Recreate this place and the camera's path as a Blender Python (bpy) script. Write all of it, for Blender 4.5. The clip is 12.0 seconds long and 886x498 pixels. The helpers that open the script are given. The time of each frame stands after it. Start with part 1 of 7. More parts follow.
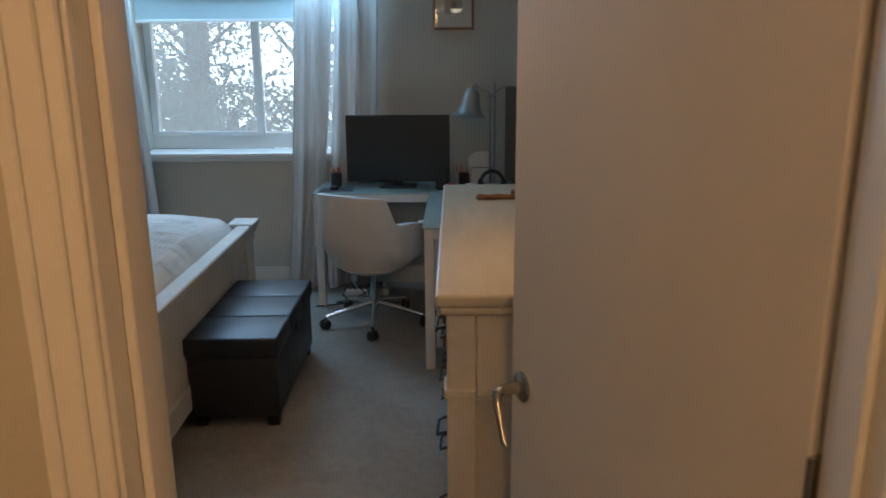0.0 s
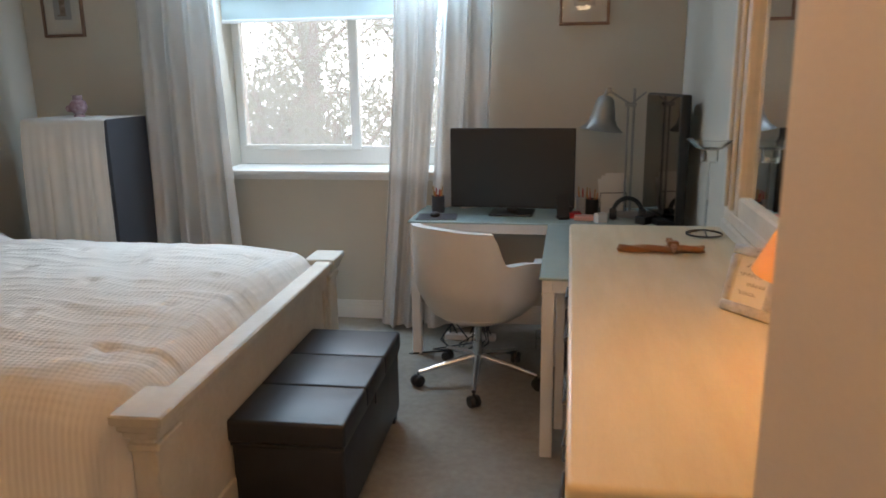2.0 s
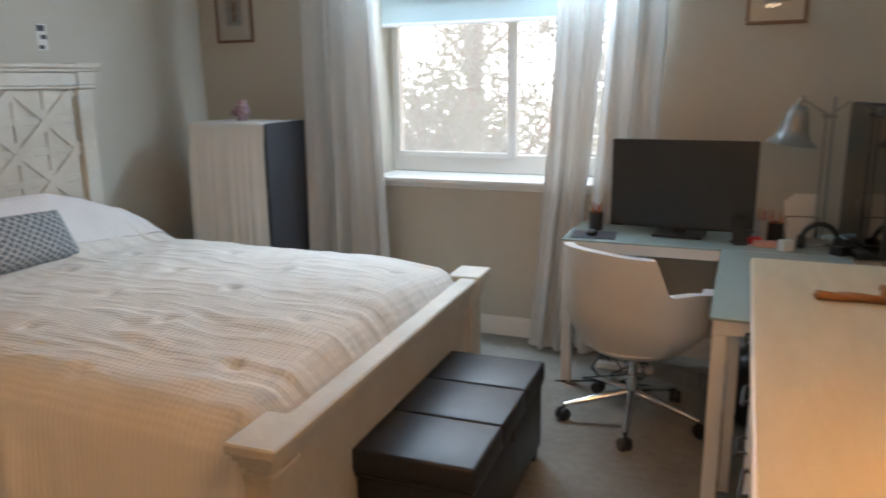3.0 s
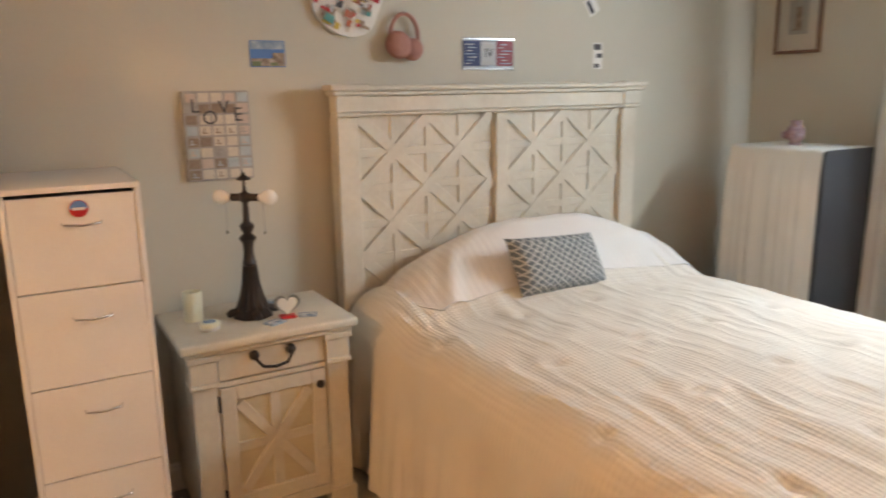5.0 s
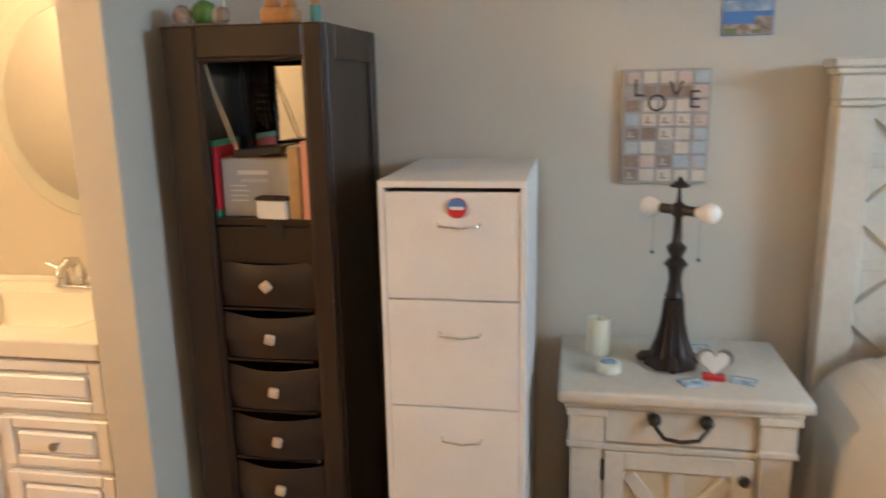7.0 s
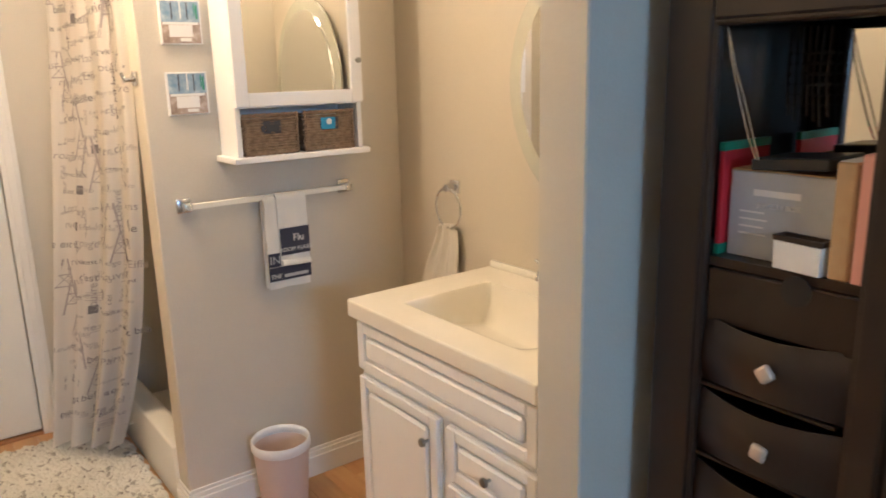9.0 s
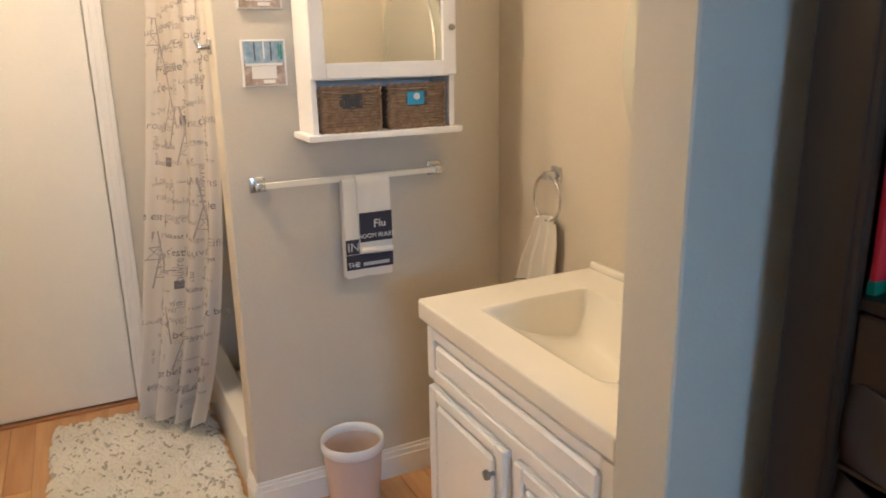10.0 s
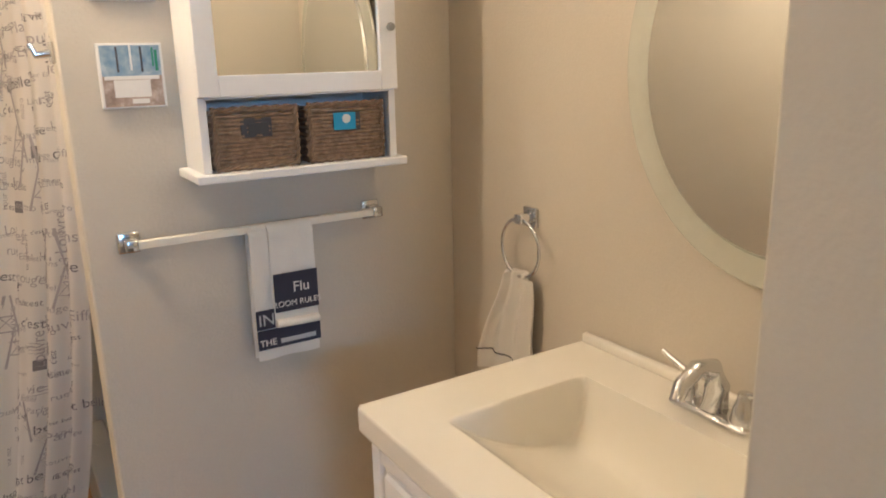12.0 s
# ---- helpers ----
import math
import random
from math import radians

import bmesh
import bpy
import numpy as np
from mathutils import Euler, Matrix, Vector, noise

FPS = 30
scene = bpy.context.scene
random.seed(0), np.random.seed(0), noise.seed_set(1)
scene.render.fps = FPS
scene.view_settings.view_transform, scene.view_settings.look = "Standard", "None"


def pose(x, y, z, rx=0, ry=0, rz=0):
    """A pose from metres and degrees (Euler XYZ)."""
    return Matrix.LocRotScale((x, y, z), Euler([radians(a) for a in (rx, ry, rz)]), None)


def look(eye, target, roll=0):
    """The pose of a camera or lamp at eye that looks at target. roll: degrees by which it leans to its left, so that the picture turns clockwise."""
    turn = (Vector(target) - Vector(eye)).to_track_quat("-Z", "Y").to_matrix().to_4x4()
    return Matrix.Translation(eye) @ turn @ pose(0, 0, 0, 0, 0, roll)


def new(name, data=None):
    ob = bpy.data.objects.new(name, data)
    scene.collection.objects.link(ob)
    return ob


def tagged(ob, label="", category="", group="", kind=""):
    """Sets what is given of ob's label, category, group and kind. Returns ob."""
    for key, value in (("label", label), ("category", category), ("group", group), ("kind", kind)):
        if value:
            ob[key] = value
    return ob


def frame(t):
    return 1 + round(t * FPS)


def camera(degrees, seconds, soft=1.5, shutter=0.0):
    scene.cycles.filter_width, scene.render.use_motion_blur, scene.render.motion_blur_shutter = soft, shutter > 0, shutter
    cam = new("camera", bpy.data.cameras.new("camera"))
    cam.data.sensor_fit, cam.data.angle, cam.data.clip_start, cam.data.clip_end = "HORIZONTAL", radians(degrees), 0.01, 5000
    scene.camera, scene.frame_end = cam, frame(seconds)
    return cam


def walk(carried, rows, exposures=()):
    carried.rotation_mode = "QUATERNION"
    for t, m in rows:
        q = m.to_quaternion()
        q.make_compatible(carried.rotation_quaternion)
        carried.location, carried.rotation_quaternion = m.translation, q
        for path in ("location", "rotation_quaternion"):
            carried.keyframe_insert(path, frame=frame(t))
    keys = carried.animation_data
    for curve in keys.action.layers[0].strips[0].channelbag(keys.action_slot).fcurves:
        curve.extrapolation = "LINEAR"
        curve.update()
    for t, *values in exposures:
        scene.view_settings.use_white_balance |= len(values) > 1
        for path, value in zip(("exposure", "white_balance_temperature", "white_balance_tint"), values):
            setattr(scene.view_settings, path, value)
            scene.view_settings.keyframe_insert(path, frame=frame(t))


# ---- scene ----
cam = camera(62.0, 12.0, soft=1.7, shutter=0.4)
PATH = [
    (0, (-0.012, 3.088, 1.538), (-0.041, 5.029, 1.06), -0.5),
    (0.5, (-0.034, 3.292, 1.521), (-0.129, 5.233, 1.046), -0.8),
    (1, (0.002, 3.501, 1.53), (-0.159, 5.435, 1.048), -0.8),
    (1.5, (0.0, 3.707, 1.534), (-0.258, 5.632, 1.054), -0.9),
    (2, (-0.064, 3.93, 1.529), (-0.398, 5.847, 1.068), -0.9),
    (2.5, (-0.091, 4.077, 1.531), (-0.535, 5.974, 1.079), -0.7),
    (3, (-0.1, 4.196, 1.538), (-0.84, 5.999, 1.092), -0.8),
    (3.5, (-0.113, 4.251, 1.524), (-1.153, 5.907, 1.106), -1.2),
    (3.7, (-0.127, 4.267, 1.521), (-1.274, 5.853, 1.112), -1.4),
    (5.3, (-0.608, 4.466, 1.634), (-2.392, 5.261, 1.203), -1.0),
    (5.5, (-0.66, 4.522, 1.63), (-2.497, 5.182, 1.194), -1.1),
    (6, (-0.806, 4.672, 1.624), (-2.726, 5.004, 1.171), -0.4),
    (6.5, (-0.927, 4.775, 1.623), (-2.872, 4.78, 1.155), -0.6),
    (7, (-1.121, 4.845, 1.606), (-3.041, 4.5, 1.166), -1.1),
    (7.1, (-1.15, 4.847, 1.59), (-3.059, 4.426, 1.169), -1.0),
    (7.5, (-1.305, 4.879, 1.594), (-3.09, 4.091, 1.155), -1.1),
    (7.7, (-1.386, 4.895, 1.596), (-3.082, 3.929, 1.161), -0.9),
    (9.3, (-1.881, 4.584, 1.608), (-2.948, 2.965, 1.117), -1.4),
    (9.5, (-1.95, 4.552, 1.607), (-2.951, 2.895, 1.105), -1.2),
    (10, (-2.076, 4.467, 1.597), (-2.926, 2.738, 1.059), -1.1),
    (10.5, (-2.13, 4.33, 1.582), (-2.919, 2.58, 1.019), -1.6),
    (11, (-2.15, 4.155, 1.573), (-3.042, 2.452, 1.021), -1.6),
    (11.5, (-2.199, 4.053, 1.574), (-3.226, 2.423, 1.037), -1.4),
    (12, (-2.311, 3.921, 1.575), (-3.334, 2.279, 1.069), -1.3),
]

LIGHT = [(0.0, -0.7, 6200, 12), (0.8, 0.1, 7000, 15), (2.0, 0.02, 8100, 23), (3.5, 0.13, 8700, 25), (5.5, 0.7, 10800, 29), (6.5, 0.8, 8700, 21), (7.7, 0.6, 6200, 13), (9.3, 0.38, 5650, 10), (12.0, 0.18, 5300, 9)]
walk(cam, [(t, look(eye, target, roll)) for t, eye, target, roll in PATH], LIGHT)

# world and lights
world = bpy.data.worlds.new("sky")
scene.world = world
world.use_nodes = True
wn = world.node_tree.nodes
sky = wn.new("ShaderNodeTexSky")
sky.sky_type, sky.sun_disc = "NISHITA", False
sky.sun_elevation, sky.sun_rotation = radians(50), radians(150)
wn["Background"].inputs[1].default_value = 0.12
world.node_tree.links.new(sky.outputs[0], wn["Background"].inputs[0])
sun = new("sun", bpy.data.lights.new("sun", "SUN"))
sun.data.energy, sun.data.angle, sun.data.color = 5.0, radians(0.5), (1, 0.95, 0.86)
sun.matrix_world = look((0, 0, 10), (0.6, 1.05, 8.6))


def area(name, eye, target, w, h, power, color):
    ob = new(name, bpy.data.lights.new(name, "AREA"))
    ob.data.shape, ob.data.size, ob.data.size_y = "RECTANGLE", w, h
    ob.data.energy, ob.data.color = power, color
    ob.matrix_world = look(eye, target)
    return ob


def bulb(name, at, radius, power, color):
    ob = new(name, bpy.data.lights.new(name, "POINT"))
    ob.data.shadow_soft_size, ob.data.energy, ob.data.color = radius, power, color
    ob.matrix_world = pose(*at)
    return ob


area("window_daylight", (-1.42, 8.33, 2.18), (-1.42, 5.6, 0.9), 1.5, 0.22, 64, (0.39, 0.68, 1.0))
bulb("dresser_bulb", (0.40, 5.22, 1.26), 0.03, 2.7, (1.0, 0.54, 0.13))
# Unseen hall light, added to warm the open door.
bulb("hall_bulb", (0.1, 2.0, 2.16), 0.1, 54, (1.0, 0.56, 0.25))
# Unseen lamp, assumed above the oval mirror.
bulb("bath_bulb", (-3.2, 3.2, 2.2), 0.08, 6, (1.0, 0.70, 0.40))
bulb("bath_downlight", (-2.06, 2.37, 2.36), 0.04, 36, (1.0, 0.70, 0.41))
# Unseen fill light, added to brighten the bathroom door and shower curtain.
bulb("bath_bulb_far", (-1.72, 2.1, 2.28), 0.09, 13, (1.0, 0.70, 0.41))
bulb("room_bulb", (-0.25, 5.0, 2.06), 0.08, 13, (1.0, 0.53, 0.19))

# ---- materials ----


def shader(name, base, rough=0.6, metal=0.0, spec=0.5):
    m = bpy.data.materials.new(name)
    m.use_nodes = True
    n, l = m.node_tree.nodes, m.node_tree.links
    b = n["Principled BSDF"]
    b.inputs["Base Color"].default_value = (*base, 1)
    b.inputs["Roughness"].default_value = rough
    b.inputs["Metallic"].default_value = metal
    b.inputs["Specular IOR Level"].default_value = spec
    return m, n, l, b


def coords(n, l, scale=(1, 1, 1), kind="Object"):
    tc, mp = n.new("ShaderNodeTexCoord"), n.new("ShaderNodeMapping")
    mp.inputs["Scale"].default_value = scale
    l.new(tc.outputs[kind], mp.inputs["Vector"])
    return mp.outputs["Vector"]


def tint(n, l, b, fac, a, c, lo=0.3, hi=0.7):
    r = n.new("ShaderNodeValToRGB")
    r.color_ramp.elements[0].position, r.color_ramp.elements[1].position = lo, hi
    r.color_ramp.elements[0].color, r.color_ramp.elements[1].color = (*a, 1), (*c, 1)
    l.new(fac, r.inputs["Fac"])
    if b is not None:
        l.new(r.outputs["Color"], b.inputs["Base Color"])
    return r.outputs["Color"]


def noise_tex(n, l, vec, scale, detail=4, rough=0.5):
    t = n.new("ShaderNodeTexNoise")
    t.inputs["Scale"].default_value, t.inputs["Detail"].default_value, t.inputs["Roughness"].default_value = scale, detail, rough
    l.new(vec, t.inputs["Vector"])
    return t.outputs["Fac"]


def relief(n, l, b, height, strength, distance=0.01):
    bp = n.new("ShaderNodeBump")
    bp.inputs["Strength"].default_value, bp.inputs["Distance"].default_value = strength, distance
    l.new(height, bp.inputs["Height"])
    prev = b.inputs["Normal"].links
    if prev:
        l.new(prev[0].from_socket, bp.inputs["Normal"])
    l.new(bp.outputs["Normal"], b.inputs["Normal"])


def blotchy(name, a, c, rough=0.6, big=2.0, fine=60.0, bump=0.15, dist=0.002, metal=0.0, stretch=(1, 1, 1), spec=0.5):
    """Two scales of variation: broad blotches in the colour, fine grain in the relief and gloss."""
    m, n, l, b = shader(name, a, rough, metal, spec)
    v = coords(n, l, stretch)
    f1 = noise_tex(n, l, v, big, 5, 0.6)
    f2 = noise_tex(n, l, v, fine, 3)
    mix = n.new("ShaderNodeMath")
    mix.operation = "MULTIPLY_ADD"
    l.new(f2, mix.inputs[0])
    mix.inputs[1].default_value = 0.35
    l.new(f1, mix.inputs[2])
    tint(n, l, b, mix.outputs[0], a, c, 0.45, 0.9)
    mr = n.new("ShaderNodeMapRange")
    mr.inputs["To Min"].default_value, mr.inputs["To Max"].default_value = max(0.02, rough - 0.1), min(1, rough + 0.12)
    l.new(f1, mr.inputs["Value"])
    l.new(mr.outputs[0], b.inputs["Roughness"])
    relief(n, l, b, f2, bump, dist)
    return m


M_WALL = blotchy("wall_paint", (0.52, 0.485, 0.41), (0.56, 0.525, 0.45), 0.7, 1.2, 150, 0.4, 0.0015)
M_BATHWALL = blotchy("bath_paint", (0.55, 0.50, 0.41), (0.60, 0.55, 0.46), 0.6, 1.0, 150, 0.4, 0.002)
M_CEIL = blotchy("ceiling_paint", (0.72, 0.71, 0.68), (0.78, 0.77, 0.74), 0.85, 1.0, 120, 0.4, 0.003)
M_TRIM = blotchy("trim_paint", (0.74, 0.72, 0.67), (0.80, 0.78, 0.74), 0.4, 2.0, 90, 0.08, 0.001)
M_DOOR = blotchy("door_paint", (0.62, 0.58, 0.52), (0.68, 0.64, 0.58), 0.45, 1.5, 160, 0.1, 0.001)
M_BATHDOOR = blotchy("bath_door_paint", (0.72, 0.70, 0.64), (0.78, 0.76, 0.70), 0.45, 1.5, 160, 0.1, 0.001)
M_WHITE = blotchy("white_lacquer", (0.72, 0.70, 0.68), (0.79, 0.78, 0.76), 0.4, 3.0, 100, 0.06, 0.001)
M_CABWHITE = blotchy("white_enamel", (0.78, 0.78, 0.78), (0.82, 0.82, 0.82), 0.3, 3.0, 100, 0.04, 0.001)
M_CREAM = blotchy("distressed_cream_wood", (0.66, 0.62, 0.54), (0.54, 0.49, 0.41), 0.55, 3.5, 45, 0.25, 0.002, stretch=(1, 1, 1))
M_CREAMTOP = blotchy("cream_wood_top", (0.62, 0.55, 0.41), (0.54, 0.46, 0.32), 0.38, 2.5, 60, 0.15, 0.001, stretch=(6, 1, 6))
M_GROOVE = blotchy("cream_wood_recess", (0.36, 0.32, 0.26), (0.46, 0.42, 0.35), 0.7, 9, 60, 0.2, 0.002)
M_ESPRESSO = blotchy("espresso_wood", (0.019, 0.010, 0.006), (0.027, 0.015, 0.009), 0.36, 3, 90, 0.03, 0.001, stretch=(3, 3, 0.4))
M_LEATHER = blotchy("black_leather", (0.013, 0.014, 0.018), (0.022, 0.022, 0.028), 0.46, 6, 260, 0.3, 0.002)
M_CHAIR = blotchy("white_leather", (0.68, 0.66, 0.62), (0.74, 0.72, 0.69), 0.42, 4, 240, 0.15, 0.001)
M_CHROME = blotchy("chrome", (0.75, 0.76, 0.78), (0.68, 0.69, 0.71), 0.12, 5, 60, 0.02, 0.0005, metal=1.0)
M_STEEL = blotchy("brushed_steel", (0.30, 0.30, 0.29), (0.38, 0.38, 0.37), 0.42, 5, 90, 0.05, 0.0005, metal=1.0)
M_IRON = blotchy("dark_iron", (0.03, 0.025, 0.022), (0.05, 0.04, 0.035), 0.45, 12, 120, 0.2, 0.001, metal=0.6)
M_BRONZE = blotchy("dark_bronze", (0.022, 0.015, 0.013), (0.045, 0.029, 0.024), 0.35, 10, 80, 0.2, 0.001, metal=0.3)
M_BLACK = blotchy("black_plastic", (0.012, 0.012, 0.013), (0.02, 0.02, 0.021), 0.4, 8, 160, 0.05, 0.0005)
M_SCREEN = shader("dark_screen", (0.022, 0.027, 0.030), 0.32)[0]
M_MIRROR = shader("mirror_glass", (0.86, 0.88, 0.88), 0.015, 1.0)[0]
M_DARKMIRROR = shader("dark_gloss_panel", (0.26, 0.24, 0.22), 0.06, 1.0)[0]
M_SHELF = blotchy("charcoal_laminate", (0.035, 0.037, 0.045), (0.05, 0.052, 0.06), 0.5, 5, 100, 0.08, 0.001)
M_SINK = blotchy("cultured_marble", (0.78, 0.75, 0.66), (0.80, 0.77, 0.70), 0.14, 2, 40, 0.02, 0.0005)
M_PLASTIC = blotchy("pink_plastic", (0.60, 0.48, 0.43), (0.64, 0.52, 0.47), 0.4, 4, 80, 0.04, 0.0005)
M_BULB = shader("frosted_bulb", (0.85, 0.82, 0.78), 0.25)[0]
M_RED = shader("red_card", (0.55, 0.02, 0.03), 0.5)[0]
M_GREEN = shader("green_card", (0.02, 0.22, 0.12), 0.5)[0]
M_BLUE = shader("blue_print", (0.07, 0.22, 0.50), 0.35)[0]
M_PAPER = blotchy("white_paper", (0.70, 0.69, 0.66), (0.76, 0.75, 0.72), 0.7, 6, 90, 0.05, 0.0005)
M_INK = shader("dark_ink", (0.05, 0.05, 0.06), 0.6)[0]
M_GREYBOX = blotchy("grey_card", (0.40, 0.42, 0.44), (0.46, 0.48, 0.50), 0.55, 5, 60, 0.05, 0.0005)
M_KRAFT = blotchy("tan_cover", (0.42, 0.27, 0.13), (0.52, 0.35, 0.18), 0.6, 8, 60, 0.1, 0.0005)
M_PINK = shader("pink_cover", (0.70, 0.36, 0.30), 0.6)[0]
M_WAX = blotchy("ivory_wax", (0.70, 0.68, 0.52), (0.76, 0.74, 0.60), 0.45, 10, 60, 0.05, 0.001)


def make_glass(name, color, rough=0.0, ior=1.45):
    m, n, l, b = shader(name, color, rough)
    b.inputs["Transmission Weight"].default_value = 1.0
    b.inputs["IOR"].default_value = ior
    return m


def make_pane():
    """Window glass; an added veil scatters part of the light, as painted-in haze."""
    m, n, l, b = shader("screened_window_glass", (1, 1, 1), 0.0)
    clear, veil, mx = n.new("ShaderNodeBsdfTransparent"), n.new("ShaderNodeBsdfTranslucent"), n.new("ShaderNodeMixShader")
    veil.inputs["Color"].default_value = (0.85, 0.88, 0.9, 1)
    gl, mg, fr = n.new("ShaderNodeBsdfGlossy"), n.new("ShaderNodeMixShader"), n.new("ShaderNodeFresnel")
    gl.inputs["Roughness"].default_value = 0.02
    mx.inputs["Fac"].default_value = 0.24
    l.new(clear.outputs[0], mx.inputs[1])
    l.new(veil.outputs[0], mx.inputs[2])
    l.new(fr.outputs[0], mg.inputs["Fac"])
    l.new(mx.outputs[0], mg.inputs[1])
    l.new(gl.outputs[0], mg.inputs[2])
    l.new(mg.outputs[0], n["Material Output"].inputs["Surface"])
    return m


M_PANE = make_pane()
M_GLASS = make_glass("clear_glass", (0.95, 0.98, 0.97))
M_FROST = blotchy("frosted_glass_top", (0.34, 0.44, 0.42), (0.38, 0.48, 0.46), 0.22, 3, 80, 0.02, 0.0005)


def make_carpet():
    m, n, l, b = shader("carpet_pile", (0.36, 0.33, 0.28), 0.95, 0, 0.15)
    v = coords(n, l)
    f1, f2, f3 = noise_tex(n, l, v, 2.5, 5, 0.65), noise_tex(n, l, v, 320, 3, 0.7), noise_tex(n, l, v, 28, 4, 0.6)
    s = n.new("ShaderNodeMath")
    s.operation = "MULTIPLY_ADD"
    l.new(f3, s.inputs[0])
    s.inputs[1].default_value = 0.6
    l.new(f1, s.inputs[2])
    tint(n, l, b, s.outputs[0], (0.29, 0.265, 0.225), (0.40, 0.375, 0.33), 0.55, 1.05)
    relief(n, l, b, f2, 0.8, 0.006)
    relief(n, l, b, f3, 0.4, 0.008)
    return m


M_CARPET = make_carpet()


def make_wood(name, a, c, rough=0.35, long=(1, 14, 14)):
    m, n, l, b = shader(name, a, rough)
    v = coords(n, l, long)
    f = noise_tex(n, l, v, 2.2, 8, 0.6)
    info = n.new("ShaderNodeObjectInfo")
    add = n.new("ShaderNodeMath")
    add.operation = "MULTIPLY_ADD"
    l.new(info.outputs["Random"], add.inputs[0])
    add.inputs[1].default_value = 0.25
    l.new(f, add.inputs[2])
    tint(n, l, b, add.outputs[0], a, c, 0.35, 0.85)
    relief(n, l, b, f, 0.1, 0.001)
    return m


M_OAK = make_wood("honey_floor_wood", (0.44, 0.22, 0.09), (0.60, 0.36, 0.17), 0.35, (9, 0.9, 9))
M_ROPE = make_wood("carved_brown_wood", (0.22, 0.09, 0.03), (0.36, 0.17, 0.07), 0.4)
M_WALNUT = make_wood("frame_wood", (0.16, 0.08, 0.05), (0.24, 0.13, 0.08), 0.35)


def make_cloth(name, a, c, weave=400, bump=0.3, dist=0.001, through_light=0.0, waves=None):
    m, n, l, b = shader(name, a, 0.9, 0, 0.2)
    v = coords(n, l)
    f1, f2 = noise_tex(n, l, v, 3, 4), noise_tex(n, l, v, weave, 2)
    tint(n, l, b, f1, a, c)
    relief(n, l, b, f2, bump, dist)
    if waves:
        sx, sy, d = waves
        for direction, scale in (("X", sx), ("Y", sy)):
            if scale:
                w = n.new("ShaderNodeTexWave")
                w.bands_direction = direction
                w.inputs["Scale"].default_value, w.inputs["Distortion"].default_value = scale, 0.9
                w.inputs["Detail"].default_value, w.inputs["Detail Scale"].default_value = 2.0, 1.0
                l.new(v, w.inputs["Vector"])
                relief(n, l, b, w.outputs["Fac"], 0.7 if direction == "X" else 0.4, d)
    if through_light:
        tr, mx = n.new("ShaderNodeBsdfTranslucent"), n.new("ShaderNodeMixShader")
        tr.inputs["Color"].default_value = (*c, 1)
        mx.inputs["Fac"].default_value = through_light
        l.new(b.outputs[0], mx.inputs[1])
        l.new(tr.outputs[0], mx.inputs[2])
        l.new(mx.outputs[0], n["Material Output"].inputs["Surface"])
    return m


M_CURTAIN = make_cloth("white_curtain_cloth", (0.70, 0.69, 0.66), (0.78, 0.77, 0.75), 500, 0.3, 0.001, 0.4)
M_BLIND = make_cloth("pale_blind_cloth", (0.50, 0.62, 0.62), (0.54, 0.66, 0.66), 300, 0.1, 0.0005, 0.10)
M_QUILT = make_cloth("ruched_ivory_quilt", (0.70, 0.66, 0.60), (0.76, 0.73, 0.68), 300, 0.3, 0.002, 0.0, (15, 20, 0.0017))
M_SHAM = make_cloth("pleated_white_cloth", (0.72, 0.70, 0.68), (0.78, 0.76, 0.75), 300, 0.3, 0.001, 0.0, (0, 24, 0.0004))
M_SHEET = make_cloth("smooth_ivory_cloth", (0.64, 0.58, 0.49), (0.70, 0.64, 0.55), 300, 0.2, 0.001)
M_CLOTH = make_cloth("white_table_cloth", (0.62, 0.61, 0.58), (0.69, 0.68, 0.65), 350, 0.3, 0.001)
M_TOWEL = make_cloth("white_terry", (0.74, 0.71, 0.64), (0.80, 0.77, 0.71), 260, 0.8, 0.004)
M_NAVY = make_cloth("navy_print_cloth", (0.035, 0.038, 0.06), (0.05, 0.052, 0.075), 260, 0.6, 0.003)
M_SHADE = make_cloth("warm_lamp_shade", (0.80, 0.50, 0.25), (0.85, 0.56, 0.30), 300, 0.2, 0.001, 0.45)
M_FUR = make_cloth("pink_plush", (0.46, 0.20, 0.17), (0.58, 0.29, 0.25), 140, 1.0, 0.01)

# ---- shape helpers ----


def thing(name, at, label, category, rz=0, group=""):
    ob = new(name)
    ob.empty_display_size = 0.05
    ob.matrix_basis = pose(at[0], at[1], at[2], 0, 0, rz)
    return tagged(ob, label, category, group)


def part(name, bm, material, parent=None, label="", smooth=None):
    bmesh.ops.recalc_face_normals(bm, faces=bm.faces)
    me = bpy.data.meshes.new(name)
    bm.to_mesh(me)
    bm.free()
    for m in material if isinstance(material, (list, tuple)) else [material]:
        me.materials.append(m)
    if smooth is not None:
        me.shade_smooth()
        me.set_sharp_from_angle(angle=radians(smooth))
    ob = new(name, me)
    ob.parent = parent
    return tagged(ob, label)


def structure(name, bm, material, label=""):
    return tagged(part(name, bm, material), label, "", "", "structure")


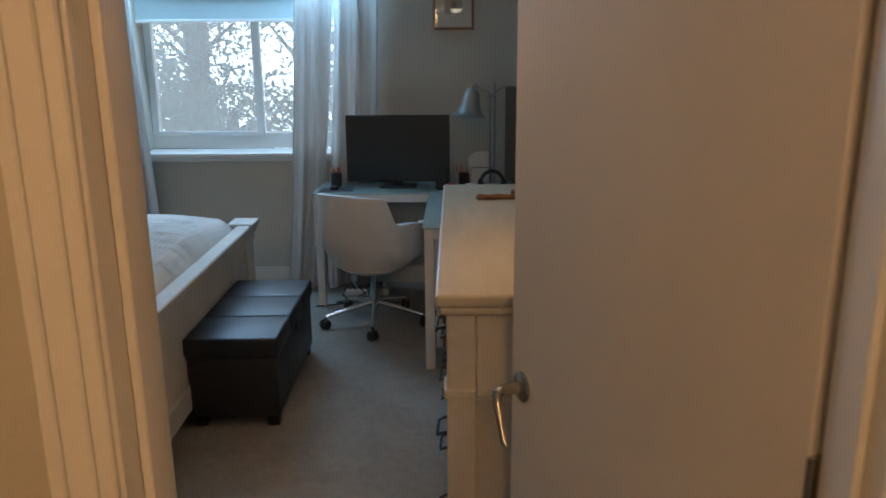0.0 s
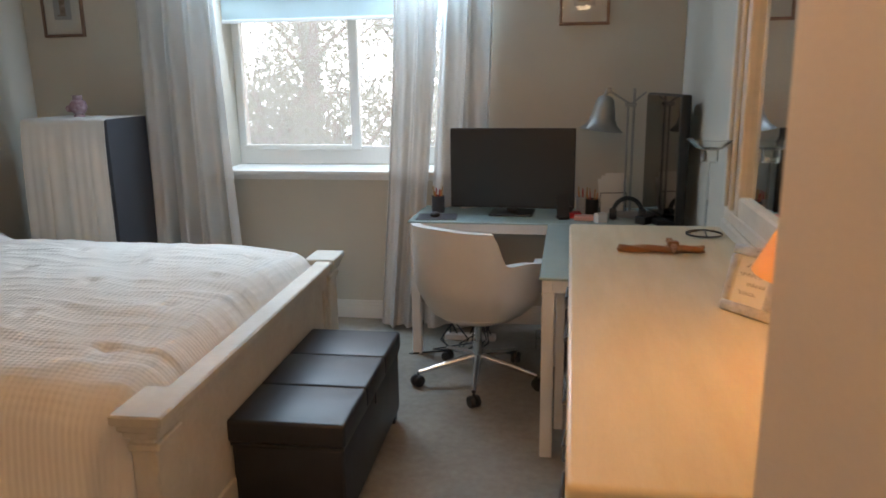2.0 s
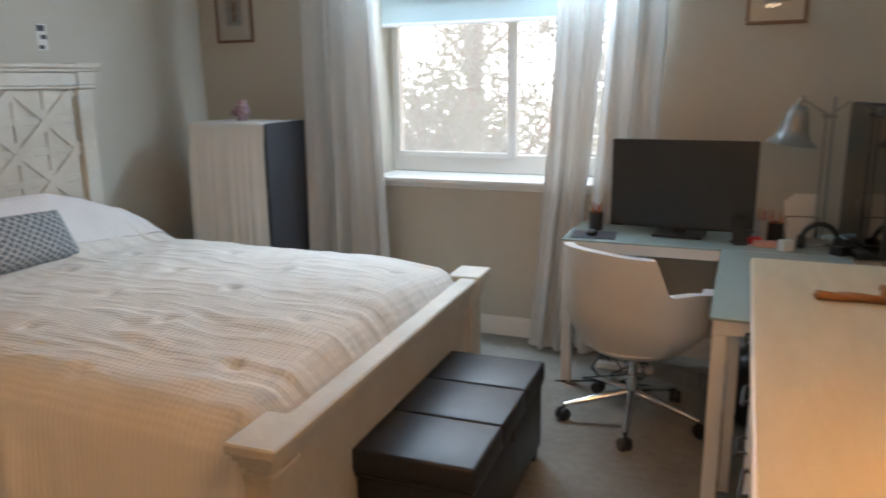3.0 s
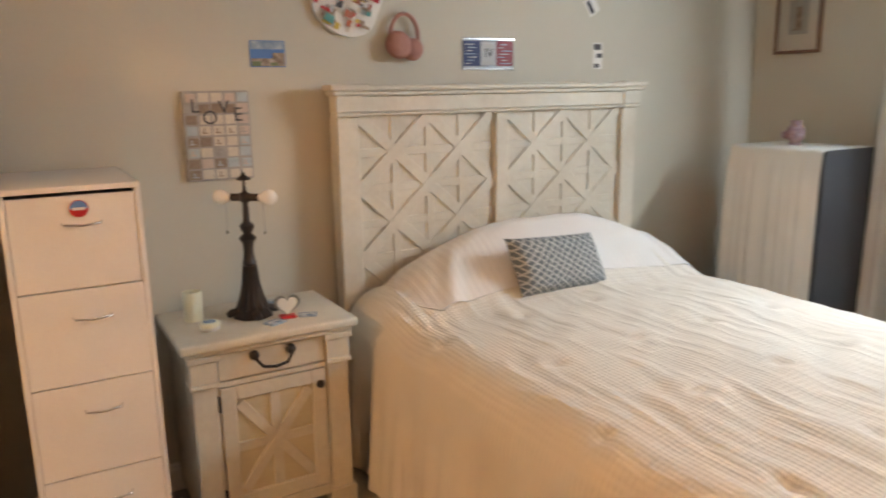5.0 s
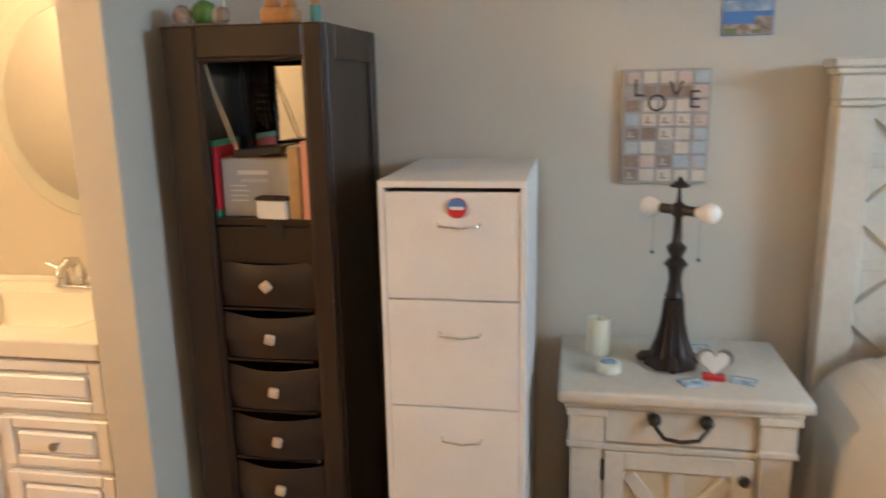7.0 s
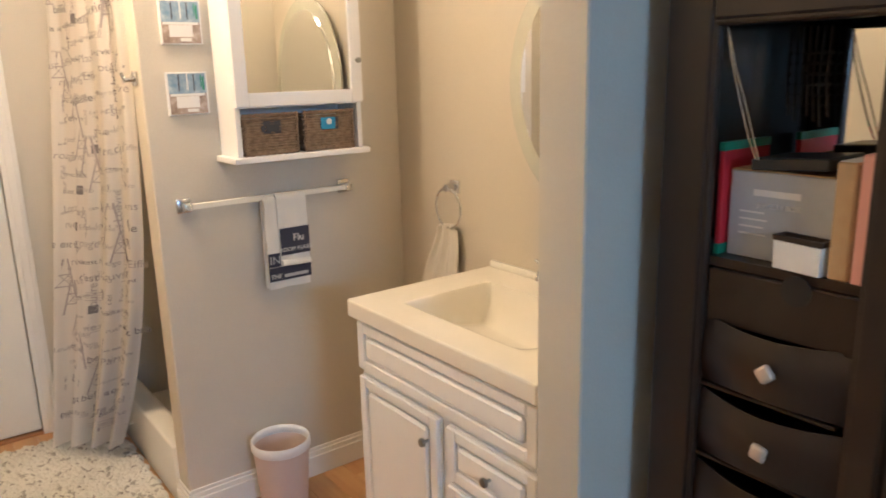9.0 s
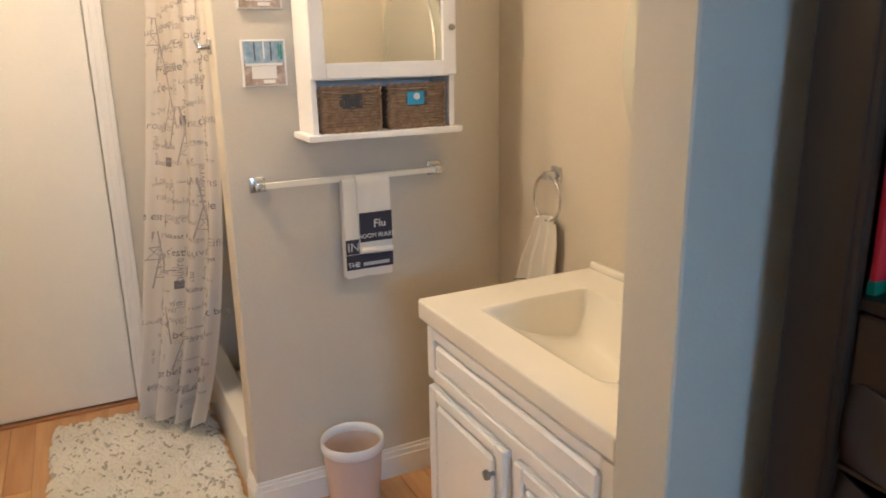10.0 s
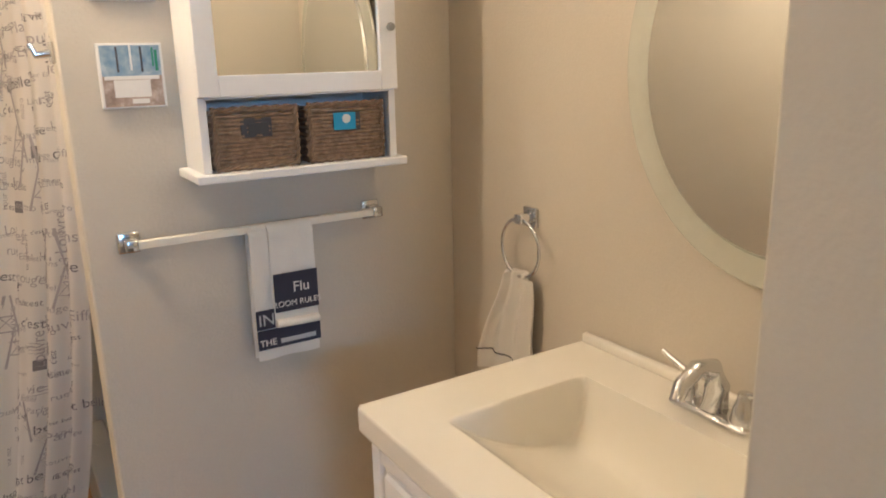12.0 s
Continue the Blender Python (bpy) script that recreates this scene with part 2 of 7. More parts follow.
def box(bm, a, b, bevel=0.0, m=None, seg=1):
    """Adds a box from corner a to corner b, with bevelled edges, moved by m."""
    g = bmesh.ops.create_cube(bm, size=1)["verts"]
    for v in g:
        v.co = Vector([(a[i] + b[i]) / 2 + v.co[i] * (b[i] - a[i]) for i in range(3)])
    if bevel:
        edges = list({e for v in g for e in v.link_edges})
        out = bmesh.ops.bevel(bm, geom=edges, offset=bevel, segments=seg, affect="EDGES", profile=0.5)
        g = list({v for f in out["faces"] for v in f.verts})
    if m is not None:
        bmesh.ops.transform(bm, matrix=m, verts=g)
    return g


def boxes(*items):
    bm = bmesh.new()
    for it in items:
        box(bm, *it)
    return bm


def lathe(profile, seg=24, at=(0, 0, 0), bm=None, m=None):
    """Turns a profile of (radius, height) about z."""
    bm = bm or bmesh.new()
    rings, made = [], []
    for r, z in profile:
        if r < 1e-5:
            ring = [bm.verts.new((at[0], at[1], at[2] + z))]
        else:
            ring = [bm.verts.new((at[0] + r * math.cos(2 * math.pi * i / seg), at[1] + r * math.sin(2 * math.pi * i / seg), at[2] + z)) for i in range(seg)]
        rings.append(ring)
        made += ring
    for p, q in zip(rings, rings[1:]):
        for i in range(seg):
            j = (i + 1) % seg
            vs = [p[i % len(p)], p[j % len(p)], q[j % len(q)], q[i % len(q)]]
            vs = list(dict.fromkeys(vs))
            if len(vs) > 2:
                bm.faces.new(vs)
    if m is not None:
        bmesh.ops.transform(bm, matrix=m, verts=made)
    return bm


def tube(points, r, seg=10, bm=None, closed=False):
    """A round bar along the points."""
    bm = bm or bmesh.new()
    pts = [Vector(p) for p in points]
    rings, n = [], len(pts)
    ref = Vector((0.13, 0.27, 0.95)).normalized()
    for i, p in enumerate(pts):
        if closed:
            d = pts[(i + 1) % n] - pts[i - 1]
        else:
            d = pts[min(i + 1, n - 1)] - pts[max(i - 1, 0)]
        d.normalize()
        u = d.cross(ref)
        if u.length < 0.05:
            u = d.cross(Vector((1, 0, 0)))
        u.normalize()
        w = d.cross(u)
        rr = r[i] if isinstance(r, (list, tuple)) else r
        rings.append([bm.verts.new(p + rr * (math.cos(2 * math.pi * k / seg) * u + math.sin(2 * math.pi * k / seg) * w)) for k in range(seg)])
    pairs = list(zip(rings, rings[1:])) + ([(rings[-1], rings[0])] if closed else [])
    for a, b in pairs:
        for k in range(seg):
            bm.faces.new((a[k], a[(k + 1) % seg], b[(k + 1) % seg], b[k]))
    if not closed:
        bm.faces.new(rings[0][::-1])
        bm.faces.new(rings[-1])
    return bm


def sheet(fn, nu, nv, thick=0.004):
    """A cloth-like sheet: fn(u, v) gives the place; it has thickness."""
    bm = bmesh.new()
    g = [[bm.verts.new(fn(i / nu, j / nv)) for j in range(nv + 1)] for i in range(nu + 1)]
    faces = [bm.faces.new((g[i][j], g[i + 1][j], g[i + 1][j + 1], g[i][j + 1])) for i in range(nu) for j in range(nv)]
    if thick:
        bmesh.ops.recalc_face_normals(bm, faces=faces)
        bmesh.ops.solidify(bm, geom=faces, thickness=thick)
    return bm


def ring(cx, cz, r, n=28, y=0.0, axis="y"):
    if axis == "y":
        return [(cx + r * math.cos(2 * math.pi * i / n), y, cz + r * math.sin(2 * math.pi * i / n)) for i in range(n)]
    return [(cx + r * math.cos(2 * math.pi * i / n), y + r * math.sin(2 * math.pi * i / n), cz) for i in range(n)]


def smoothstep(a, b, x):
    k = min(1, max(0, (x - a) / (b - a)))
    return k * k * (3 - 2 * k)


def text_part(name, words, size, material, parent, m, extrude=0.0008, label=""):
    cu = bpy.data.curves.new(name, "FONT")
    cu.body, cu.size, cu.extrude, cu.align_x, cu.align_y = words, size, extrude, "CENTER", "CENTER"
    tmp = bpy.data.objects.new(name, cu)
    me = bpy.data.meshes.new_from_object(tmp)
    bpy.data.objects.remove(tmp)
    me.name = name
    me.materials.clear()
    me.materials.append(material)
    ob = new(name, me)
    ob.parent = parent
    ob.matrix_basis = m
    return tagged(ob, label)

# ---- the setting ----
WEST, EAST, NORTH, CEIL = -3.53, 0.55, 8.34, 2.42
WESTB = -3.465                                    # bathroom side of the west wall
DX0, DX1, DY0, DY1 = -0.34, 0.41, 3.74, 3.86      # entrance opening
BX0, BX1 = -2.85, -1.72                            # opening to the bathroom
TOW = 2.13                                         # face of the towel wall

structure("floor", boxes(((WEST, 3.56, -0.1), (EAST, NORTH, 0.0)), ((-1.19, -1.4, -0.1), (1.0, 3.56, 0.0))), M_CARPET, "beige cut-pile bedroom and hall carpet")
bath_floor = structure("bathroom_floor", boxes(((WEST - 0.1, 0.9, -0.1), (-1.2, 3.56, -0.009))), M_OAK, "honey-coloured wood-look bathroom floor")
structure("ceiling", boxes(((-3.7, -1.5, CEIL), (1.1, 8.7, CEIL + 0.1))), M_CEIL, "white matt ceiling")
structure("wall_west", boxes(((WEST - 0.12, 3.69, -0.1), (WEST, NORTH + 0.3, CEIL))), M_WALL, "warm grey painted wall behind the bed head")
structure("wall_east", boxes(((EAST, DY1, -0.1), (EAST + 0.12, NORTH + 0.3, CEIL))), M_WALL, "warm grey painted wall behind the dresser")
WX0, WX1, WZ0, WZ1 = -2.23, -0.62, 0.94, 2.32
structure("wall_north", boxes(((WEST, NORTH, -0.1), (WX0, NORTH + 0.3, CEIL)), ((WX1, NORTH, -0.1), (EAST, NORTH + 0.3, CEIL)),
                              ((WX0, NORTH, -0.1), (WX1, NORTH + 0.3, WZ0)), ((WX0, NORTH, WZ1), (WX1, NORTH + 0.3, CEIL))), M_WALL, "warm grey painted wall round the window")
structure("wall_south", boxes(((BX1, DY0, -0.1), (DX0 - 0.02, DY1, CEIL)), ((DX1 + 0.02, DY0, -0.1), (1.0, DY1, CEIL)), ((DX0 - 0.02, DY0, 2.06), (DX1 + 0.02, DY1, CEIL)),
                              ((-1.2, 0.9, -0.1), (-1.08, DY0, CEIL))), M_WALL, "painted wall with the bedroom doorway")
structure("wall_partition", boxes(((WEST, 3.56, -0.1), (BX0, 3.69, CEIL), 0.004), ((BX0, 3.56, 2.1), (BX1, 3.69, CEIL))), M_WALL, "short painted wall end beside the armoire")
structure("wall_bath_west", boxes(((WEST - 0.12, 0.9, -0.1), (WESTB, 3.56, CEIL))), M_BATHWALL, "cream painted bathroom wall behind the basin")
structure("wall_bath_towel", boxes(((WESTB, TOW - 0.11, -0.1), (-2.48, TOW, CEIL), 0.004)), M_BATHWALL, "cream painted bathroom wall with the towel rail")
structure("wall_bath_south", boxes(((WEST, 0.88, -0.1), (-2.17, 1.0, CEIL)), ((-2.17, 0.88, 2.05), (-1.2, 1.0, CEIL)), ((-2.17, 0.88, -0.1), (-1.2, 0.95, 2.05))), M_BATHWALL, "cream bathroom wall around a closed door")
structure("wall_hall", boxes(((0.88, -1.5, -0.1), (1.0, DY0, CEIL)), ((-1.2, -1.5, -0.1), (0.88, -1.38, CEIL)), ((-1.2, -1.38, -0.1), (-1.08, 0.9, CEIL))), M_WALL, "painted hall walls")


def skirting(name, a, b, inward, mat=M_TRIM):
    """A moulded skirting from a to b on the floor; inward: the unit vector away from the wall."""
    bm = bmesh.new()
    for d0, z0, z1 in ((0.016, 0.0, 0.085), (0.011, 0.085, 0.105), (0.006, 0.105, 0.12)):
        p, q = (min(a[0], b[0]), min(a[1], b[1])), (max(a[0], b[0]), max(a[1], b[1]))
        lo = [p[0] + min(0, inward[0] * d0), p[1] + min(0, inward[1] * d0), z0]
        hi = [q[0] + max(0, inward[0] * d0), q[1] + max(0, inward[1] * d0), z1]
        box(bm, lo, hi, 0.0015)
    return structure(name, bm, mat, "white moulded skirting board")


skirting("baseboard", (WEST, NORTH), (EAST, NORTH), (0, -1))
skirting("baseboard", (WEST, 3.70), (WEST, NORTH - 0.02), (1, 0))
skirting("baseboard", (EAST, 3.9), (EAST, NORTH - 0.02), (-1, 0))
skirting("baseboard", (-1.6, DY1), (DX0 - 0.09, DY1), (0, 1))
skirting("baseboard", (WEST + 0.02, TOW), (-2.48, TOW), (0, 1))
skirting("baseboard", (-2.48, TOW - 0.11), (-2.48, TOW + 0.016), (1, 0))

# doorway lining, stops and casings
trim = bmesh.new()
for x, s in ((DX0, 1), (DX1, -1)):
    box(trim, (min(x, x - 0.02 * s), DY0, 0), (max(x, x - 0.02 * s), DY1, 2.05), 0.001)
    box(trim, (min(x + 0.001 * s, x + 0.012 * s), DY0 + 0.035, 0), (max(x + 0.001 * s, x + 0.012 * s), DY0 + 0.075, 2.03), 0.002)
    for y, d in ((DY0, -1), (DY1, 1)):
        for w0, w1, t in ((0.0, 0.018, 0.010), (0.018, 0.046, 0.014), (0.046, 0.062, 0.018)):
            xa, xb = x - s * (w0 + 0.004), x - s * (w1 + 0.004)
            box(trim, (min(xa, xb), min(y, y + d * t), 0), (max(xa, xb), max(y, y + d * t), 2.05), 0.002)
box(trim, (DX0, DY0, 2.03), (DX1, DY1, 2.05))
for y, d in ((DY0, -1), (DY1, 1)):
    box(trim, (DX0 - 0.066, min(y, y + d * 0.015), 2.05), (DX1 + 0.066, max(y, y + d * 0.015), 2.115), 0.003)
structure("door_casing", trim, M_TRIM, "white moulded door casing and lining")

# window
WY = 8.56
win = tagged(new("window_1"), "white sliding window with two panes behind a deep sill", "", "", "structure")
bm = bmesh.new()
box(bm, (WX0, WY, WZ0 + 0.03), (WX1, WY + 0.07, 1.085), 0.004)
box(bm, (WX0, WY, WZ1 - 0.06), (WX1, WY + 0.07, WZ1), 0.004)
box(bm, (WX0, WY, 1.085), (WX0 + 0.05, WY + 0.07, WZ1 - 0.06), 0.004)
box(bm, (WX1 - 0.05, WY, 1.085), (WX1, WY + 0.07, WZ1 - 0.06), 0.004)
part("window_frame", bm, M_TRIM, win)
bm = bmesh.new()
box(bm, (-1.455, WY - 0.012, 1.06), (-1.395, WY + 0.03, WZ1 - 0.06), 0.004)
box(bm, (WX0 + 0.05, WY - 0.012, 1.06), (-1.455, WY + 0.03, 1.095), 0.004)
part("sash", bm, M_TRIM, win)
for x0, x1 in ((WX0 + 0.05, -1.455), (-1.395, WX1 - 0.05)):
    p = part("pane", boxes(((x0, WY + 0.03, 1.085), (x1, WY + 0.036, WZ1 - 0.06))), M_PANE, win)
    p.visible_shadow = False
part("window_sill", boxes(((WX0, 8.22, 0.942), (WX1, WY, 0.968), 0.006, None, 2), ((WX0 - 0.04, 8.315, 0.90), (WX1 + 0.04, 8.338, 0.942), 0.004)), M_TRIM, win)

blind = thing("roller_blind", (-1.42, 8.42, 2.28), "pale blue-green roller blind half drawn in the window", "blind")
part("blind_cloth", boxes(((-0.80, -0.002, -0.405), (0.79, 0.0, 0.0))), M_BLIND, blind)
part("hem_bar", boxes(((-0.80, -0.006, -0.425), (0.79, 0.006, -0.403), 0.003)), M_TRIM, blind)
part("roller", tube([(-0.80, 0.0, 0.0), (0.79, 0.0, 0.0)], 0.018, 14), M_TRIM, blind, smooth=40)


# outdoors
structure("ground", boxes(((-300, 8.8, -3.2), (300, 600, -3.0))), blotchy("dry_grass", (0.16, 0.17, 0.07), (0.26, 0.24, 0.12), 0.95, 0.3, 6, 0.5, 0.03), "sunlit lawn outside the window")
M_LEAF = blotchy("olive_foliage", (0.08, 0.12, 0.08), (0.13, 0.18, 0.12), 0.7, 3, 40, 0.3, 0.01)
LT = M_LEAF.node_tree
lt, lx = LT.nodes.new("ShaderNodeBsdfTranslucent"), LT.nodes.new("ShaderNodeMixShader")
lt.inputs["Color"].default_value = (0.34, 0.42, 0.32, 1)
lx.inputs["Fac"].default_value = 0.3
LT.links.new(LT.nodes["Principled BSDF"].outputs[0], lx.inputs[1])
LT.links.new(lt.outputs[0], lx.inputs[2])
LT.links.new(lx.outputs[0], LT.nodes["Material Output"].inputs["Surface"])
M_BARK = blotchy("grey_bark", (0.14, 0.11, 0.09), (0.22, 0.18, 0.15), 0.9, 3, 30, 0.6, 0.02, stretch=(4, 4, 0.6))
HAZE = shader("pale_sky_glow", (1, 1, 1), 1.0)
HAZE[3].inputs["Emission Color"].default_value = (0.72, 0.87, 1.0, 1)
HAZE[3].inputs["Emission Strength"].default_value = 6.5
HAZE[3].inputs["Base Color"].default_value = (0, 0, 0, 1)
backdrop = structure("backdrop", boxes(((-45, 45, -6), (45, 45.1, 30))), HAZE[0], "bright hazy sky beyond the trees")


def tree(x, y, height, seed, spread, label):
    rnd = random.Random(seed)
    t = thing("garden_tree", (x, y, -3.0), label, "tree", 0, "garden trees")
    bm = bmesh.new()
    tips = []
    trunk = [(0, 0, 0), (rnd.uniform(-.1, .1), 0, height * 0.3), (rnd.uniform(-.2, .2), rnd.uniform(-.2, .2), height * 0.65), (rnd.uniform(-.3, .3), 0, height)]
    tube(trunk, [0.20, 0.16, 0.10, 0.03], 8, bm)
    for i in range(26):
        z = height * rnd.uniform(0.10, 0.98)
        a, r = rnd.uniform(0, 6.28), spread * rnd.uniform(0.3, 1.0)
        tip = (r * math.cos(a), r * math.sin(a), z + rnd.uniform(-0.3, 0.6))
        mid = (tip[0] * 0.5, tip[1] * 0.5, z + 0.1)
        tube([(0, 0, z - 0.3), mid, tip], [0.06, 0.035, 0.012], 5, bm)
        tips += [mid, tip, tuple((mid[k] + tip[k]) / 2 for k in range(3))]
    part("trunk", bm, M_BARK, t)
    verts, faces = [], []
    for tip in tips:
        for _ in range(60):
            c = Vector(tip) + Vector((rnd.gauss(0, 0.26), rnd.gauss(0, 0.26), rnd.gauss(0, 0.24)))
            u = Vector((rnd.gauss(0, 1), rnd.gauss(0, 1), rnd.gauss(0, 1))).normalized()
            w = u.orthogonal().normalized()
            s = rnd.uniform(0.03, 0.075)
            k = len(verts)
            verts += [c - u * s, c + w * s * 0.45, c + u * s, c - w * s * 0.45]
            faces.append((k, k + 1, k + 2, k + 3))
    me = bpy.data.meshes.new("crown")
    me.from_pydata([tuple(v) for v in verts], [], faces)
    me.materials.append(M_LEAF)
    o = new("crown", me)
    o.parent = t
    tagged(o, "loose crown of small dark green leaves", "", "", "stuff")
    return t


for k, (x, y, hgt, spr) in enumerate(((-3.9, 14.5, 6.6, 1.3), (-2.75, 17.0, 7.0, 1.2), (-1.6, 15.2, 5.2, 1.0), (-0.9, 18.5, 7.2, 1.3), (-5.2, 18.0, 7.4, 1.6), (-3.4, 12.6, 4.3, 0.9), (-6.8, 15.5, 6.6, 1.5))):
    tree(x, y, hgt, 20 + k, spr, "tall garden tree with a loose dark green crown")

bush = random.Random(77)
for k in range(5):
    tree(-4.6 + 1.05 * k, 12.4 + bush.uniform(-0.6, 0.6), 3.9 + bush.uniform(-0.4, 0.7), 60 + k, 0.8, "bushy small garden tree with pale green leaves")

# curtains
def curtain(name, top, bottom, y, z0, z1, folds, depth, label, seed=0):
    rnd = random.Random(seed)
    ph = [rnd.uniform(0, 6.28) for _ in range(3)]

    def fn(u, v):
        k = v ** 1.4
        x = (top[0] + (top[1] - top[0]) * u) * (1 - k) + (bottom[0] + (bottom[1] - bottom[0]) * u) * k
        d = depth * (0.8 + 0.4 * v)
        off = d * math.sin(2 * math.pi * folds * u + ph[0] + 0.7 * v) + 0.35 * d * math.sin(2 * math.pi * folds * 2.3 * u + ph[1] + 1.5 * v)
        x += 0.010 * math.sin(2 * math.pi * folds * u * 1.0 + 1.2 + 3 * v)
        return Vector((x, y + off, z1 + (z0 - z1) * v))
    t = thing(name, (0, 0, 0), label, "curtain", 0, "window curtains")
    part("panel", sheet(fn, 110, 24, 0.003), M_CURTAIN, t, smooth=60)
    for i in range(9):
        xx = top[0] + (top[1] - top[0]) * i / 8
        part("curtain_ring", tube([(xx, y + 0.022 * math.cos(a * math.pi / 6), z1 + 0.02 + 0.022 * math.sin(a * math.pi / 6)) for a in range(12)], 0.002, 6, None, True), M_IRON, t)
    return t


curtain("curtain", (-2.66, -2.13), (-2.70, -2.06), 8.17, 0.02, 2.26, 3.6, 0.042, "long white gathered curtain hanging beside the window", 1)
curtain("curtain", (-1.06, -0.80), (-1.19, -0.97), 8.15, 0.02, 2.26, 2.2, 0.026, "long white curtain hanging to the floor beside the desk", 2)
curtain("curtain", (-0.80, -0.50), (-0.93, -0.56), 8.20, 0.02, 2.26, 2.2, 0.034, "long white curtain hanging behind the desk", 3)
rod = thing("curtain_rod", (-1.5, 8.17, 2.28), "thin dark metal curtain rod above the window", "curtain rod")
part("rod", tube([(-1.35, 0, 0), (1.2, 0, 0)], 0.011, 12), M_IRON, rod, smooth=40)
for x in (-1.37, 1.22):
    part("finial", lathe([(0, -0.03), (0.02, -0.02), (0.026, 0), (0.02, 0.02), (0, 0.03)], 14, (x, 0, 0)), M_IRON, rod, smooth=60)
for x in (-1.3, 1.15):
    part("bracket", boxes(((x - 0.01, 0, -0.012), (x + 0.01, 0.17, 0.0), 0.002)), M_IRON, rod)

# ---- the bed ----
BED_Y0, BED_Y1 = 5.53, 7.36
bed = thing("bed", (-2.3, 6.42, 0), "cream farmhouse bed with a lattice headboard, standing on the carpet", "bed")
bed_inv = Matrix.Translation((2.3, -6.42, 0))


def bpart(name, bm, material, label="", smooth=None, m=None, parent=None):
    """Adds a part of the bed, given in the room's own coordinates."""
    ob = part(name, bm, material, parent or bed, label, smooth)
    ob.matrix_basis = (bed_inv if parent is None else Matrix()) @ (m or Matrix())
    return ob


HX, HY0, HY1, HZ = -3.44, 5.56, 7.29, 1.648
bpart("post", boxes(((HX - 0.05, HY0 + 0.02, 0), (HX + 0.034, HY0 + 0.12, 1.52), 0.005)), M_CREAM)
bpart("post", boxes(((HX - 0.05, HY1 - 0.12, 0), (HX + 0.034, HY1 - 0.02, 1.52), 0.005)), M_CREAM)
bm = bmesh.new()
for z0, z1, o in ((1.522, 1.537, 0.010), (1.537, 1.606, 0.018), (1.606, 1.626, 0.036), (1.626, HZ, 0.052)):
    box(bm, (HX - 0.05, HY0 + 0.04 - o * 0.7, z0), (HX + 0.03 + o, HY1 - 0.04 + o * 0.7, z1), 0.005)
bpart("crown_rail", bm, M_CREAM)
for y0, y1 in ((HY0 + 0.012, HY0 + 0.128), (HY1 - 0.128, HY1 - 0.012)):
    bm = bmesh.new()
    for z0, z1, o in ((1.520, 1.539, 0.008), (1.539, 1.609, 0.012), (1.609, 1.628, 0.026), (1.628, HZ + 0.005, 0.038)):
        box(bm, (HX - 0.02, y0 - o + 0.01, z0), (HX + 0.045 + o, y1 + o - 0.01, z1), 0.005)
    bpart("post_cap", bm, M_CREAM)
for b in (((HX - 0.03, HY0 + 0.12, 0.3), (HX + 0.03, HY1 - 0.12, 0.72), 0.004), ((HX - 0.03, 6.378, 0.72), (HX + 0.032, 6.452, 1.52), 0.005)):
    bpart("headboard_frame", boxes(b), M_CREAM)


def lattice(y0, y1, z0, z1, x, strip, name="lattice", step=None, parent=None, into=None):
    """Laths in a star pattern: crossing diagonals over an upright and level grid."""
    bm = bmesh.new()

    def lath(p, q, w, t, dx):
        p, q = Vector(p), Vector(q)
        d = q - p
        L = d.length
        ang = math.atan2(d.y, d.x)
        g = box(bm, (-L / 2, -w / 2, 0), (L / 2, w / 2, t), 0.0015)
        c = (p + q) / 2
        m = Matrix.Translation((x + dx, c.x, c.y)) @ Matrix(((0, 0, 1, 0), (1, 0, 0, 0), (0, 1, 0, 0), (0, 0, 0, 1))) @ Matrix.Rotation(ang, 4, "Z")
        bmesh.ops.transform(bm, matrix=m, verts=g)

    def clipped(a, b, w, t, dx):
        """Keeps the part of a lath that lies inside the panel."""
        a, b = Vector(a), Vector(b)
        k0, k1 = 0.0, 1.0
        d = b - a
        for i, lo, hi in ((0, y0, y1), (1, z0, z1)):
            if abs(d[i]) < 1e-9:
                if not lo <= a[i] <= hi:
                    return
                continue
            u, v = sorted(((lo - a[i]) / d[i], (hi - a[i]) / d[i]))
            k0, k1 = max(k0, u), min(k1, v)
        if k1 - k0 > 0.02:
            lath(a + d * k0, a + d * k1, w, t, dx)
    s, sz = (y1 - y0) / 4, step
    for k in range(-8, 12, 2):
        clipped((y0 + k * s, z1), (y0 + (k + 8) * s, z1 - 8 * sz), strip, 0.0105, 0.003)
        clipped((y0 + k * s, z1), (y0 + (k - 8) * s, z1 - 8 * sz), strip, 0.0115, 0.003)
    for i in range(1, 4):
        clipped((y0 + i * s, z0), (y0 + i * s, z1), strip * 0.72, 0.0075, 0.002)
    for j in range(1, int((z1 - z0) / sz) + 1):
        clipped((y0, z1 - j * sz), (y1, z1 - j * sz), strip * 0.72, 0.0065, 0.002)
    return bm


for y0, y1 in ((HY0 + 0.122, 6.376), (6.454, HY1 - 0.122)):
    bpart("headboard_panel", boxes(((HX - 0.03, y0, 0.72), (HX + 0.002, y1, 1.521))), M_CREAM)
    bpart("lattice", lattice(y0 + 0.004, y1 - 0.004, 0.722, 1.519, HX + 0.0, 0.052, step=0.155), M_CREAM, "cream lath lattice")

# footboard, a little turned
FM = Matrix.Translation((-1.20, 6.46, 0)) @ Matrix.Rotation(radians(2.4), 4, "Z")
FL = 0.90
bm = bmesh.new()
box(bm, (-0.045, -FL, 0.0), (0.03, -FL + 0.13, 0.62), 0.005)
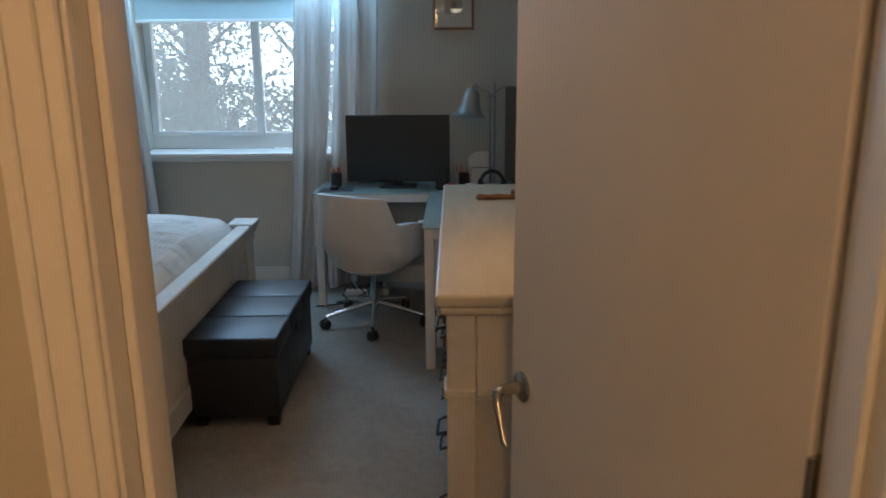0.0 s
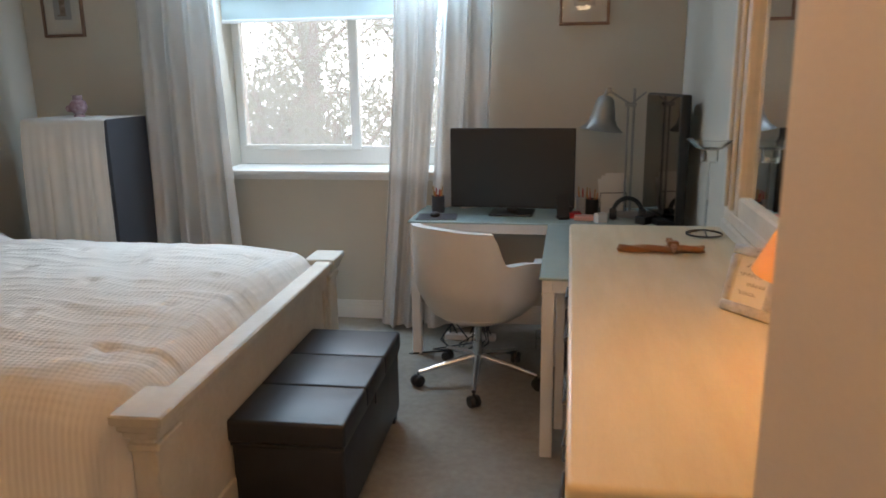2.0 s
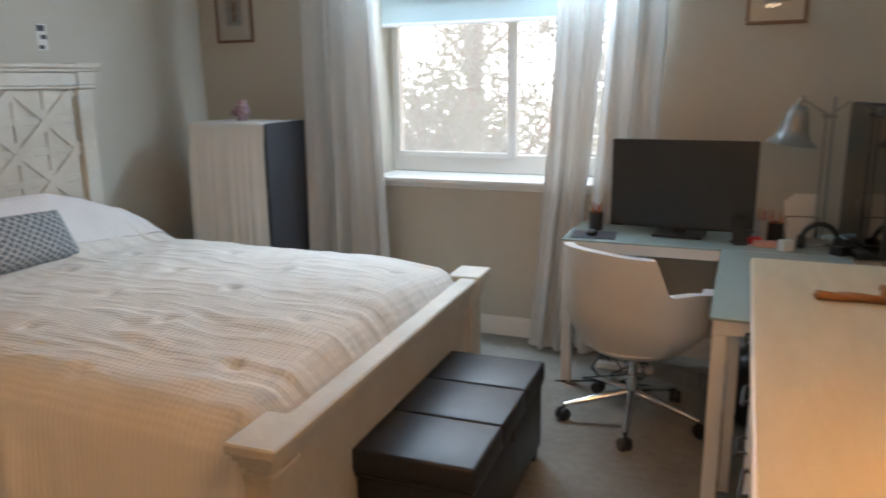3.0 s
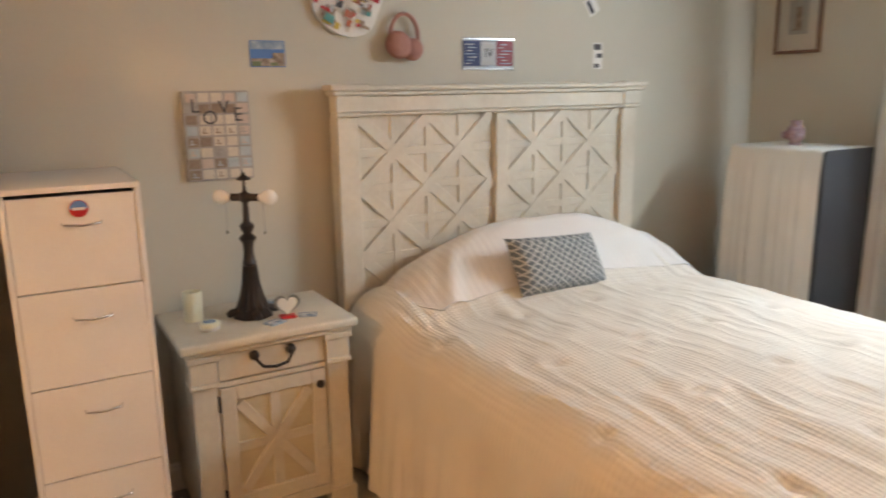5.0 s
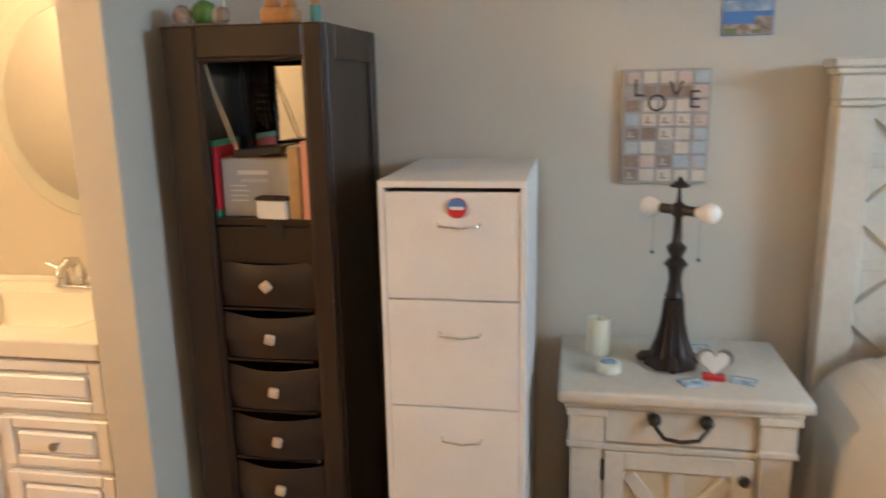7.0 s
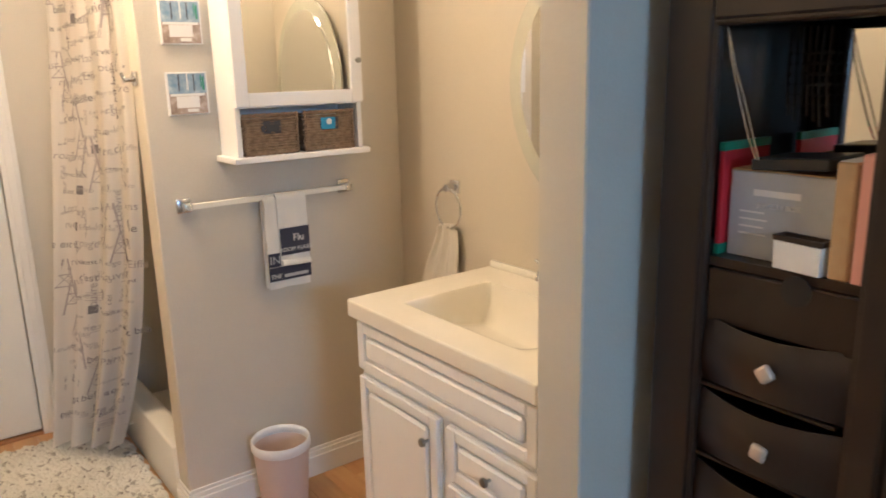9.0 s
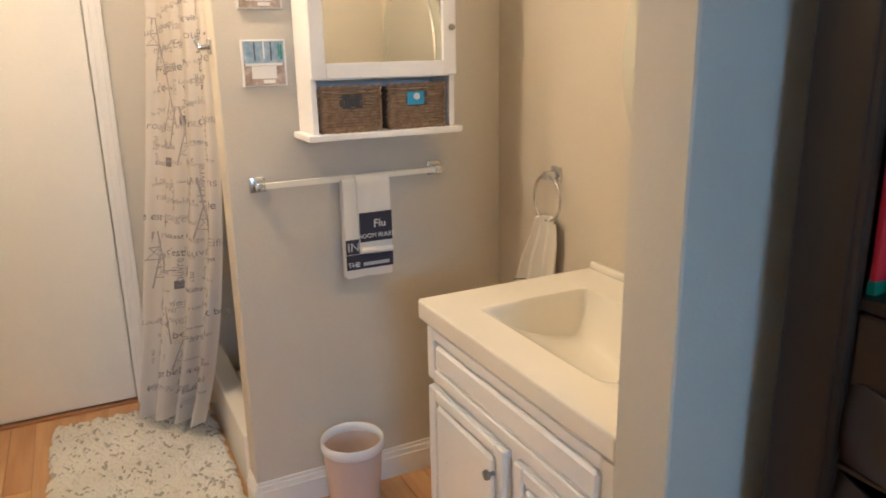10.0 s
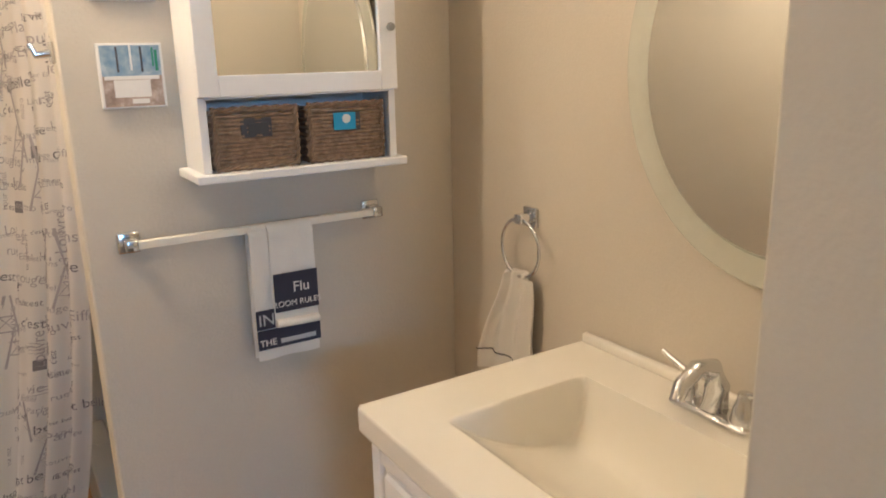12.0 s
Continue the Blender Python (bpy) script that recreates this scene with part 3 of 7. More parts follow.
bpart("footboard_post", bm, M_CREAM, m=FM)
bm = bmesh.new()
box(bm, (-0.045, FL - 0.13, 0.0), (0.03, FL, 0.62), 0.005)
bpart("footboard_post", bm, M_CREAM, m=FM)
bpart("post_foot", boxes(((-0.055, -FL - 0.012, 0.0), (0.04, -FL + 0.14, 0.09), 0.006)), M_CREAM, m=FM)
bpart("post_foot", boxes(((-0.055, FL - 0.14, 0.0), (0.04, FL + 0.012, 0.09), 0.006)), M_CREAM, m=FM)
for nm, b in (("footboard_panel", ((-0.02, -FL + 0.13, 0.11), (0.008, FL - 0.13, 0.60), 0.003)), ("top_rail", ((-0.021, -FL + 0.13, 0.53), (0.02, FL - 0.13, 0.60), 0.003)), ("bottom_rail", ((-0.021, -FL + 0.13, 0.09), (0.022, FL - 0.13, 0.20), 0.004)),
              ("stile", ((-0.021, -FL + 0.13, 0.2), (0.018, -FL + 0.18, 0.53), 0.003)), ("stile", ((-0.021, FL - 0.18, 0.2), (0.018, FL - 0.13, 0.53), 0.003))):
    bpart(nm, boxes(b), M_CREAM, m=FM)
bm = bmesh.new()
box(bm, (-0.022, -FL + 0.14, 0.635), (0.06, FL - 0.14, 0.668), 0.006)
box(bm, (-0.022, -FL + 0.12, 0.60), (0.04, FL - 0.12, 0.635), 0.005)
bpart("footboard_cap", bm, M_CREAM, m=FM)
for s in (-1, 1):
    bm = bmesh.new()
    c = s * (FL - 0.065)
    for z0, z1, o in ((0.56, 0.585, 0.006), (0.60, 0.622, 0.012), (0.622, 0.645, 0.022), (0.645, 0.676, 0.034)):
        box(bm, (-0.045 - o, c - 0.065 - o, z0), (0.035 + o, c + 0.065 + o, z1), 0.005)
    bpart("post_cap", bm, M_CREAM, m=FM)
bpart("side_rail", boxes(((-3.38, 5.66, 0.2), (-1.24, 5.70, 0.42), 0.004)), M_CREAM)
bpart("side_rail", boxes(((-3.38, 7.16, 0.2), (-1.24, 7.20, 0.42), 0.004)), M_CREAM)
bpart("mattress", boxes(((-3.36, 5.72, 0.3), (-1.27, 7.14, 0.62), 0.04, None, 3)), M_CLOTH, smooth=40)


def bed_top(x, c):
    """Height of the covers at x, for c from -1 (near side) to 1."""
    head = smoothstep(-2.83, -3.24, x)
    z = 0.70 + 0.055 * (1 - c * c) + 0.02 * smoothstep(-1.3, -1.9, x)
    z += head * (0.255 * (1 - abs(c - 0.1) ** 2.6) - 0.01) * (1 - 0.25 * smoothstep(-3.28, -3.38, x))
    z -= 0.01 * smoothstep(-1.5, -1.24, x)
    e = (-1.222 - 0.042 * (c * 0.87 - 0.02)) - x
    if e < 0.11:
        z -= 0.10 * (1 - max(0.0, e) / 0.11) ** 2
    n1 = noise.noise(Vector((x * 2.2, c * 2.0, 3.1)))
    n2 = noise.noise(Vector((x * 9 + c * 3, c * 5, 7.7)))
    return z + 0.016 * n1 + 0.007 * n2


YC, HW, RR = 6.44, 0.87, 0.17


def surface(x, d):
    """Height of the covers at the distance d from the bed's middle line."""
    a = abs(d)
    if a <= HW - RR:
        return bed_top(x, d / HW)
    zt = bed_top(x, 0.8 * (1 if d > 0 else -1))
    k = min(1.0, (a - (HW - RR)) / RR)
    return zt - RR * (1 - math.sqrt(max(0.0, 1 - k * k)))


def foot_x(y):
    return -1.222 - 0.042 * (y - 6.46)


def comforter(u, v):
    d = (v - 0.5) * 2 * (HW + 0.62)
    side = 1 if d > 0 else -1
    x = -3.37 + (foot_x(YC + max(-HW, min(HW, d))) + 3.37) * u
    a = abs(d)
    if a < HW - 0.004:
        y = YC + d
        wob = 0.06 * noise.noise(Vector((x * 2.1, y * 2.6, 4.0)))
        g = 0.012 * max(0, noise.noise(Vector((x * 2.4 + y, (y + wob) * 15, 11))) - 0.02)
        g += 0.006 * max(0, noise.noise(Vector((x * 4.5 - y, (y + wob) * 31, 5))))
        ix, iy = round((x + 1.45) / 0.42), round((y - 5.85) / 0.36 + 0.5 * (round((x + 1.45) / 0.42) % 2))
        tx, ty = -1.45 + 0.42 * ix, 5.85 + 0.36 * (iy - 0.5 * (ix % 2))
        r2 = (x - tx) ** 2 + (y - ty) ** 2
        g -= 0.016 * math.exp(-r2 / 0.0012) - 0.006 * math.exp(-r2 / 0.008)
        return Vector((x, y, surface(x, d) + g * min(1.0, (HW - a) / 0.05)))
    k = min(1.0, (a - HW) / 0.62)
    z1 = surface(x, side * HW * 0.9999)
    flute = 0.020 * math.sin(x * 14 + side) + 0.012 * math.sin(x * 31 + 2) + 0.006 * math.sin(x * 57)
    k2 = k ** 0.8
    tuck = smoothstep(-1.36, -1.25, x)
    return Vector((x - 0.02 * tuck, YC + side * (HW + (flute + 0.045) * k2), z1 - (z1 - 0.03) * k))


quilt = thing("comforter", (-2.3, 6.42, 0), "ivory ruched quilted comforter hanging from the bed in soft folds", "comforter")
q = part("cover", sheet(comforter, 300, 400, 0.0), M_QUILT, quilt, smooth=80)
q.matrix_basis = bed_inv


def sham(u, v):
    x = -3.375 + 0.43 * u
    lo = -0.62 - 0.1 * math.sin(u * 3)
    d = lo + (HW - 0.03 - lo) * v
    pl = 0.0010 * math.sin(d * 190 + x * 12) + 0.016 * max(0, noise.noise(Vector((x * 7 + d * 2.5, d * 3.5, 2.0)))) + 0.02 * math.exp(-((d + 0.47 + 0.5 * (x + 3.16)) / 0.045) ** 2) * smoothstep(-3.26, -3.1, x)
    return Vector((x, YC + d, surface(x, d) + 0.011 + pl + 0.008 * math.sin(math.pi * v) * math.sin(math.pi * u) - 0.006 * u))


pl = thing("pleated_sham", (-2.3, 6.42, 0), "white pleated pillow sham covering the pillows at the bed head", "pillow sham")
q = part("cover", sheet(sham, 50, 160, 0.004), M_SHAM, pl, smooth=80)
q.matrix_basis = bed_inv

# ---- furniture of the bedroom ----
ott = thing("storage_ottoman", (-0.985, 6.5, 0), "black leather storage ottoman with a tufted lid beside the bed", "ottoman", 1.5)
part("body", boxes(((-0.195, -0.45, 0.05), (0.195, 0.45, 0.325), 0.012, None, 3)), M_LEATHER, ott, smooth=50)
for i in range(3):
    y0 = -0.46 + 0.92 * i / 3
    part("lid_cushion", boxes(((-0.205, y0, 0.334), (0.205, y0 + 0.92 / 3, 0.418), 0.013, None, 4)), M_LEATHER, ott, smooth=50)
for x in (-0.16, 0.16):
    for y in (-0.41, 0.41):
        part("foot", boxes(((x - 0.025, y - 0.025, 0), (x + 0.025, y + 0.025, 0.05), 0.004)), M_BLACK, ott)
part("pull_tab", boxes(((0.197, -0.02, 0.29), (0.204, 0.02, 0.345), 0.002)), M_LEATHER, ott)
part("lid_seam", boxes(((-0.197, -0.452, 0.322), (0.197, 0.452, 0.333))), M_BLACK, ott)

# dresser with mirror
DR0, DR1, DRX0, DRX1, DRZ = 4.86, 6.60, -0.035, 0.50, 0.99
dres = thing("dresser", (0.23, 5.73, 0), "cream farmhouse dresser with a mirror, against the wall", "dresser")
dm = Matrix.Translation((-0.23, -5.73, 0))


def dpart(name, bm, material, label="", smooth=None):
    bmesh.ops.transform(bm, matrix=dm, verts=bm.verts)
    return part(name, bm, material, dres, label, smooth)


dpart("top", boxes(((DRX0 - 0.025, DR0 - 0.025, DRZ - 0.035), (DRX1 + 0.01, DR1 + 0.02, DRZ), 0.010, None, 3), ((DRX0 - 0.012, DR0 - 0.012, DRZ - 0.06), (DRX1, DR1 + 0.01, DRZ - 0.035), 0.006)), M_CREAMTOP, "cream wood top", 50)
dpart("body", boxes(((DRX0 + 0.03, DR0 + 0.02, 0.08), (DRX1, DR1 - 0.02, DRZ - 0.06), 0.003)), M_CREAM)
for y0, y1 in ((DR0, DR0 + 0.09), (DR1 - 0.09, DR1), (5.69, 5.76)):
    bm = bmesh.new()
    box(bm, (DRX0 + 0.004, y0, 0.0), (DRX0 + 0.08, y1, DRZ - 0.06), 0.004)
    box(bm, (DRX0 - 0.006, y0 - 0.008, 0.0), (DRX0 + 0.09, y1 + 0.008, 0.09), 0.005)
    box(bm, (DRX0 - 0.004, y0 - 0.006, 0.70), (DRX0 + 0.08, y1 + 0.006, 0.725), 0.004)
    dpart("corner_post", bm, M_CREAM)
bm = bmesh.new()
box(bm, (DRX1 - 0.08, DR0, 0.0), (DRX1, DR0 + 0.08, DRZ - 0.06), 0.004)
dpart("corner_post", bm, M_CREAM)
bm = bmesh.new()
box(bm, (DRX0 + 0.08, DR0 + 0.006, 0.70), (DRX1 - 0.08, DR0 + 0.03, 0.93), 0.003)
box(bm, (DRX0 + 0.08, DR0 + 0.006, 0.08), (DRX1 - 0.08, DR0 + 0.03, 0.16), 0.003)
box(bm, (DRX0 + 0.08, DR0 + 0.002, 0.685), (DRX1 - 0.08, DR0 + 0.03, 0.70), 0.003)
dpart("end_panel", bm, M_CREAM)
for y0, y1 in ((DR0 + 0.10, 5.68), (5.77, DR1 - 0.10)):
    for z0, z1 in ((0.10, 0.35), (0.37, 0.62), (0.64, 0.70), (0.735, 0.915)):
        if z1 - z0 < 0.1:
            continue
        dr = dpart("drawer", boxes(((DRX0 + 0.006, y0, z0), (DRX0 + 0.04, y1, z1), 0.004), ((DRX0 + 0.002, y0 + 0.03, z0 + 0.03), (DRX0 + 0.02, y1 - 0.03, z1 - 0.03), 0.003)), M_CREAM)
        for yc in ((y0 + y1) / 2 - 0.2, (y0 + y1) / 2 + 0.2):
            zc = (z0 + z1) / 2
            bm = tube([(DRX0 - 0.0, yc - 0.05, zc), (DRX0 - 0.025, yc - 0.045, zc - 0.01), (DRX0 - 0.03, yc, zc - 0.035), (DRX0 - 0.025, yc + 0.045, zc - 0.01), (DRX0 - 0.0, yc + 0.05, zc)], 0.005, 8)
            bmesh.ops.transform(bm, matrix=dm, verts=bm.verts)
            part("drawer_handle", bm, M_IRON, dr, "black iron drawer pull", 50)
dpart("mirror_frame", boxes(((0.455, 6.34, 1.075), (0.525, 6.53, 2.02), 0.008, None, 2), ((0.465, 4.95, 1.055), (0.525, 5.14, 2.02), 0.008, None, 2), ((0.46, 5.14, 1.88), (0.52, 6.34, 2.02), 0.006), ((0.46, 5.14, 1.075), (0.52, 6.34, 1.14), 0.006),
                            ((0.442, 6.375, 1.09), (0.455, 6.40, 2.0), 0.004), ((0.442, 6.46, 1.09), (0.455, 6.495, 2.0), 0.004)), M_CREAM)
dpart("mirror_plinth", boxes(((0.455, 4.93, 0.99), (0.53, 6.57, 1.03), 0.006), ((0.462, 4.94, 1.03), (0.528, 6.56, 1.075), 0.006)), M_CREAM)
dpart("mirror_pane", boxes(((0.480, 5.13, 1.13), (0.488, 6.35, 1.89))), M_MIRROR, "clear mirror pane")

# desk
desk = thing("corner_desk", (-0.2, 7.7, 0), "white corner desk with frosted glass tops and straight legs", "desk")
km = Matrix.Translation((0.2, -7.7, 0))


def kpart(name, bm, material, label="", smooth=None):
    bmesh.ops.transform(bm, matrix=km, verts=bm.verts)
    return part(name, bm, material, desk, label, smooth)


kpart("glass_top", boxes(((-0.92, 7.74, 0.752), (0.49, 8.24, 0.762), 0.002)), M_FROST, "frosted green-white glass top")
kpart("glass_top", boxes(((-0.17, 6.68, 0.752), (0.36, 7.735, 0.762), 0.002)), M_FROST, "frosted green-white glass top")
kpart("frame", boxes(((-0.91, 7.75, 0.70), (0.48, 7.79, 0.751), 0.002), ((-0.91, 8.19, 0.70), (0.48, 8.23, 0.751), 0.002), ((-0.91, 7.79, 0.70), (-0.87, 8.19, 0.751), 0.002),
                      ((-0.16, 6.69, 0.70), (-0.12, 7.73, 0.751), 0.002), ((0.31, 6.69, 0.70), (0.35, 7.73, 0.751), 0.002), ((-0.12, 6.69, 0.70), (0.31, 6.73, 0.751), 0.002)), M_WHITE)
for x, y in ((-0.91, 7.75), (-0.91, 8.18), (0.43, 8.18), (-0.16, 6.69), (0.30, 6.69), (0.30, 7.68), (-0.16, 7.66)):
    kpart("leg", boxes(((x, y, 0.0), (x + 0.05, y + 0.05, 0.70), 0.003)), M_WHITE)
kpart("side_panel", boxes(((-0.105, 6.745, 0.10), (-0.07, 7.1, 0.70), 0.003)), M_WHITE)

mon = thing("monitor", (-0.38, 8.0, 0.762), "wide black monitor switched off on the corner desk", "monitor", -3)
part("casing", boxes(((-0.345, -0.008, 0.035), (0.345, 0.02, 0.475), 0.004)), M_BLACK, mon)
part("screen", boxes(((-0.338, -0.012, 0.05), (0.338, -0.009, 0.468))), M_SCREEN, mon)
part("stand", boxes(((-0.03, 0.02, 0.012), (0.03, 0.05, 0.25), 0.004)), M_BLACK, mon)
part("base", boxes(((-0.12, -0.08, 0.0), (0.12, 0.12, 0.012), 0.004)), M_BLACK, mon)

panel = thing("tall_screen", (0.40, 7.86, 0.762), "tall glossy black screen standing on the corner desk", "screen", 14)
part("casing", boxes(((-0.005, -0.24, 0.03), (0.045, 0.24, 0.655), 0.01, None, 2)), M_BLACK, panel, smooth=40)
part("glossy_face", boxes(((-0.009, -0.23, 0.04), (-0.005, 0.23, 0.645))), M_DARKMIRROR, panel)
part("base", boxes(((-0.06, -0.15, 0.0), (0.08, 0.15, 0.03), 0.006)), M_BLACK, panel)

# swivel chair
CH = (-0.50, 7.43)
chair = thing("swivel_chair", (CH[0], CH[1], 0), "white leather tub chair on a chrome five-star base with casters", "office chair")
BACK = radians(238)


def rim(a):
    d = abs((a - BACK + math.pi) % (2 * math.pi) - math.pi)
    return 0.685 + 0.155 * (1 - smoothstep(radians(50), radians(64), d)) - 0.015 * smoothstep(0.0, 1.0, d) - 0.03 * smoothstep(1.4, 2.1, d)


def tub(off):
    def fn(u, v):
        a = BACK + (u - 0.5) * radians(262)
        top = rim(a)
        z = 0.385 + (top - 0.385) * v
        r = 0.228 + 0.074 * math.sin(min(1.0, v * 2.4) * math.pi / 2) + 0.012 * v + off
        return Vector((r * 1.03 * math.cos(a), r * 0.97 * math.sin(a), z))
    return fn


bm = bmesh.new()
nu, nv = 72, 14
outer = [[bm.verts.new(tub(0.0)(i / nu, j / nv)) for j in range(nv + 1)] for i in range(nu + 1)]
inner = [[bm.verts.new(tub(-0.045)(i / nu, j / nv)) for j in range(nv + 1)] for i in range(nu + 1)]
for i in range(nu):
    for j in range(nv):
        bm.faces.new((outer[i][j], outer[i + 1][j], outer[i + 1][j + 1], outer[i][j + 1]))
        bm.faces.new((inner[i][j], inner[i][j + 1], inner[i + 1][j + 1], inner[i + 1][j]))
    bm.faces.new((outer[i][nv], outer[i + 1][nv], inner[i + 1][nv], inner[i][nv]))
for i in (0, nu):
    for j in range(nv):
        bm.faces.new((outer[i][j], outer[i][j + 1], inner[i][j + 1], inner[i][j]))
part("tub_back", bm, M_CHAIR, chair, smooth=70)
part("seat_shell", lathe([(0, 0.338), (0.12, 0.342), (0.19, 0.357), (0.228, 0.386), (0.21, 0.42), (0, 0.42)], 40), M_CHAIR, chair, smooth=60)
part("seat_cushion", lathe([(0, 0.41), (0.22, 0.41), (0.255, 0.44), (0.25, 0.49), (0.2, 0.505), (0, 0.51)], 40), M_CHAIR, chair, smooth=60)
part("gas_lift", lathe([(0.028, 0.10), (0.028, 0.22), (0.018, 0.22), (0.018, 0.345), (0.05, 0.346)], 20), M_CHROME, chair, smooth=40)
part("lever", tube([(0.02, 0, 0.33), (0.1, 0.03, 0.325), (0.12, 0.035, 0.31)], 0.006, 8), M_BLACK, chair)
for k in range(5):
    a = radians(273 + 72 * k)
    c, s = math.cos(a), math.sin(a)
    part("star_leg", tube([(0.02 * c, 0.02 * s, 0.135), (0.15 * c, 0.15 * s, 0.11), (0.31 * c, 0.31 * s, 0.075)], [0.022, 0.016, 0.011], 10), M_CHROME, chair, smooth=50)
    ca = part("caster", lathe([(0, -0.026), (0.026, -0.026), (0.03, -0.02), (0.03, -0.006), (0.018, -0.003), (0.018, 0.003), (0.03, 0.006), (0.03, 0.02), (0.026, 0.026), (0, 0.026)], 18, m=Matrix.Translation((0.315 * c, 0.315 * s, 0.03)) @ Matrix.Rotation(a + 0.6, 4, "Z") @ Matrix.Rotation(radians(90), 4, "X")), M_BLACK, chair, smooth=50)
    part("fork", tube([(0.31 * c, 0.31 * s, 0.03), (0.31 * c, 0.31 * s, 0.08)], 0.006, 8), M_BLACK, ca)

# corner shelf with cloth
shelf = thing("cube_shelf", (-2.92, 7.95, 0), "charcoal cube shelf with a white cloth over it, in the corner", "shelf")
for b in (((-0.22, -0.20, 0), (-0.202, 0.20, 1.31), 0.002), ((0.262, -0.20, 0), (0.28, 0.20, 1.31), 0.002)):
    part("side", boxes(b), M_SHELF, shelf)
part("back", boxes(((-0.202, 0.185, 0), (0.262, 0.20, 1.31), 0.001)), M_SHELF, shelf)
for z in (0.02, 0.44, 0.86, 1.292):
    part("board", boxes(((-0.202, -0.198, z), (0.262, 0.185, z + 0.018), 0.001)), M_SHELF, shelf)
part("door", boxes(((-0.198, -0.197, 0.045), (0.258, -0.185, 0.435), 0.002)), M_SHELF, shelf)
part("door", boxes(((-0.198, -0.197, 0.462), (0.258, -0.185, 0.855), 0.002)), M_SHELF, shelf)
cloth = thing("shelf_cloth", (-2.92, 7.95, 0), "white cloth draped over the top and front of the shelf", "cloth")


def drape(u, v):
    x = -0.25 + 0.525 * u
    s = v * 1.45
    rip = 0.012 * math.sin(u * 19 + 1) + 0.006 * math.sin(u * 43)
    if s < 0.38:
        return Vector((x, 0.17 - s, 1.3155 + 0.002 * math.sin(u * 30)))
    k = s - 0.38
    return Vector((x - 0.03 * k * (1 - u), -0.215 - abs(rip) * min(1, k * 3) - 0.01 * min(1, k * 8), 1.31 - k))


part("cloth", sheet(drape, 60, 60, 0.002), M_CLOTH, cloth, smooth=60)

# nightstand
NS0, NS1, NSX0, NSX1, NSZ = 4.815, 5.475, -3.50, -3.02, 0.78
ns = thing("nightstand", (-3.26, 5.145, 0), "cream farmhouse nightstand with a crossed door, beside the bed", "nightstand")
nm = Matrix.Translation((3.26, -5.145, 0))


def npart(name, bm, material, label="", smooth=None, parent=None):
    bmesh.ops.transform(bm, matrix=nm, verts=bm.verts)
    return part(name, bm, material, parent or ns, label, smooth)


npart("top", boxes(((NSX0, NS0, NSZ - 0.035), (NSX1, NS1, NSZ), 0.010, None, 3), ((NSX0, NS0 + 0.018, NSZ - 0.055), (NSX1 - 0.018, NS1 - 0.018, NSZ - 0.035), 0.005)), M_CREAM, smooth=50)
npart("body", boxes(((NSX0, NS0 + 0.04, 0.06), (NSX1 - 0.055, NS1 - 0.04, NSZ - 0.055), 0.003)), M_CREAM)
for y0, y1 in ((NS0 + 0.03, NS0 + 0.125), (NS1 - 0.125, NS1 - 0.03)):
    bm = bmesh.new()
    box(bm, (NSX1 - 0.09, y0 + 0.006, 0), (NSX1 - 0.035, y1 - 0.006, NSZ - 0.055), 0.004)
    box(bm, (NSX1 - 0.09, y0, 0.615), (NSX1 - 0.028, y1, NSZ - 0.075), 0.004)
    box(bm, (NSX1 - 0.09, y0 - 0.004, 0.605), (NSX1 - 0.022, y1 + 0.004, 0.625), 0.003)
    box(bm, (NSX1 - 0.09, y0 - 0.008, NSZ - 0.078), (NSX1 - 0.018, y1 + 0.008, NSZ - 0.056), 0.003)
    box(bm, (NSX1 - 0.09, y0 - 0.006, 0), (NSX1 - 0.022, y1 + 0.006, 0.08), 0.004)
    npart("corner_post", bm, M_CREAM)
for z0, z1 in ((0.595, 0.612), (0.06, 0.10)):
    npart("rail", boxes(((NSX1 - 0.058, NS0 + 0.125, z0), (NSX1 - 0.038, NS1 - 0.125, z1), 0.002)), M_CREAM)
nd = npart("drawer", boxes(((NSX1 - 0.06, NS0 + 0.13, 0.617), (NSX1 - 0.042, NS1 - 0.13, NSZ - 0.062), 0.003)), M_CREAM)
npart("drawer_pull", tube([(NSX1 - 0.04, 5.075, 0.692), (NSX1 - 0.012, 5.078, 0.684), (NSX1 - 0.006, 5.10, 0.655), (NSX1 - 0.004, 5.145, 0.648), (NSX1 - 0.006, 5.19, 0.655), (NSX1 - 0.012, 5.212, 0.684), (NSX1 - 0.04, 5.215, 0.692)], 0.006, 10), M_IRON, "black iron bail pull", 60, nd)
for y in (5.076, 5.214):
    npart("pull_rosette", lathe([(0, 0.0), (0.018, 0.0), (0.018, 0.012), (0.010, 0.024), (0, 0.026)], 18, m=Matrix.Translation((NSX1 - 0.042, y, 0.694)) @ Matrix.Rotation(radians(90), 4, "Y")), M_IRON, "", 50, nd)
y0, y1, z0, z1 = NS0 + 0.13, NS1 - 0.13, 0.104, 0.59
ndoor = npart("door", boxes(((NSX1 - 0.06, y0, z0), (NSX1 - 0.056, y1, z1), 0.001)), M_CREAM)
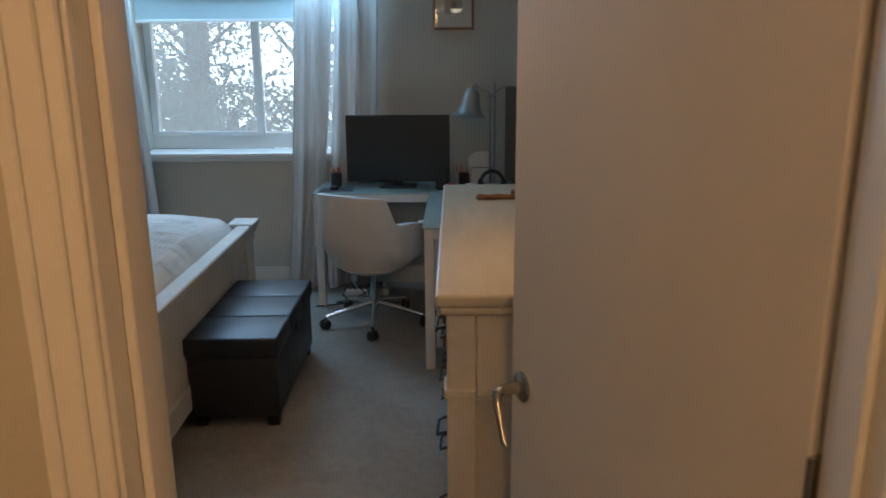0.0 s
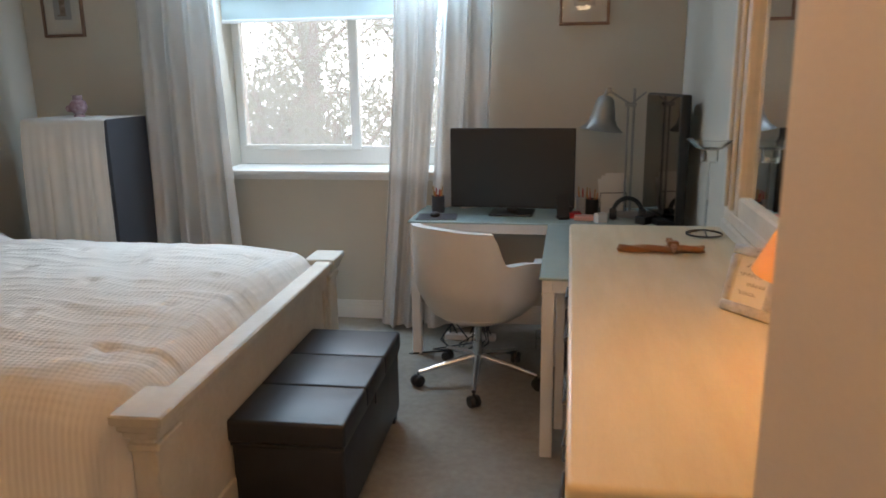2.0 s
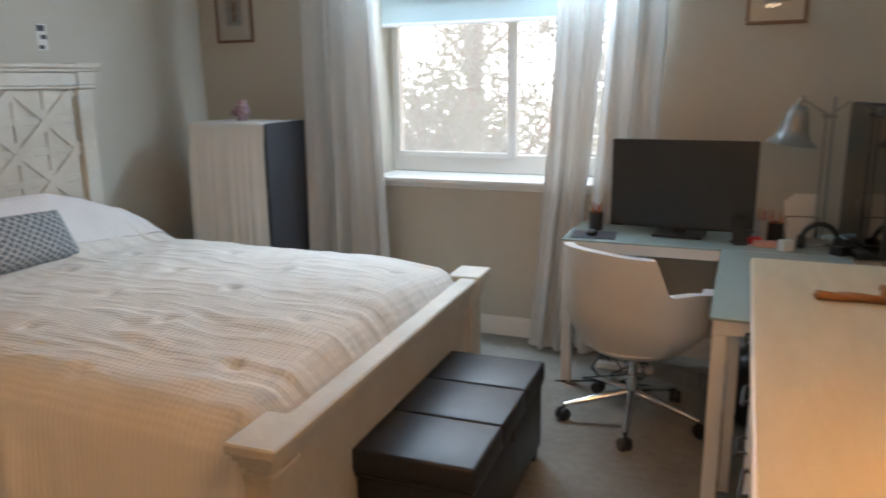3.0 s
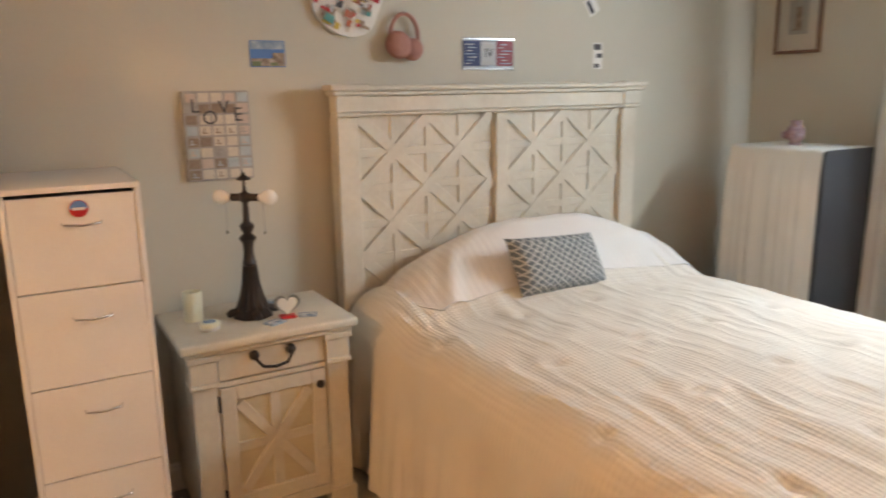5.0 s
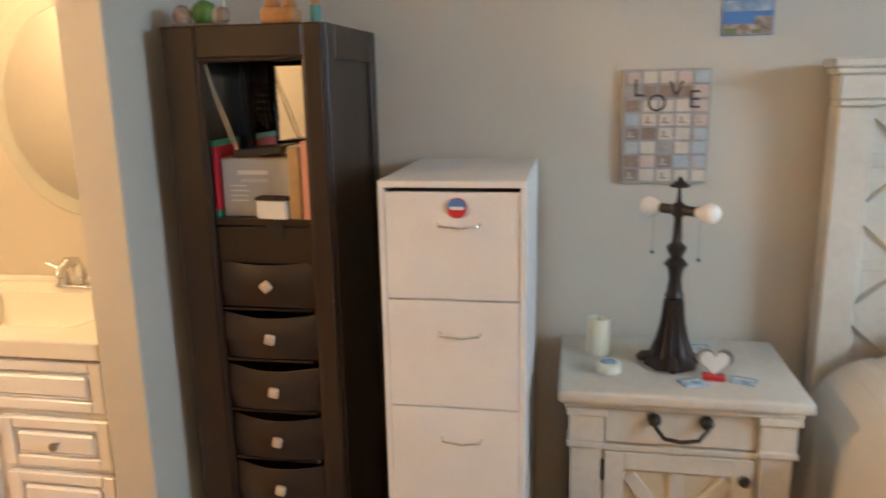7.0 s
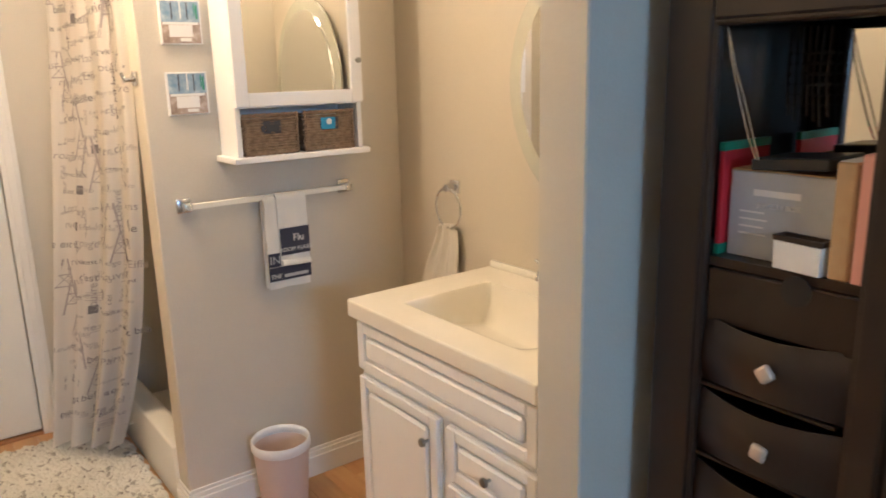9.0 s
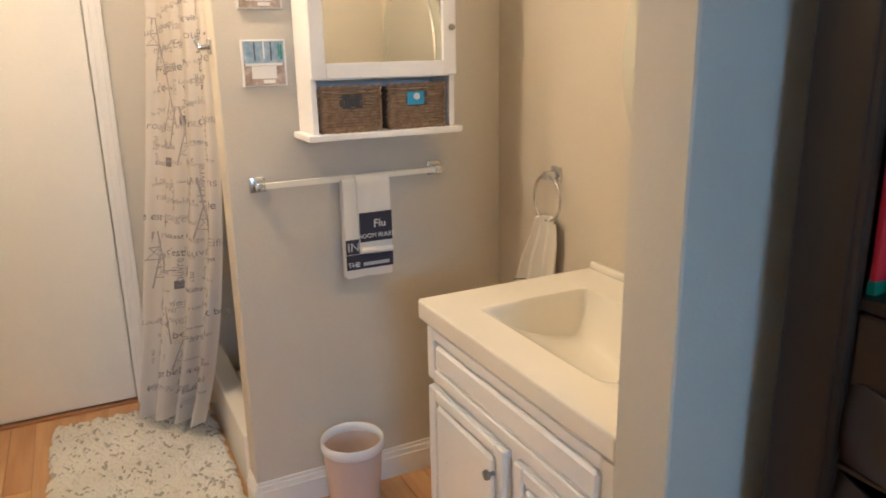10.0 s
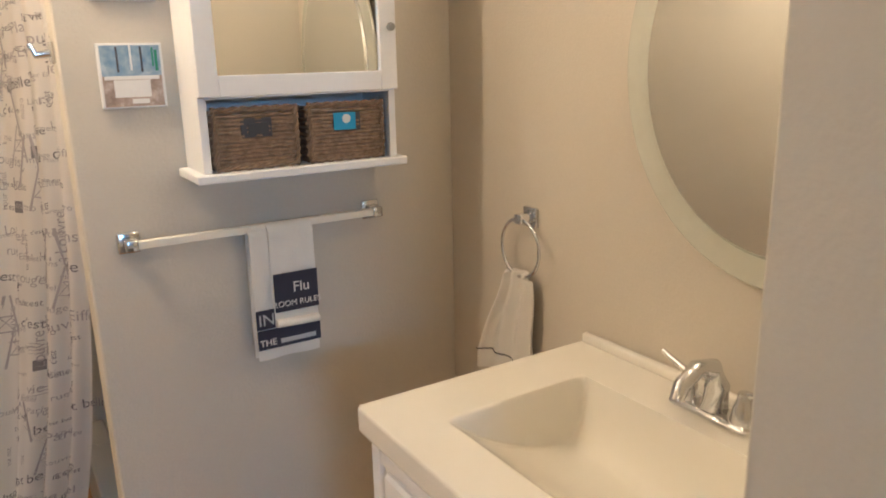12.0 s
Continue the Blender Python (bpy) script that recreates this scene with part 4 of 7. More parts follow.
for b in (((NSX1 - 0.056, y0, z0), (NSX1 - 0.04, y0 + 0.055, z1), 0.003), ((NSX1 - 0.056, y1 - 0.055, z0), (NSX1 - 0.04, y1, z1), 0.003),
          ((NSX1 - 0.056, y0 + 0.055, z1 - 0.055), (NSX1 - 0.04, y1 - 0.055, z1), 0.003), ((NSX1 - 0.056, y0 + 0.055, z0), (NSX1 - 0.04, y1 - 0.055, z0 + 0.055), 0.003)):
    npart("door_frame_piece", boxes(b), M_CREAM, "", None, ndoor)
npart("door_panel", boxes(((NSX1 - 0.0558, y0 + 0.055, z0 + 0.055), (NSX1 - 0.054, y1 - 0.055, z1 - 0.055))), M_CREAMTOP, "", None, ndoor)


def star(y0, y1, z0, z1, x, w):
    bm = bmesh.new()
    cy, cz = (y0 + y1) / 2, (z0 + z1) / 2
    H, W = z1 - z0, y1 - y0
    swap = Matrix(((0, 0, 1, 0), (1, 0, 0, 0), (0, 1, 0, 0), (0, 0, 0, 1)))
    for ang, L, t in ((math.atan2(H, W), math.hypot(H, W) - w, 0.013), (-math.atan2(H, W), math.hypot(H, W) - w, 0.011), (0, W, 0.008), (math.pi / 2, H, 0.0095)):
        g = box(bm, (-L / 2, -w / 2, 0), (L / 2, w / 2, t), 0.0015)
        bmesh.ops.transform(bm, matrix=Matrix.Translation((x, cy, cz)) @ swap @ Matrix.Rotation(ang, 4, "Z"), verts=g)
    return bm


npart("door_cross", star(y0 + 0.055, y1 - 0.055, z0 + 0.055, z1 - 0.055, NSX1 - 0.0545, 0.038), M_CREAM, "", None, ndoor)
npart("door_knob", lathe([(0, 0.0), (0.007, 0.0), (0.007, 0.012), (0.016, 0.018), (0.014, 0.028), (0, 0.03)], 18, m=Matrix.Translation((NSX1 - 0.04, y1 - 0.028, 0.535)) @ Matrix.Rotation(radians(90), 4, "Y")), M_IRON, "black iron knob", 50, ndoor)
for z in (0.16, 0.53):
    npart("hinge", boxes(((NSX1 - 0.052, y0 - 0.008, z - 0.03), (NSX1 - 0.037, y0 + 0.002, z + 0.03), 0.002)), M_IRON, "", None, ndoor)

# white filing cabinet
FC0, FC1, FCX0, FCX1, FCZ = 4.350, 4.732, -3.50, -2.94, 1.365
fc = thing("filing_cabinet", (-3.22, 4.56, 0), "tall white four-drawer filing cabinet beside the nightstand", "filing cabinet")
fm = Matrix.Translation((3.22, -4.56, 0))


def fpart(name, bm, material, label="", smooth=None, parent=None):
    bmesh.ops.transform(bm, matrix=fm, verts=bm.verts)
    return part(name, bm, material, parent or fc, label, smooth)


fpart("carcass", boxes(((FCX0, FC0, 0), (FCX1, FC0 + 0.016, FCZ - 0.018), 0.0015), ((FCX0, FC1 - 0.016, 0), (FCX1, FC1, FCZ - 0.018), 0.0015), ((FCX0, FC0, FCZ - 0.018), (FCX1, FC1, FCZ), 0.002), ((FCX0, FC0 + 0.016, 0.0), (FCX0 + 0.01, FC1 - 0.016, FCZ - 0.018)),
                   ((FCX0 + 0.01, FC0 + 0.016, 0.0), (FCX1 - 0.004, FC1 - 0.016, 0.05))), M_WHITE)
# Dark block behind the drawers puts shade into the gaps between them.
fpart("inner_shadow_gap", boxes(((FCX0 + 0.02, FC0 + 0.0165, 0.06), (FCX1 - 0.025, FC1 - 0.0165, FCZ - 0.03))), M_INK)
for k, (z0, z1) in enumerate(((1.053, 1.335), (0.752, 1.049), (0.449, 0.748), (0.06, 0.445))):
    g = 0.006 if k == 0 else 0.001
    dr = fpart("drawer", boxes(((FCX1 - 0.024, FC0 + 0.0175, z0), (FCX1 - 0.003 + (0 if k == 0 else 0.003), FC1 - 0.0175, z1), 0.0015)), M_WHITE)
    zc = z1 - 0.085 if k == 0 else z1 - 0.09
    fpart("drawer_handle", tube([(FCX1 - 0.004, 4.505, zc + 0.004), (FCX1 + 0.018, 4.51, zc + 0.002), (FCX1 + 0.022, 4.56, zc - 0.003), (FCX1 + 0.018, 4.61, zc + 0.002), (FCX1 - 0.004, 4.615, zc + 0.004)], 0.0038, 8), M_CHROME, "thin bowed chrome handle", 60, dr)
mag = thing("round_magnet", (FCX1 - 0.001, 4.556, 1.296), "small round red and blue badge on the filing cabinet", "badge")
R = Matrix.Rotation(radians(90), 4, "Y")
part("disc", lathe([(0, 0.0), (0.026, 0.0), (0.026, 0.003), (0.022, 0.005), (0, 0.005)], 28, m=R), M_RED, mag, smooth=40)
bm = bmesh.new()
vs = [bm.verts.new((0.0055, 0.0245 * math.cos(a), 0.0245 * math.sin(a))) for a in [math.pi * i / 16 for i in range(17)]]
bm.faces.new(vs)
part("blue_half", bm, M_BLUE, mag)
part("white_band", boxes(((0.0052, -0.018, -0.004), (0.0062, 0.018, 0.004))), M_PAPER, mag)

# armoire
AY0, AY1, AX0, AX1, AZ = 3.75, 4.20, -3.50, -3.00, 1.765
arm = thing("jewelry_armoire", (-3.25, 3.975, 0), "dark espresso tall narrow cabinet with an open upper compartment", "armoire")
am = Matrix.Translation((3.25, -3.975, 0))


def apart(name, bm, material, label="", smooth=None, parent=None):
    bmesh.ops.transform(bm, matrix=am, verts=bm.verts)
    return part(name, bm, material, parent or arm, label, smooth)


for k, b in enumerate((((AX0, AY0, 0), (AX1 - 0.02, AY0 + 0.018, AZ), 0.002), ((AX0, AY0 - 0.006, 0), (AX0 + 0.05, AY0, AZ), 0.002), ((AX1 - 0.07, AY0 - 0.006, 0), (AX1 - 0.02, AY0, AZ), 0.002))):
    apart("side_stile" if k else "side", boxes(b), M_ESPRESSO)
for k, b in enumerate((((AX0, AY1 - 0.018, 0), (AX1 - 0.02, AY1, AZ), 0.002), ((AX0, AY1, 0), (AX0 + 0.06, AY1 + 0.008, AZ), 0.002), ((AX1 - 0.09, AY1, 0), (AX1 - 0.02, AY1 + 0.008, AZ), 0.002), ((AX0 + 0.06, AY1, AZ - 0.09), (AX1 - 0.09, AY1 + 0.008, AZ), 0.002))):
    apart("side_stile" if k else "side", boxes(b), M_ESPRESSO)
apart("back", boxes(((AX0, AY0 + 0.018, 0), (AX0 + 0.012, AY1 - 0.018, AZ - 0.02))), M_ESPRESSO)
apart("top", boxes(((AX0, AY0 + 0.018, AZ - 0.02), (AX1 - 0.02, AY1 - 0.018, AZ), 0.002)), M_ESPRESSO)
apart("shelf", boxes(((AX0 + 0.012, AY0 + 0.018, 1.225), (AX1 - 0.03, AY1 - 0.018, 1.243))), M_ESPRESSO)
for y0, y1 in ((AY0, AY0 + 0.095), (AY1 - 0.052, AY1)):
    apart("face_frame", boxes(((AX1 - 0.02, y0, 0.0), (AX1, y1, AZ), 0.006, None, 2)), M_ESPRESSO)
apart("face_frame", boxes(((AX1 - 0.02, AY0 + 0.095, AZ - 0.085), (AX1 - 0.002, AY1 - 0.052, AZ), 0.005)), M_ESPRESSO)
apart("face_frame", boxes(((AX1 - 0.02, AY0 + 0.095, 0.0), (AX1 - 0.002, AY1 - 0.052, 0.12), 0.004)), M_ESPRESSO)
apart("face_frame", boxes(((AX1 - 0.03, AY0 + 0.085, 0.10), (AX1 - 0.006, AY0 + 0.105, AZ - 0.07), 0.008, None, 2)), M_ESPRESSO)
apart("face_frame", boxes(((AX1 - 0.03, AY1 - 0.062, 0.10), (AX1 - 0.006, AY1 - 0.042, AZ - 0.07), 0.008, None, 2)), M_ESPRESSO)
apart("face_frame", boxes(((AX1 - 0.03, AY0 + 0.095, AZ - 0.095), (AX1 - 0.006, AY1 - 0.052, AZ - 0.08), 0.006, None, 2)), M_ESPRESSO)

apart("back_mirror", boxes(((-3.275, AY0 + 0.02, 1.245), (-3.27, AY1 - 0.02, AZ - 0.06))), M_MIRROR, "mirror at the back of the open top")
apart("top_tray", boxes(((AX1 - 0.04, AY0 + 0.105, 1.115), (AX1 - 0.022, AY1 - 0.062, 1.222), 0.003)), M_ESPRESSO)
# Black disc on the tray front, in place of the notch's shaded inside.
apart("tray_notch", lathe([(0, 0), (0.028, 0), (0.028, 0.003), (0, 0.003)], 18, m=Matrix.Translation((AX1 - 0.0225, 4.03, 1.212)) @ Matrix.Rotation(radians(90), 4, "Y")), M_BLACK)
M_KNOB = blotchy("satin_nickel_knob", (0.62, 0.52, 0.42), (0.70, 0.60, 0.50), 0.3, 12, 80, 0.03, 0.0005, metal=0.5)
for zc in (1.06, 0.905, 0.745, 0.59, 0.435, 0.28):
    ya, yb = AY0 + 0.105, AY1 - 0.062

    def bow(u, v, zc=zc, ya=ya, yb=yb):
        y = ya + (yb - ya) * u
        x = AX1 - 0.035 + 0.030 * math.sin(math.pi * u) + 0.012 * math.sin(math.pi * v)
        return Vector((x, y, zc - 0.07 + 0.135 * v + 0.01 * math.sin(math.pi * u) * (v - 0.5) * -2))
    dr = apart("drawer", sheet(bow, 14, 8, 0.006), M_ESPRESSO, "", 50)
    kb = boxes(((AX1 + 0.006, 4.005, zc - 0.002), (AX1 + 0.018, 4.017, zc + 0.010), 0.002), ((AX1 + 0.018, 3.996, zc - 0.012), (AX1 + 0.034, 4.026, zc + 0.018), 0.006, None, 2))
    spin = Matrix.Translation((0, 4.011, zc + 0.003)) @ Matrix.Rotation(radians(40 if zc > 1 else 12 * math.sin(zc * 40)), 4, "X") @ Matrix.Translation((0, -4.011, -zc - 0.003))
    bmesh.ops.transform(kb, matrix=spin, verts=kb.verts)
    apart("knob", kb, M_KNOB, "square satin knob", 50, dr)
for zc in (1.06, 0.905, 0.745, 0.59, 0.435):
    apart("drawer_rail", boxes(((AX1 - 0.05, AY0 + 0.10, zc - 0.082), (AX1 - 0.02, AY1 - 0.08, zc - 0.074), 0.002)), M_ESPRESSO)

# ---- bathroom ----
VZ = 0.92
van = thing("vanity_unit", (-3.19, 3.14, 0), "white panelled vanity unit with a cream moulded basin top", "vanity")
vm = Matrix.Translation((3.19, -3.14, 0))


def vpart(name, bm, material, label="", smooth=None, parent=None):
    bmesh.ops.transform(bm, matrix=vm, verts=bm.verts)
    return part(name, bm, material, parent or van, label, smooth)


VX0, VX1, VY0, VY1 = -3.46, -2.86, 2.715, 3.555
bx0, bx1, by0, by1 = -3.31, -2.97, 2.86, 3.42
bm = bmesh.new()


def basin(u, v):
    """The top with its bowl sunk into it."""
    x, y = VX0 + (VX1 - VX0) * u, VY0 + (VY1 - VY0) * v
    t = min(1.0, max(0.0, (x - bx0) / (bx1 - bx0)))
    fx = math.sqrt(max(0.0, 1 - (1 - t / 0.16) ** 2)) if t < 0.16 else (1 - ((t - 0.16) / 0.84) ** 1.7) ** 0.9
    fy = min(smoothstep(by0, by0 + 0.02, y), 1 - smoothstep(by1 - 0.16, by1, y))
    d = 0.145 * fx * fy * (0.88 + 0.12 * smoothstep(by0, 3.15, y))
    return Vector((x, y, VZ - d))


top = sheet(basin, 130, 170, 0.0)
vpart("basin_top", top, M_SINK, "cream moulded basin and counter", 50)
vpart("counter_edge", boxes(((VX1 - 0.02, VY0, VZ - 0.055), (VX1 + 0.004, VY1, VZ - 0.0005), 0.006, None, 2), ((VX0, VY0 - 0.004, VZ - 0.055), (VX1 - 0.02, VY0 + 0.02, VZ - 0.0005), 0.005, None, 2)), M_SINK)
vpart("backsplash", boxes(((VX0, VY0 + 0.0, VZ - 0.002), (VX0 + 0.022, VY1, VZ + 0.022), 0.006, None, 2)), M_SINK, smooth=50)
vpart("carcass", boxes(((VX0 + 0.01, VY0 + 0.025, 0.09), (VX1 - 0.03, VY0 + 0.045, VZ - 0.055)), ((VX0 + 0.01, VY1 - 0.02, 0.09), (VX1 - 0.03, VY1, VZ - 0.055)), ((VX1 - 0.05, VY0 + 0.045, 0.09), (VX1 - 0.03, VY1 - 0.02, VZ - 0.055), 0.001), ((VX0 + 0.01, VY0 + 0.045, 0.0), (VX1 - 0.09, VY1 - 0.02, 0.11))), M_CABWHITE)


def raised(name, y0, y1, z0, z1):
    """A framed front with a groove round a raised field."""
    front = vpart(name, boxes(((VX1 - 0.03, y0, z0), (VX1 - 0.020, y1, z1), 0.001)), M_CABWHITE)
    for b in (((VX1 - 0.0205, y0, z0), (VX1 - 0.008, y0 + 0.038, z1), 0.004), ((VX1 - 0.0205, y1 - 0.038, z0), (VX1 - 0.008, y1, z1), 0.004), ((VX1 - 0.0205, y0 + 0.038, z0), (VX1 - 0.008, y1 - 0.038, z0 + 0.034), 0.004), ((VX1 - 0.0205, y0 + 0.038, z1 - 0.034), (VX1 - 0.008, y1 - 0.038, z1), 0.004)):
        vpart("frame_piece", boxes(b), M_CABWHITE, "", None, front)
    vpart("raised_field", boxes(((VX1 - 0.0205, y0 + 0.046, z0 + 0.042), (VX1 - 0.007, y1 - 0.046, z1 - 0.042), 0.010)), M_CABWHITE, "", None, front)
    return front


raised("false_drawer_front", VY0 + 0.03, VY1 - 0.01, 0.70, 0.855)
def vknob(y, z, parent):
    vpart("knob", lathe([(0, 0.0), (0.005, 0.0), (0.005, 0.012), (0.013, 0.018), (0.012, 0.026), (0, 0.029)], 18, m=Matrix.Translation((VX1 - 0.006, y, z)) @ Matrix.Rotation(radians(90), 4, "Y")), M_STEEL, "round nickel knob", 50, parent)


d1 = raised("cabinet_door", VY0 + 0.03, 3.155, 0.12, 0.675)
vknob(3.115, 0.60, d1)
d2 = raised("drawer_front", 3.195, VY1 - 0.01, 0.52, 0.675)
vknob(3.38, 0.60, d2)
d3 = raised("drawer_front", 3.195, VY1 - 0.01, 0.33, 0.50)
vknob(3.38, 0.415, d3)
d4 = raised("drawer_front", 3.195, VY1 - 0.01, 0.12, 0.31)
vknob(3.38, 0.215, d4)
vpart("drain", lathe([(0, 0.001), (0.012, 0.001), (0.014, 0.004), (0.022, 0.004), (0.026, 0.001), (0.026, -0.004), (0, -0.004)], 24, (-3.20, 3.185, basin((-3.20 - VX0) / (VX1 - VX0), (3.185 - VY0) / (VY1 - VY0)).z + 0.001)), M_CHROME, "chrome drain", 40)

tap = thing("basin_tap", (-3.385, 3.13, VZ), "chrome two-handled basin tap on the vanity top", "tap")
part("base_plate", boxes(((-0.03, -0.085, 0.0), (0.03, 0.085, 0.016), 0.010, None, 3)), M_CHROME, tap, smooth=60)
part("spout", tube([(0, 0, 0.015), (-0.004, 0, 0.06), (0.015, 0, 0.098), (0.055, 0, 0.108), (0.095, 0, 0.085), (0.105, 0, 0.062)], [0.026, 0.023, 0.020, 0.017, 0.015, 0.013], 18), M_CHROME, tap, smooth=60)
for s in (-1, 1):
    h = part("handle", lathe([(0.024, 0.012), (0.02, 0.04), (0.014, 0.055), (0.012, 0.07), (0, 0.072)], 20, (0, 0.062 * s, 0)), M_CHROME, tap, smooth=50)
    part("lever", tube([(0, 0.062 * s, 0.064), (0.02 * 0, 0.09 * s, 0.075), (0, 0.125 * s, 0.088)], [0.008, 0.006, 0.005], 10), M_CHROME, h, smooth=50)

# oval mirror
omir = thing("oval_mirror", (WESTB + 0.035, 3.19, 1.555), "frameless oval mirror with a wide frosted rim on the bathroom wall", "mirror", 2.5)


def oval(ry, rz, x0, x1, bv=0.0):
    bm = bmesh.new()
    n = 72
    rows = [(x0, 1.0), (x1 - bv, 1.0), (x1, 1.0 - bv / ry)]
    rr = [[bm.verts.new((x, ry * k * math.cos(2 * math.pi * i / n), rz * k * math.sin(2 * math.pi * i / n))) for i in range(n)] for x, k in rows]
    for a, b in zip(rr, rr[1:]):
        for i in range(n):
            bm.faces.new((a[i], a[(i + 1) % n], b[(i + 1) % n], b[i]))
    bm.faces.new(rr[0])
    bm.faces.new(rr[-1])
    return bm


part("rim", oval(0.352, 0.392, -0.019, -0.011, 0.003), blotchy("pale_rim_glass", (0.50, 0.50, 0.42), (0.56, 0.56, 0.48), 0.15, 3, 40, 0.01, 0.0005), omir, "pale frosted rim")
part("mirror_pane", oval(0.295, 0.335, -0.012, 0.0, 0.006), M_MIRROR, omir, "bevelled mirror pane")

# wall cabinet
CX0, CX1, CY0, CY1 = -3.20, -2.72, TOW + 0.003, 2.285
cab = thing("wall_cabinet", (-2.96, 2.2, 1.31), "white wall cabinet with a mirrored door and open shelf", "wall cabinet")
cm = Matrix.Translation((2.96, -2.2, -1.31))


def cpart(name, bm, material, label="", smooth=None, parent=None):
    bmesh.ops.transform(bm, matrix=cm, verts=bm.verts)
    return part(name, bm, material, parent or cab, label, smooth)


for b in (((CX0, CY0, 1.335), (CX0 + 0.018, CY1, 1.985), 0.001), ((CX1 - 0.018, CY0, 1.335), (CX1, CY1, 1.985), 0.001)):
    cpart("side", boxes(b), M_CABWHITE)
cpart("back", boxes(((CX0 + 0.018, CY0, 1.335), (CX1 - 0.018, CY0 + 0.008, 1.985))), M_CABWHITE)
cpart("shelf", boxes(((CX0 + 0.018, CY0 + 0.008, 1.495), (CX1 - 0.018, CY1 - 0.002, 1.51))), M_CABWHITE)
cpart("top", boxes(((CX0, CY0, 1.985), (CX1, CY1, 2.0))), M_CABWHITE)
cpart("base_board", boxes(((CX0 - 0.02, CY0, 1.315), (CX1 + 0.02, CY1 + 0.02, 1.335), 0.003)), M_CABWHITE)
cpart("cornice", boxes(((CX0 - 0.02, CY0, 2.0), (CX1 + 0.02, CY1 + 0.02, 2.02), 0.003)), M_CABWHITE)
cd = cpart("door", boxes(((CX0, CY1 + 0.001, 1.50), (CX0 + 0.045, CY1 + 0.018, 1.98), 0.002)), M_CABWHITE)
for b in (((CX1 - 0.045, CY1 + 0.001, 1.50), (CX1, CY1 + 0.018, 1.98), 0.002), ((CX0 + 0.045, CY1 + 0.001, 1.50), (CX1 - 0.045, CY1 + 0.018, 1.545), 0.002), ((CX0 + 0.045, CY1 + 0.001, 1.935), (CX1 - 0.045, CY1 + 0.018, 1.98), 0.002)):
    cpart("frame_piece", boxes(b), M_CABWHITE, "", None, cd)
cpart("mirror_pane", boxes(((CX0 + 0.045, CY1 + 0.006, 1.545), (CX1 - 0.045, CY1 + 0.010, 1.935))), M_MIRROR, "", None, cd)
cpart("knob", lathe([(0, 0.0), (0.004, 0.0), (0.004, 0.01), (0.010, 0.014), (0.009, 0.021), (0, 0.023)], 16, m=Matrix.Translation((CX0 + 0.022, CY1 + 0.018, 1.645)) @ Matrix.Rotation(radians(-90), 4, "X")), M_STEEL, "", 50, cd)

M_WICKER = blotchy("brown_wicker", (0.15, 0.095, 0.055), (0.34, 0.23, 0.14), 0.7, 40, 120, 0.4, 0.002)


def wicker(x, label):
    bk = thing("wicker_basket", (x, 2.215, 1.3355), label, "basket", 0, "baskets in the cabinet")
    w, d, h = 0.198, 0.118, 0.142
    part("lining", boxes(((-w / 2 + 0.004, -d / 2 + 0.004, 0), (w / 2 - 0.004, d / 2 - 0.004, h - 0.03))), M_WICKER, bk)
    bm = bmesh.new()
    rows, n = 14, 19
    for r in range(rows):
        z = 0.012 + (h - 0.024) * r / (rows - 1)
        tube([(-w / 2 + 0.008 + (w - 0.016) * i / (n - 1), d / 2 - 0.002 + (0.0035 if (i // 2 + r // 2) % 2 else -0.0020), z) for i in range(n)], 0.0042, 6, bm)
        for sx in (-1, 1):
            tube([(sx * (w / 2 - 0.001 + (0.003 if (i + r) % 2 else -0.001)), -d / 2 + d * i / 6, z) for i in range(7)], 0.0045, 5, bm)
    part("weave", bm, M_WICKER, bk, "woven brown fibre", 60)
    bm = bmesh.new()
    for k, (p, q) in enumerate((((-w / 2, 0.006), (w / 2, 0.006)), ((-w / 2, h - 0.006), (w / 2, h - 0.006)), ((-w / 2 + 0.005, 0.006), (-w / 2 + 0.005, h - 0.006)), ((w / 2 - 0.005, 0.006), (w / 2 - 0.005, h - 0.006)))):
        for ph in (0, math.pi):
            tube([(p[0] + (q[0] - p[0]) * i / 28 + (0.0035 * math.cos(ph + i * 0.9) if k > 1 else 0), d / 2 + 0.003 + 0.003 * math.sin(ph + i * 0.9), p[1] + (q[1] - p[1]) * i / 28 + (0.0035 * math.cos(ph + i * 0.9) if k < 2 else 0)) for i in range(29)], 0.0036, 6, bm)
    part("braided_rim", bm, M_WICKER, bk, "braided brown rim", 60)
    # Dark patch on the weave, painting the shade inside the handle hole.
    part("handle_hole", boxes(((-0.036, d / 2 + 0.002, 0.072), (0.036, d / 2 + 0.0045, 0.115), 0.001)), M_INK, bk)
    return bk


b1 = wicker(-2.847, "brown wicker basket with a dark tag, on the cabinet shelf")
part("tag", boxes(((-0.028, 0.0645, 0.078), (0.020, 0.067, 0.104), 0.001)), M_SHELF, b1)
b2 = wicker(-3.070, "brown wicker basket with a blue tag, on the cabinet shelf")
part("blue_label", boxes(((-0.022, 0.0652, 0.074), (0.036, 0.067, 0.115), 0.001)), shader("bright_blue", (0.03, 0.30, 0.55), 0.4)[0], b2)
part("white_shape", lathe([(0, 0), (0.011, 0), (0.011, 0.001), (0, 0.001)], 18, m=Matrix.Translation((0.003, 0.0672, 0.10)) @ Matrix.Rotation(radians(-90), 4, "X")), M_PAPER, b2)

# towel rail and towel
rail = thing("towel_rail", (-2.88, TOW, 1.175), "chrome and ivory towel rail on the bathroom wall", "towel rail")
